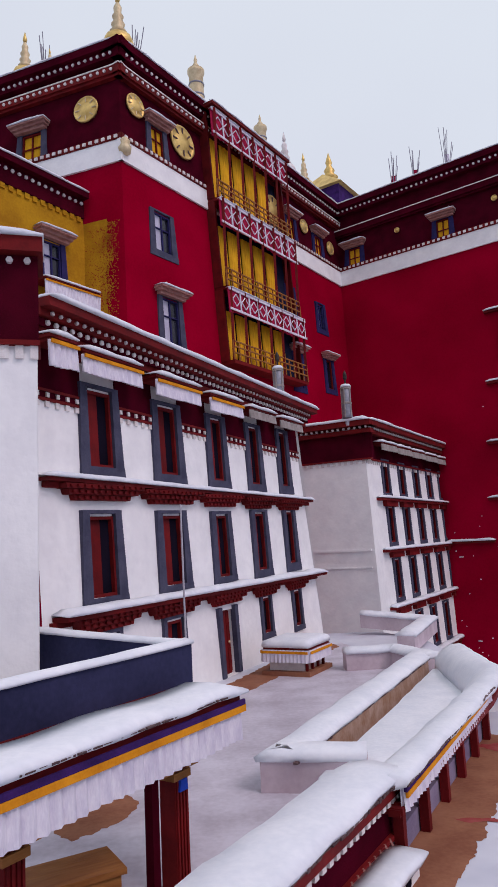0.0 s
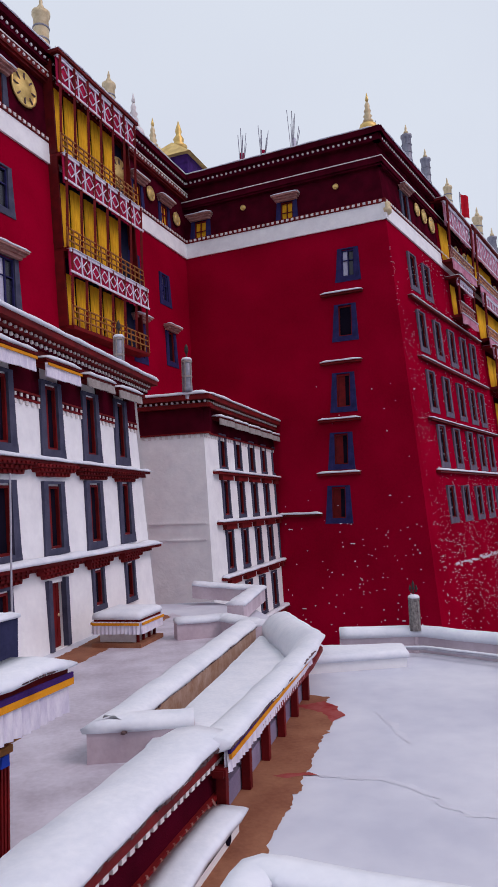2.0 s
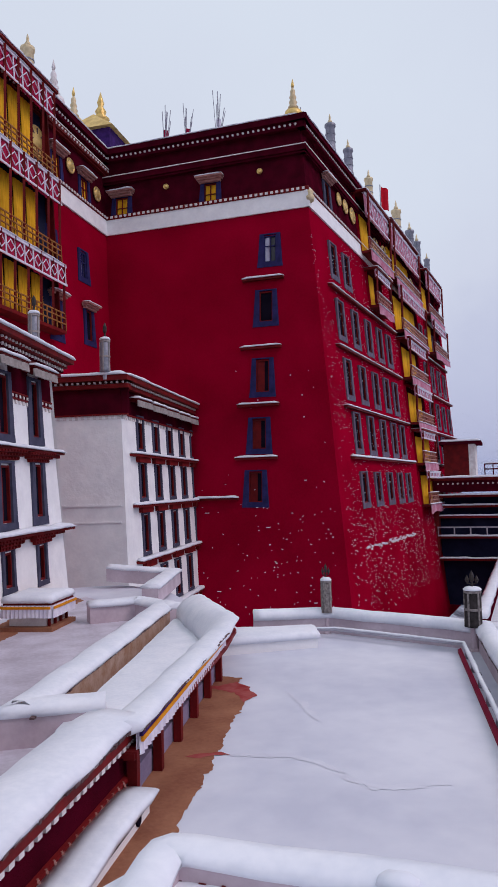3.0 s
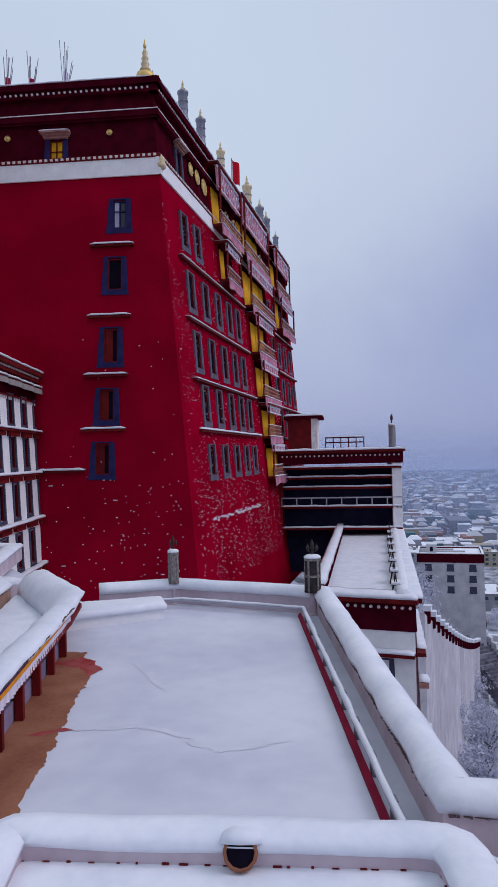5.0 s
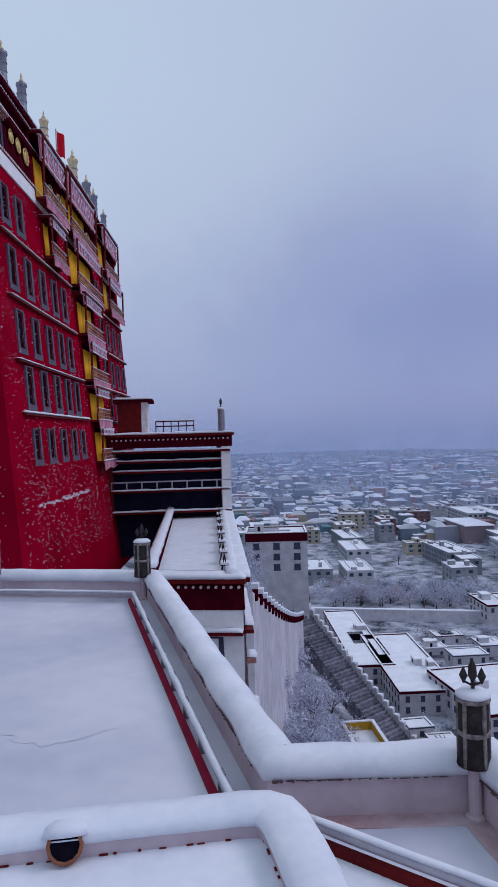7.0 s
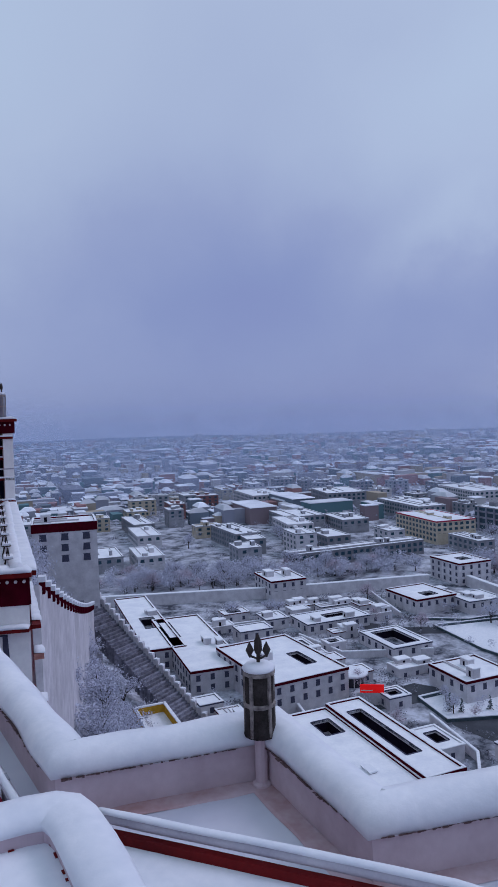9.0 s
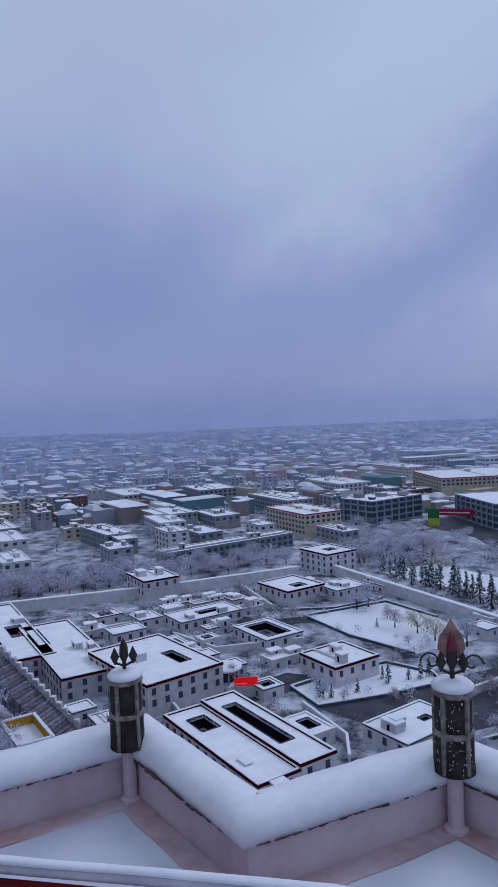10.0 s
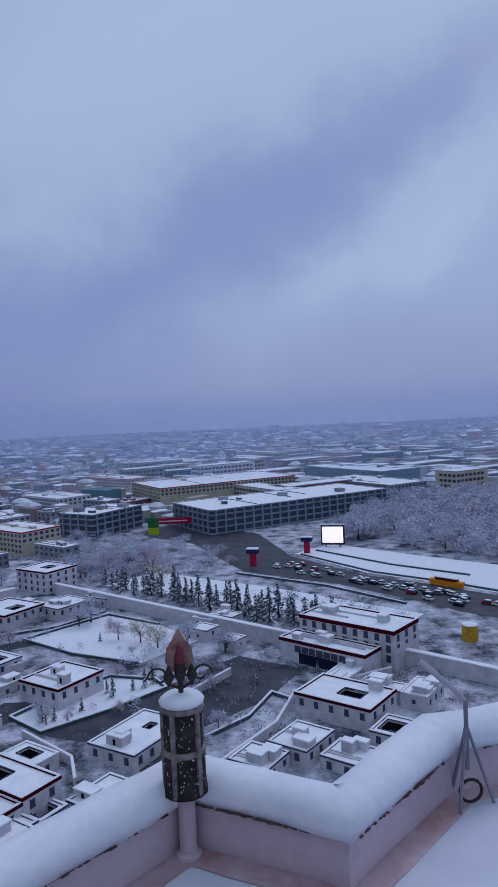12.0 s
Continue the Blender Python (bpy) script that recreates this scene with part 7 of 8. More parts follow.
for i in range(N):
    a, c = P0.lerp(P1, i / N), P0.lerp(P1, (i + 1) / N)
    b = B()
    v = [a - sd * 3.0, a + sd * 5, c + sd * 5, c - sd * 3.0]
    lo_ = [b.verts.new((p.x, p.y, a.z - 4)) for p in v]
    hi_ = [b.verts.new((p.x, p.y, c.z)) for p in v]
    b.faces.new(hi_)
    for k in range(4):
        b.faces.new((lo_[k], lo_[(k + 1) % 4], hi_[(k + 1) % 4], hi_[k]))
    part("step", b, STONE, ramp)
for i in range(22):
    a = P0.lerp(P1, i / 22) + sd * 5.4
    b = B()
    box(b, -0.45, 0.45, -0.75, 0.75, -3, 2.0)
    part("crenel", b, TOWNWHITE, ramp, at=Matrix.Translation(a))
    b = B()
    box(b, -0.55, 0.55, -0.62, 0.62, 2.0, 2.35)
    part("crenel_snow", b, SNOW, ramp, at=Matrix.Translation(a))
# white terrace wall below the walkway, with a dark crenelled edge
hw_ = thing("hill_wall", "white retaining wall stepping down the hill with dark merlons", "wall")
HA, HB = Vector((56.2, 54.1, -13.5)), Vector((145.0, 121.0, -45.0))


def hill_edge(q):
    """The sagging upper edge of the wall."""
    p = HA.lerp(HB, q)
    return Vector((p.x, p.y, p.z - 7.0 * q * (1 - q)))


nn = Vector((-0.6, 0.8, 0)) * 2
for i in range(12):
    p0, p1 = hill_edge(i / 12), hill_edge((i + 1) / 12)
    b = B()
    q = [p0, p1, Vector((p1.x, p1.y, -78)), Vector((p0.x, p0.y, -78))]
    f0, f1 = [b.verts.new(p) for p in q], [b.verts.new(p + nn) for p in q]
    b.faces.new(f0)
    b.faces.new(f1[::-1])
    for k in range(4):
        b.faces.new((f0[k], f1[k], f1[(k + 1) % 4], f0[(k + 1) % 4]))
    part("masonry", b, TOWNWHITE, hw_)
for i in range(22):
    at = Matrix.Translation(hill_edge((i + 0.5) / 22)) @ pose(0, 0, 0, 0, 0, 37)
    b = B()
    box(b, -0.4, 0.4, -0.3, 0.3, -0.7, 0.7)
    part("merlon", b, MAROON, hw_, at=at)
    b = B()
    box(b, -0.55, 0.55, -0.42, 0.42, 0.7, 1.3)
    part("merlon_snow", b, SNOW, hw_, at=at)

# yellow-walled small court
yb = thing("yellow_court", "small walled court with yellow-painted inner walls and snow", "house", Matrix.Translation((131.0, 92.0, GROUND + 5.0)) @ pose(0, 0, 0, 0, 0, -130.6) @ Matrix.Scale(0.93, 4))
for x0, x1, y0, y1 in ((-8, 8, -4.2, -3.6), (-8, 8, 3.6, 4.2), (-8, -7.4, -3.6, 3.6), (7.4, 8, -3.6, 3.6)):
    b = B()
    box(b, x0, x1, y0, y1, -9, 6.0)
    part("wall", b, YELLOWPAINT, yb)
    b = B()
    box(b, x0 - 0.1, x1 + 0.1, y0 - 0.1, y1 + 0.1, 6.0, 6.3)
    part("rim_snow", b, SNOW, yb)
b = B()
box(b, -7.4, 7.4, -3.6, 3.6, 3.6, 3.9)
part("roof_snow", b, SNOW, yb)

# red display board
sg = thing("red_board", "bright red illuminated display board on a low wall", "sign", Matrix.Translation((180.6, 56.6, -71.6)) @ pose(0, 0, 0, 0, 0, -70))
b = B()
box(b, -3.2, 3.2, -0.2, 0.2, 0, 2.2)
EMR = mat("lit_red_board", (0.8, 0.012, 0.01), None, 1.0, 0.5, 0.0)
EMR.node_tree.nodes["Principled BSDF"].inputs["Emission Color"].default_value = (1, 0.02, 0.01, 1)
EMR.node_tree.nodes["Principled BSDF"].inputs["Emission Strength"].default_value = 0.35
part("panel", b, EMR, sg)
b = B()
box(b, -3.0, 0.2, -0.26, -0.2, 0.5, 0.75)
part("lettering_bar", b, OFFWHITE, sg)
b = B()
box(b, -4.2, 4.2, -0.15, 0.25, -4.0, 0.0)
part("base", b, TOWNWHITE, sg)

rp = thing("round_pavilion", "round glazed pavilion with a flat snow-covered roof", "pavilion", Matrix.Translation((193.0, 66.5, GROUND)))
b = B()
lathe(b, ((3.6, 0), (3.6, 3.0)), 24)
part("glazing", b, GLASSY, rp)
for k in range(12):
    b = B()
    box(b, -0.12, 0.12, -0.12, 0.12, 0, 3.0)
    part("pillar", b, TOWNWHITE, rp, at=Matrix.Translation((3.65 * math.cos(k * math.pi / 6), 3.65 * math.sin(k * math.pi / 6), 0)))
b = B()
lathe(b, ((4.6, 3.0), (4.7, 3.2), (4.7, 3.5), (4.4, 3.7), (2.0, 3.8)), 28)
part("snow_roof", b, SNOW, rp, smooth=True)

# ---- larger blocks beyond the wall ----
for cx, cy, w, d, rot, h, wm, rows, lab in ((500.6, -77.9, 56, 148, -155, 16, GLASSBLUE, 4, "large dark glass shopping building with a snowy flat roof"), (633.5, -36.3, 70, 130, -158, 18, CREAM, 4, "long cream department building with snow roof"),
                                            (440, 95, 46, 27, -135, 14, CREAM, 4, "cream four-storey hotel block with snow"), (551, 198, 44, 32, -141, 16, CONCRETE, 4, "grey office block with snow"),
                                            (484.6, 49.5, 30, 48, -128, 16, GLASSBLUE, 4, "blue glass office block"), (381.6, 205, 43, 16, -130, 10, CONCRETE, 3, "grey apartment block with snow"), (456, 195, 37, 28, -135, 10, CONCRETE, 3, "grey apartment block with snow"),
                                            (456, 159, 35, 19, -137, 9, CONCRETE, 2, "grey apartment block with snow"), (394.7, 148, 27, 15, -134, 8, CONCRETE, 2, "grey apartment block with snow"), (564.6, 278, 55, 29, -135, 11, TOWNWHITE, 3, "pale apartment block with snow"),
                                            (400, 292, 44, 14, -132, 9, CONCRETE, 2, "grey apartment block with snow"), (366, 262, 38, 15, -135, 8, TOWNWHITE, 2, "pale apartment block with snow"), (299.5, 240.6, 30, 15, -134, 8, CONCRETE, 2, "grey apartment block with snow"),
                                            (309.8, 221, 30, 14, -135, 8, TOWNWHITE, 2, "pale apartment block with snow"), (370, 190, 36, 11, -137, 9, CONCRETE, 2, "grey apartment block with snow"), (423, 184, 38, 17, -140, 10, TOWNWHITE, 3, "pale apartment block with snow"),
                                            (360, 120, 80, 12, -40, 8, CONCRETE, 2, "long low arcade building with snow"), (520, 130, 60, 22, -135, 12, CONCRETE, 3, "grey office block with snow"), (610, 100, 60, 30, -140, 14, TOWNWHITE, 3, "pale office block with snow"),
                                            (700, -190, 120, 50, -155, 16, TEAL, 4, "long teal-clad office building with snow roof"), (590, -170, 90, 40, -155, 14, CONCRETE, 3, "long grey office building with snow"), (760, 60, 80, 30, -140, 14, CREAM, 3, "cream office block with snow")):
    tb = block("town_block", lab, "building", cx, cy, w, d, rot, h, wall_mat=wm, rim_mat=(CONCRETE if wm is GLASSBLUE else wm) if wm is not CREAM else CLOTHRED, rows=0 if wm is GLASSBLUE else rows, win=(1.9, 1.6, 3.6), win_mat=GLASSBLUE, group="town blocks", rim=0.7)
    if wm is GLASSBLUE:
        q = pose(0, 0, 0, 0, 0, -rot) @ Vector((-cx, -cy, 0))
        sy, sx = (-1 if q.y < 0 else 1), (-1 if q.x < 0 else 1)
        for z in (0.3, 4.2, 8.4, 12.2):
            b = B()
            box(b, -w / 2 - 0.3, w / 2 + 0.3, sy * (d / 2 + 0.15) - 0.3, sy * (d / 2 + 0.15) + 0.3, z, z + 1.1)
            box(b, sx * (w / 2 + 0.15) - 0.3, sx * (w / 2 + 0.15) + 0.3, -d / 2, d / 2, z, z + 1.1)
            part("floor_band", b, DARKBAND, tb)
        for i in range(int(w / 7)):
            b = B()
            box(b, -0.6, 0.6, -0.5, 0.5, 0, h - 0.8)
            part("pillar", b, DARKBAND, tb, at=Matrix.Translation((-w / 2 + 3.5 + i * 7, sy * (d / 2 + 0.3), 0)))
        for i in range(int(d / 7)):
            b = B()
            box(b, -0.5, 0.5, -0.6, 0.6, 0, h - 0.8)
            part("pillar", b, DARKBAND, tb, at=Matrix.Translation((sx * (w / 2 + 0.3), -d / 2 + 3.5 + i * 7, 0)))
        for i in range(3):
            b = B()
            box(b, -3, 3, -2.5, 2.5, h - 0.4, h + 2.2)
            part("roof_plant", b, CONCRETE, tb, at=Matrix.Translation((w * (i - 1) * 0.25, d * (i - 1) * 0.28, 0)))
# smaller blocks between them
rng = random.Random(41)
n = 0
for k in range(900):
    x, y = rng.uniform(330, 720), rng.uniform(-10, 360)
    if n > 46 or taken(x, y, 14) or x * 0.81 + y * 0.59 < 345 or (y < 60 and x < 470):
        continue
    n += 1
    block("town_block", "small town block with window rows under snow", "building", x, y, rng.uniform(16, 30), rng.uniform(10, 15), -135 + rng.choice((0, 0, 90)), rng.choice((7, 8, 10, 13)), wall_mat=rng.choice((CONCRETE, CONCRETE, TOWNWHITE, CREAM, DULLRED)), rim_mat=CONCRETE, win=(1.9, 1.5, 4.2), win_mat=GLASSBLUE, group="town blocks", rim=0.5)

for k in range(900):
    x, y = rng.uniform(570, 1050), rng.uniform(-400, 60)
    if n > 84 or taken(x, y, 26):
        continue
    n += 1
    block("town_block", "long town block with window rows under snow", "building", x, y, rng.uniform(30, 75), rng.uniform(14, 28), -155 + rng.choice((0, 90, 90)), rng.choice((10, 12, 15, 18)), wall_mat=rng.choice((CONCRETE, CONCRETE, TOWNWHITE, CREAM, DULLRED, TEAL)), rim_mat=CONCRETE, win=(2.6, 1.6, 5.5), win_mat=GLASSBLUE, group="town blocks", rim=0.6, rows=2, huts=False)

# ---- far town: many small roofs ----
rng = random.Random(77)
b, b2 = B(), B()
ux, uy = math.cos(radians(-133)), math.sin(radians(-133))
for k in range(9500):
    r = 520 + 2150 * rng.random() ** 1.3
    a = radians(rng.uniform(-42, 66))
    x, y = r * math.cos(a), r * math.sin(a)
    if taken(x, y, 12) or (300 < x < 560 and -330 < y < -60) or (r < 640 and y < -20) or noise.noise(Vector((x * 0.008, y * 0.008, 2))) < -0.25:
        continue
    w, d, h = rng.uniform(8, 24), rng.uniform(6, 11), rng.choice((3.5, 4, 5, 6, 8, 10)) * (1 + r / 6000)
    if rng.random() < 0.06:
        w, d, h = w * 2.2, d * 2.0, h * 1.4
    if rng.random() < 0.4:
        w, d = d, w
    c = []
    for sx, sy in ((-1, -1), (1, -1), (1, 1), (-1, 1)):
        px, py = sx * w / 2, sy * d / 2
        c.append((x + px * ux - py * uy, y + px * uy + py * ux))
    lo_, hi_ = [b.verts.new((*p, GROUND - 1)) for p in c], [b.verts.new((*p, GROUND + h)) for p in c]
    for j in range(4):
        b.faces.new((lo_[j], lo_[(j + 1) % 4], hi_[(j + 1) % 4], hi_[j]))
    b.faces.new(hi_)
    if rng.random() < 0.68:
        e = [(x + (p[0] - x) * 1.04, y + (p[1] - y) * 1.04) for p in c]
        lo_ = [b2.verts.new((*p, GROUND + h + 0.1)) for p in e]
        g_ = rng.choice((0.6, 0.6, 3.0))
        hi_ = [b2.verts.new((x + (p[0] - x) * (0.98 if g_ < 1 else 0.45), y + (p[1] - y) * (0.98 if g_ < 1 else 0.45), GROUND + h + g_)) for p in e]
        for j in range(4):
            b2.faces.new((lo_[j], lo_[(j + 1) % 4], hi_[(j + 1) % 4], hi_[j]))
        b2.faces.new(hi_)
tagged(obj("far_town", b, FARWALL), "countless low grey and pale town houses", "houses", kind="stuff")
tagged(obj("far_roofs", b2, FARROOF), "snow on countless town roofs", "roofs", kind="stuff")

# ---- roads, square and garden ground ----


def sheet(name, pts, z, material, label, cat):
    b = B()
    b.faces.new([b.verts.new((x, y, GROUND + z)) for x, y in pts])
    return tagged(obj(name, b, material), label, cat, kind="structure")


sheet("road", ((470, 30), (420, -10), (338, -32), (302, -70), (267, -94), (248, -105), (150, -195), (175, -215), (262, -130), (292, -107), (316, -85), (367, -60), (440, -52), (500, 0)), 0.05, ASPHALT, "wide wet dark avenue cleared of snow", "road")
sheet("promenade", ((372, -63), (318, -88), (294, -110), (264, -133), (180, -215), (230, -225), (300, -165), (345, -125), (392, -88)), 0.1, SNOW, "snow-covered promenade between avenue and park", "pavement")
sheet("road_lane", ((196, 12), (222, -18), (206, -36), (186, -22), (170, 0), (150, -8), (146, 6), (168, 18), (176, 34), (188, 44), (170, 62), (178, 66), (200, 50)), 0.05, ASPHALT, "wet lane between the walled houses", "road")
sheet("road_inner", ((258, 100), (250, 70), (262, 40), (256, 36), (242, 68), (248, 104)), 0.06, ASPHALT, "wet lane between the walled houses", "road")
sheet("lawn", ((189, 46), (200, 37), (213, 22), (207, 8), (200, 5), (188, 20), (178, 36)), 0.12, SNOW, "snow-covered lawn in a kerbed bed", "lawn")
sheet("garden", ((256, 56), (280, 28), (262, 8), (240, -6), (222, 14), (236, 36)), 0.1, SNOW, "snow-covered garden beds", "garden")
sheet("square", ((330, 35), (350, 10), (300, -45), (250, -90), (238, -78), (270, -40)), 0.1, SNOW, "snow-covered square along the avenue", "square")
for pts in (((189, 46), (200, 37), (213, 22), (207, 8), (200, 5), (188, 20), (178, 36), (189, 46)), ((256, 56), (280, 28), (262, 8)), ((222, 14), (236, 36), (256, 56)), ((262, 66), (268, 46), (285, 30)), ((165, -2), (176, -16), (190, -24), (178, -34)), ((368, -66), (318, -91), (294, -113), (262, -137)), ((376, -76), (330, -104), (300, -130)), ((335, -28), (300, -64), (264, -88))):
    t = thing("garden_kerb", "dark clipped hedge kerb with snow", "hedge")
    b = B()
    sweep(b, [(x, y, GROUND) for x, y in pts], ((-0.5, 0), (-0.5, 0.8), (0.5, 0.8), (0.5, 0)), 3)
    part("hedge", b, PINE, t)
    b = B()
    sweep(b, [(x, y, GROUND + 0.8) for x, y in pts], ((-0.3, 0), (-0.3, 0.2), (0.3, 0.2), (0.3, 0)), 3)
    part("snow", b, SNOW, t)


# ---- trees ----
def broadleaf(seed, h, material, label):
    rng = random.Random(seed)
    t = thing("tree", label, "tree", group="frosted trees")
    b = B()
    lathe(b, ((h * 0.035, 0), (h * 0.025, h * 0.15), (h * 0.02, h * 0.4)), 7)
    tips = []
    for k in range(14):
        a, e = rng.uniform(0, 6.28), rng.uniform(0.25, 1.35)
        L = h * rng.uniform(0.28, 0.45)
        p0 = Vector((0, 0, h * rng.uniform(0.2, 0.4)))
        p1 = p0 + Vector((math.cos(a) * math.cos(e), math.sin(a) * math.cos(e), math.sin(e))) * L
        bar(b, p0, p1, h * 0.008, 4)
        tips.append(p1)
    part("trunk", b, BARK, t)
    b = B()
    for k in range(1300):
        tip = rng.choice(tips)
        c = tip + Vector((rng.gauss(0, 1), rng.gauss(0, 1), rng.gauss(0, 0.75))) * h * 0.1
        s = h * rng.uniform(0.01, 0.03)
        v = [b.verts.new(c + Vector((rng.uniform(-1, 1), rng.uniform(-1, 1), rng.uniform(-1, 1))) * s) for _ in range(4)]
        for f_ in ((0, 1, 2), (0, 3, 1), (1, 3, 2), (2, 3, 0)):
            b.faces.new([v[i] for i in f_])
    part("crown", b, material, t)
    return t


def conifer(seed, h):
    rng = random.Random(seed)
    t = thing("conifer", "dark narrow conifer dusted with snow", "tree", group="conifers")
    b = B()
    lathe(b, ((h * 0.03, 0), (h * 0.005, h * 0.95)), 6)
    part("trunk", b, BARK, t)
    b, b2 = B(), B()
    for k in range(150):
        z = h * (0.08 + 0.9 * rng.random() ** 0.8)
        r = (h - z) * 0.24 * rng.uniform(0.5, 1.15)
        a = rng.uniform(0, 6.28)
        c = Vector((math.cos(a) * r, math.sin(a) * r, z - r * 0.3))
        s = h * 0.05
        bb = b2 if rng.random() < 0.3 else b
        v = [bb.verts.new(c + Vector((rng.uniform(-1, 1), rng.uniform(-1, 1), rng.uniform(-0.6, 0.6))) * s) for _ in range(3)] + [bb.verts.new(Vector((0, 0, z + h * 0.03)))]
        for f_ in ((0, 1, 2), (0, 3, 1), (1, 3, 2), (2, 3, 0)):
            bb.faces.new([v[i] for i in f_])
    part("needles", b, PINE, t)
    part("snow", b2, SNOW, t)
    return t


KINDS = [broadleaf(1, 12, FROST, "bare tree white with hoar frost"), broadleaf(2, 13, FROST, "bare spreading tree white with hoar frost"), broadleaf(3, 11, FROSTPINK, "bare pinkish tree with hoar frost"), broadleaf(4, 10, WILLOW, "yellowish willow dusted with snow")]
CON = [conifer(5, 8), conifer(6, 7)]
first = set()


def plant(proto, x, y, s, rng):
    m = Matrix.Translation((x, y, hill(x, y) - 0.1)) @ pose(0, 0, 0, 0, 0, rng.uniform(0, 360))
    if proto not in first:
        first.add(proto)
        proto.matrix_basis = m
        return
    o = copy_thing(proto, m)
    o.scale = (s, s, s * rng.uniform(0.9, 1.1))


rng = random.Random(31)


def inside(p, poly):
    x, y = p
    c = False
    for i in range(len(poly)):
        (x0, y0), (x1, y1) = poly[i - 1], poly[i]
        if (y0 > y) != (y1 > y) and x < (x1 - x0) * (y - y0) / (y1 - y0) + x0:
            c = not c
    return c


park = ((400, -88), (330, -150), (290, -210), (420, -330), (560, -260), (540, -150))
n = 0
while n < 34:
    x, y = rng.uniform(290, 560), rng.uniform(-330, -85)
    if inside((x, y), park):
        plant(rng.choice(KINDS[:3]), x, y, rng.uniform(1.0, 1.6), rng)
        n += 1
for i in range(48):
    q = rng.random()
    x, y = 244 + 84 * q + rng.uniform(2, 30), 196 - 118 * q + rng.uniform(-2, 22)
    if not taken(x, y, 1):
        plant(rng.choice(KINDS[:3]), x, y, rng.uniform(0.6, 1.0), rng)
for i in range(90):
    x, y = rng.uniform(90, 150), rng.uniform(70, 130)
    if 12 < (x - 19.6) * 0.698 - (y - 41.0) * 0.716 < 50 and not (140 < x and y > 84):
        plant(rng.choice(KINDS[:2]), x, y, rng.uniform(0.45, 0.85), rng)
for i in range(46):
    q = i / 46
    plant(CON[i % 2], 318 - 95 * q + rng.uniform(6, 16), 40 - 92 * q + rng.uniform(-10, -2), rng.uniform(1.15, 1.75), rng)
for i in range(150):
    x, y = rng.uniform(175, 285), rng.uniform(-10, 60)
    if inside((x, y), ((186, 44), (213, 22), (205, 8), (180, 34))) and not taken(x, y, 1.5):
        plant(CON[i % 2], x, y, rng.uniform(0.5, 0.8), rng)
for x, y, k, s in ((268, 38, 0, 0.8), (272, 34, 1, 1.0), (248, 22, 2, 0.7), (243, 14, 3, 0.8), (236, 8, 3, 0.9), (232, -2, 0, 0.9), (252, 60, 2, 0.6), (284, 90, 2, 0.7), (255, 78, 2, 0.6), (226, -14, 0, 0.9), (330, 8, 3, 1.1), (345, 12, 2, 1.3), (238, 130, 0, 0.7), (246, 118, 1, 0.6), (192, 64, 2, 0.5), (180, 2, 1, 0.6), (172, -8, 0, 0.5), (160, -4, 0, 0.5), (196, -8, 2, 0.5), (178, -52, 2, 0.7), (182, -46, 1, 0.6)):
    plant(KINDS[k], x, y, s, rng)
for i in range(130):
    x, y = rng.uniform(128, 300), rng.uniform(-70, 170)
    if taken(x, y, 2.0) or x * 0.62 + y * 0.78 > 260 or (x - 19.6) * 0.698 - (y - 41.0) * 0.716 < 50 or y < 0.95 * x - 262 or noise.noise(Vector((x * 0.05, y * 0.05, 8))) < -0.05:
        continue
    plant(rng.choice((KINDS[0], KINDS[1], KINDS[2], CON[0], CON[1])), x, y, rng.uniform(0.28, 0.55), rng)
for i in range(26):
    plant(KINDS[i % 3], 335 + rng.uniform(-6, 14) + i * 1.2, 62 - i * 1.9 + rng.uniform(-6, 6), rng.uniform(0.7, 1.1), rng)
for i in range(24):
    x, y = rng.uniform(345, 680), rng.uniform(-30, 320)
    if not (430 < x < 560 and y < 20) and not taken(x, y, 2):
        plant(rng.choice(KINDS[:3]), x, y, rng.uniform(0.6, 1.0), rng)
b = B()
for k in range(16000):
    r = 520 + 2150 * rng.random() ** 1.4
    a = radians(rng.uniform(-42, 66))
    c = Vector((r * math.cos(a), r * math.sin(a), GROUND + rng.uniform(1, 6)))
    if r < 640 and c.y < -30:
        continue
    s = rng.uniform(1.2, 3.0) * (1 + r / 2500)
    v = [b.verts.new(c + Vector((rng.uniform(-1, 1), rng.uniform(-1, 1), rng.uniform(-0.8, 0.8))) * s) for _ in range(4)]
    for f_ in ((0, 1, 2), (0, 3, 1), (1, 3, 2), (2, 3, 0)):
        b.faces.new([v[i] for i in f_])


def crown_mass(x, y, r, zc, count):
    """A dense frosted crown out of many small twig clumps, with an uneven outline."""
    for j in range(count):
        q = Vector((rng.gauss(0, 1), rng.gauss(0, 1), rng.gauss(0, 1))).normalized() * r * rng.random() ** 0.4
        c = Vector((x + q.x, y + q.y, hill(x, y) + zc + q.z * 0.75))
        s = r * rng.uniform(0.07, 0.17)
        v = [b.verts.new(c + Vector((rng.uniform(-1, 1), rng.uniform(-1, 1), rng.uniform(-0.8, 0.8))) * s) for _ in range(4)]
        for f_ in ((0, 1, 2), (0, 3, 1), (1, 3, 2), (2, 3, 0)):
            b.faces.new([v[i] for i in f_])


for k in range(620):
    x, y = rng.uniform(290, 620), rng.uniform(-340, -85)
    if inside((x, y), park):
        crown_mass(x, y, rng.uniform(4.0, 7.5), rng.uniform(4.5, 9.0), 260)
for k in range(190):
    q = rng.random()
    x, y = 244 + 84 * q + rng.uniform(4, 34), 196 - 118 * q + rng.uniform(0, 26)
    if not taken(x, y, 1):
        crown_mass(x, y, rng.uniform(2.2, 4.2), rng.uniform(2.5, 5.0), 150)
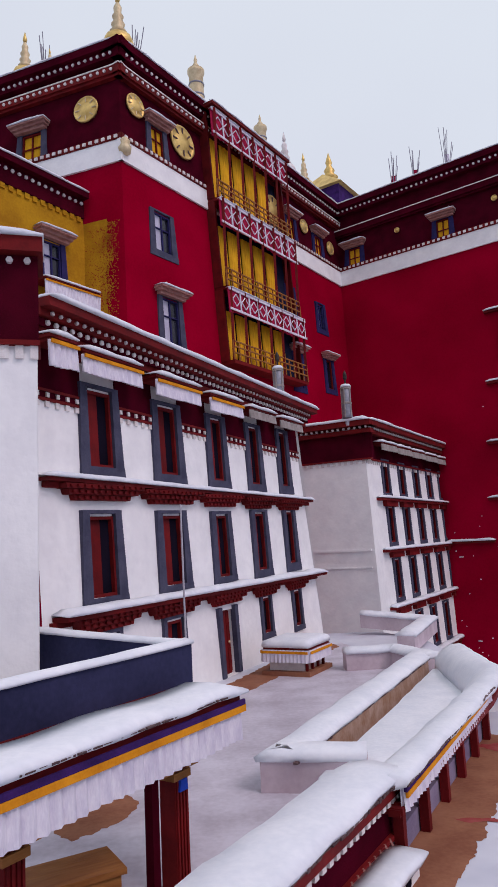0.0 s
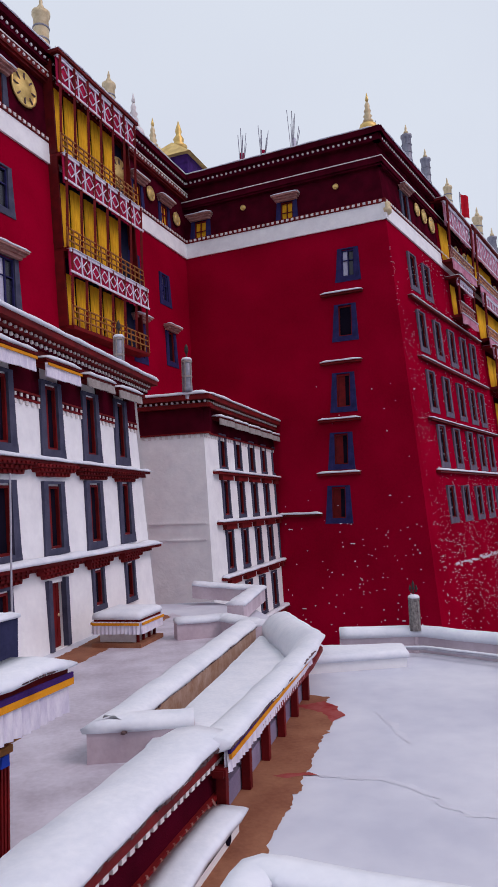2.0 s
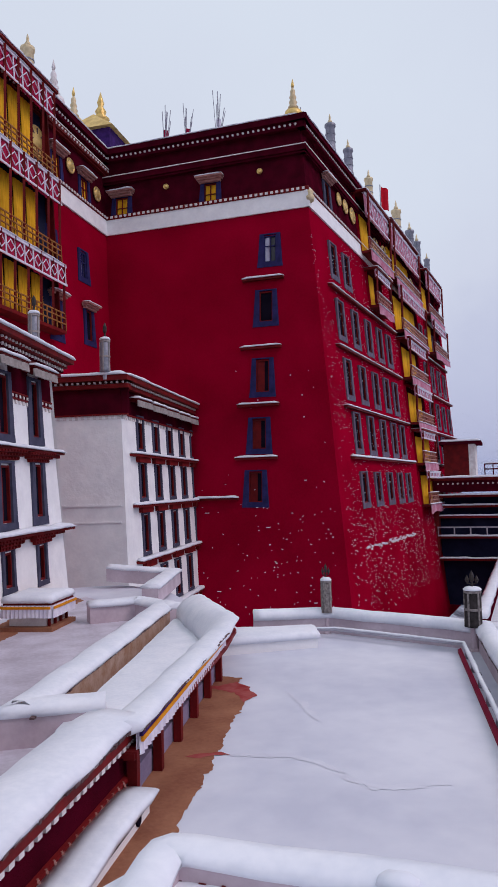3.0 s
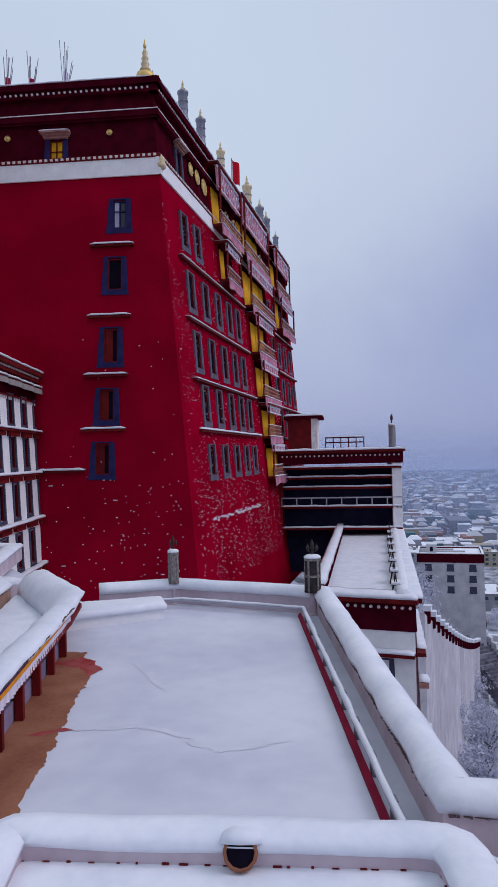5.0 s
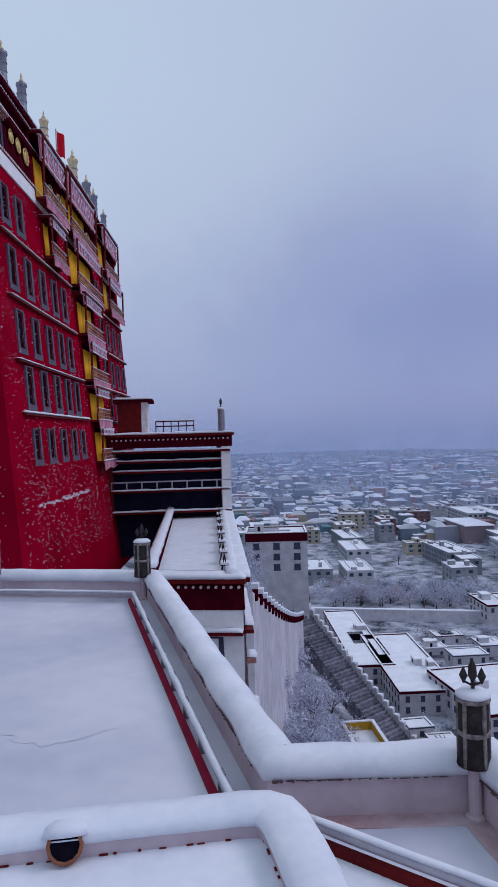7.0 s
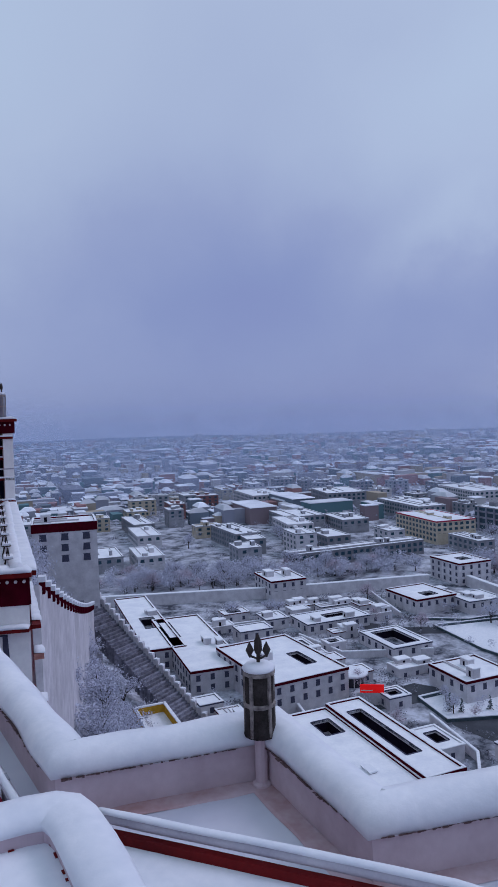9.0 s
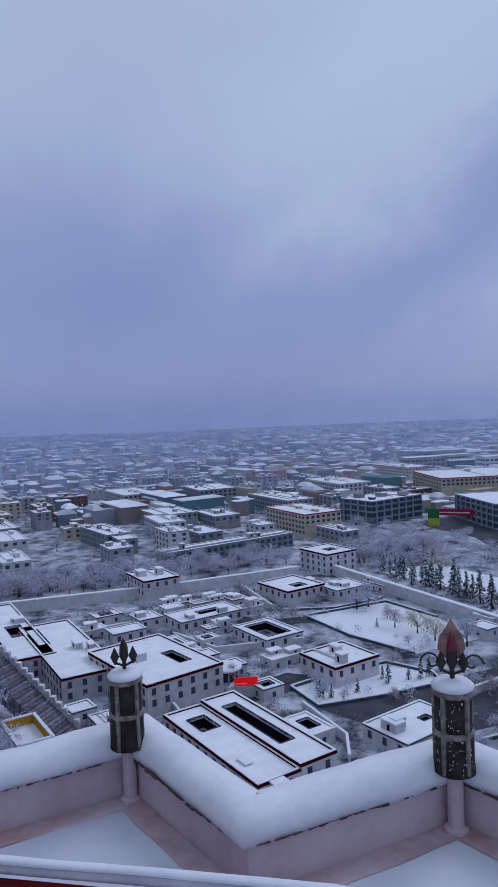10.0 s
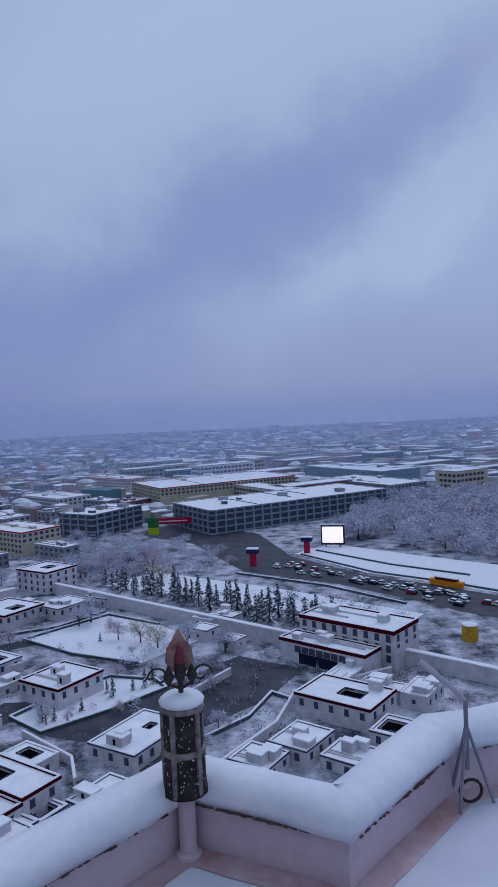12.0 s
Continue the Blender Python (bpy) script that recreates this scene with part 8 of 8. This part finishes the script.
for k in range(420):
    x, y = rng.uniform(330, 700), rng.uniform(-20, 340)
    if not taken(x, y, 2.5) and not (x < 480 and y < 40):
        crown_mass(x, y, rng.uniform(1.8, 3.6), rng.uniform(2.0, 5.0), 40)
for k in range(260):
    x, y = rng.uniform(84, 152), rng.uniform(64, 132)
    if 14 < (x - 19.6) * 0.698 - (y - 41.0) * 0.716 < 52 and not (140 < x and y > 82):
        crown_mass(x, y, rng.uniform(1.8, 3.2), rng.uniform(1.6, 4.2), 240)
for k in range(60):
    q = rng.random()
    crown_mass(322 + 60 * q + rng.uniform(-4, 10), 55 - 80 * q + rng.uniform(-6, 10), rng.uniform(1.8, 3.4), 3.0, 60)
for k in range(150):
    x, y = rng.uniform(128, 300), rng.uniform(-70, 170)
    if taken(x, y, 1.5) or x * 0.62 + y * 0.78 > 258 or (x - 19.6) * 0.698 - (y - 41.0) * 0.716 < 52 or y < 0.95 * x - 262:
        continue
    crown_mass(x, y, rng.uniform(0.9, 2.2), rng.uniform(1.0, 2.6), 110)
for k in range(40):
    a = rng.random()
    x, y = 222 + 40 * a + rng.uniform(-4, 4), 12 - 22 * a + rng.uniform(-5, 5)
    crown_mass(x, y, rng.uniform(1.2, 2.4), 2.2, 60)
for k in range(110):
    x, y = rng.uniform(340, 450), rng.uniform(-20, 60)
    if not taken(x, y, 2.5) and not inside((x, y), ((470, 30), (420, -10), (338, -32), (302, -70), (316, -85), (367, -60), (440, -52), (500, 0))):
        crown_mass(x, y, rng.uniform(2.0, 4.5), rng.uniform(2.5, 5.0), 130)
for k in range(36):
    a = rng.random()
    crown_mass(240 + 80 * a + rng.uniform(-4, 6), -76 + 84 * a + rng.uniform(-14, 0), rng.uniform(1.0, 2.2), 2.0, 50)
tagged(obj("far_trees", b, FROST), "frosted tree crowns and bushes of the town and park", "trees", kind="stuff")

SHRUB = mat("bare_dark_shrubs", (0.12, 0.12, 0.15), (0.3, 0.3, 0.36), 0.5, 0.95, 0.3, 5.0, vary=0.5, island=True)
b = B()
for k in range(7000):
    x, y = rng.uniform(118, 300), rng.uniform(-75, 175)
    if x * 0.62 + y * 0.78 > 262 or (x - 19.6) * 0.698 - (y - 41.0) * 0.716 < 50 or noise.noise(Vector((x * 0.05, y * 0.05, 8))) < -0.12 or taken(x, y, 1.2) or (175 < x < 216 and 3 < y < 48) or (220 < x < 284 and -8 < y < 58):
        continue
    for j in range(14):
        c = Vector((x + rng.gauss(0, 0.6), y + rng.gauss(0, 0.6), GROUND + rng.uniform(0.15, 1.2)))
        s = rng.uniform(0.12, 0.4)
        v = [b.verts.new(c + Vector((rng.uniform(-1, 1), rng.uniform(-1, 1), rng.uniform(-0.8, 0.8))) * s) for _ in range(4)]
        for f_ in ((0, 1, 2), (0, 3, 1), (1, 3, 2), (2, 3, 0)):
            b.faces.new([v[i] for i in f_])
tagged(obj("garden_shrubs", b, SHRUB), "bare dark shrubs dusted with snow among the houses", "shrubs", kind="stuff")
for pts in (((224, 96), (212, 76), (226, 50)), ((196, 104), (172, 76), (160, 66)), ((240, 84), (262, 104)), ((176, 40), (160, 26), (150, 24)), ((186, -30), (168, -22), (150, -6)), ((196, -60), (186, -34)), ((222, 128), (246, 104)), ((130, 20), (150, -4)), ((188, 2), (206, -14)), ((262, 70), (292, 92))):
    t = thing("yard_wall", "low whitewashed yard wall with snow on top", "wall", group="yard walls")
    b = B()
    sweep(b, [(x, y, GROUND) for x, y in pts], ((-0.3, -0.5), (-0.3, 2.2), (0.3, 2.2), (0.3, -0.5)), 4)
    part("masonry", b, TOWNWHITE, t)
    b = B()
    sweep(b, [(x, y, GROUND + 2.2) for x, y in pts], ((-0.38, 0), (-0.3, 0.25), (0.3, 0.25), (0.38, 0)), 3, 0.05)
    part("snow", b, SNOW, t)

# ---- street furniture and vehicles on the avenue ----
scr = thing("video_screen", "bright white outdoor video screen in a dark frame", "screen", Matrix.Translation((383, -87, GROUND)) @ pose(0, 0, 0, 0, 0, -110.5))
b = B()
box(b, -6.6, 6.6, -0.8, 0.8, 1.5, 12.5)
part("housing", b, DARKMETAL, scr)
EMW = mat("lit_screen", (0.8, 0.8, 0.85), None, 0.3, 0.5, 0.0)
EMW.node_tree.nodes["Principled BSDF"].inputs["Emission Color"].default_value = (1, 0.93, 1, 1)
EMW.node_tree.nodes["Principled BSDF"].inputs["Emission Strength"].default_value = 1.1
b = B()
box(b, -5.8, 5.8, -0.9, -0.8, 2.6, 11.6)
part("display", b, EMW, scr)
b = B()
box(b, -6.6, 6.6, -0.8, 0.8, 12.5, 13.0)
part("snow", b, SNOW, scr)
for sx in (-4, 4):
    b = B()
    box(b, sx - 0.5, sx + 0.5, -0.5, 0.5, 0, 1.5)
    part("leg", b, CONCRETE, scr)
for x, y, w in ((372, -70, 3), (350, -38, 3)):
    kk = thing("red_kiosk", "tall red street kiosk with a snowy top", "kiosk", Matrix.Translation((x, y, GROUND)) @ pose(0, 0, 0, 0, 0, -110), "kiosks")
    b = B()
    box(b, -w / 2, w / 2, -1.2, 1.2, 0, 6.5)
    part("body", b, CLOTHRED, kk)
    b = B()
    box(b, -w, w, -1.8, 1.8, 6.5, 8.6)
    part("head", b, INDIGO, kk)
    b = B()
    box(b, -w, w, -1.8, 1.8, 8.6, 9.0)
    part("snow", b, SNOW, kk)
bn = thing("street_banner", "long red banner with pale bars across the street", "banner", Matrix.Translation((470, 0, GROUND)) @ pose(0, 0, 0, 0, 0, -95))
b = B()
box(b, -13, 13, -0.3, 0.3, 5.0, 9.0)
part("cloth", b, CLOTHRED, bn)
b = B()
box(b, -11, 8, -0.36, -0.3, 6.5, 7.3)
part("lettering_bar", b, OFFWHITE, bn)
for sx in (-13, 13):
    b = B()
    bar(b, (sx, 0, 0), (sx, 0, 9.2), 0.2)
    part("post", b, GREYMETAL, bn)


sb = thing("street_sign", "tall green and yellow street sign beside the red banner", "sign", Matrix.Translation((452, 14, GROUND)) @ pose(0, 0, 0, 0, 0, -92))
for z0, z1, m_ in ((1.5, 6.0, "yellow_green_panel"), (6.0, 12.0, "dark_green_panel")):
    b = B()
    box(b, -3.4, 3.4, -0.3, 0.3, z0, z1)
    part("panel", b, mat(m_, (0.4, 0.5, 0.03) if z0 < 2 else (0.03, 0.16, 0.05), None, 0.5, 0.7), sb)
for sx in (-3, 3):
    b = B()
    bar(b, (sx, 0, 0), (sx, 0, 1.6), 0.2)
    part("post", b, GREYMETAL, sb)


def car(x, y, rot, paint):
    t = thing("car", "parked car with snow on its roof beside the avenue", "car", Matrix.Translation((x, y, GROUND + 0.06)) @ pose(0, 0, 0, 0, 0, rot), "cars")
    b = B()
    box(b, -2.2, 2.2, -0.9, 0.9, 0.35, 1.0)
    part("body", b, paint, t)
    b = B()
    box(b, -1.3, 1.1, -0.8, 0.8, 1.0, 1.55, 0.35)
    part("cabin", b, GLASSBLUE, t)
    b = B()
    slab(b, ((-1.2, -0.75), (1.0, -0.75), (1.0, 0.75), (-1.2, 0.75)), 1.55, 1.72, 0.06)
    part("snow", b, SNOW, t)
    for sx in (-1.35, 1.35):
        for sy in (-0.9, 0.9):
            b = B()
            lathe(b, ((0.33, -0.1), (0.35, 0), (0.33, 0.1)), 10)
            part("wheel", b, DARKMETAL, t, at=pose(sx, sy, 0.33, 90))


for i in range(48):
    q = rng.random()
    car(345 - 88 * q + rng.uniform(-6, 6), -52 - 62 * q + rng.uniform(-7, 7), rng.uniform(20, 50), rng.choice((OFFWHITE, OFFWHITE, GREYMETAL, CLOTHRED, NAVY)))
gk = thing("yellow_kiosk", "yellow round-cornered kiosk with snow on top", "kiosk", Matrix.Translation((218.7, -94, GROUND)))
b = B()
lathe(b, ((2.6, 0), (2.6, 5.0), (2.4, 5.2)), 12)
part("body", b, YELLOWPAINT, gk)
b = B()
lathe(b, ((2.7, 5.2), (2.6, 5.5), (1.5, 5.7)), 12)
part("snow", b, SNOW, gk)
bo = thing("yellow_boat", "long yellow pavilion boat by the avenue", "boat", Matrix.Translation((286, -113.5, GROUND)) @ pose(0, 0, 0, 0, 0, 38))
b = B()
box(b, -7, 7, -1.5, 1.5, 0.1, 2.4, 0, 0.8)
part("hull", b, ORANGE, bo)
b = B()
box(b, -5, 5, -1.2, 1.2, 2.4, 3.6)
part("cabin", b, REDWOOD, bo)
b = B()
box(b, -5.6, 5.6, -1.6, 1.6, 3.6, 3.9)
part("snow", b, SNOW, bo)

# ---- weather mast on the last parapet corner ----
wm = thing("weather_mast", "rusty tripod mast with a long grey arm on the parapet corner", "mast", Matrix.Translation((6.86, -2.26, 0.0)))
for a in (0.3, 2.4, 4.5):
    b = B()
    bar(b, (0.22 * math.cos(a), 0.22 * math.sin(a), 0.0), (0, 0, 0.7), 0.016)
    part("leg", b, GREYMETAL, wm)
b = B()
bar(b, (0, 0, 0.3), (0, 0, 0.98), 0.02)
part("post", b, GREYMETAL, wm)
b = B()
bar(b, (0, 0, 0.93), (0.1, 0.36, 1.26), 0.026)
part("arm", b, PIPE, wm)
b = B()
for k in range(14):
    a0, a1 = 2 * math.pi * k / 14, 2 * math.pi * (k + 1) / 14
    bar(b, (-0.06, 0.1 * math.cos(a0), 0.14 + 0.1 * math.sin(a0)), (-0.06, 0.1 * math.cos(a1), 0.14 + 0.1 * math.sin(a1)), 0.014)
part("cable_ring", b, DARKMETAL, wm)
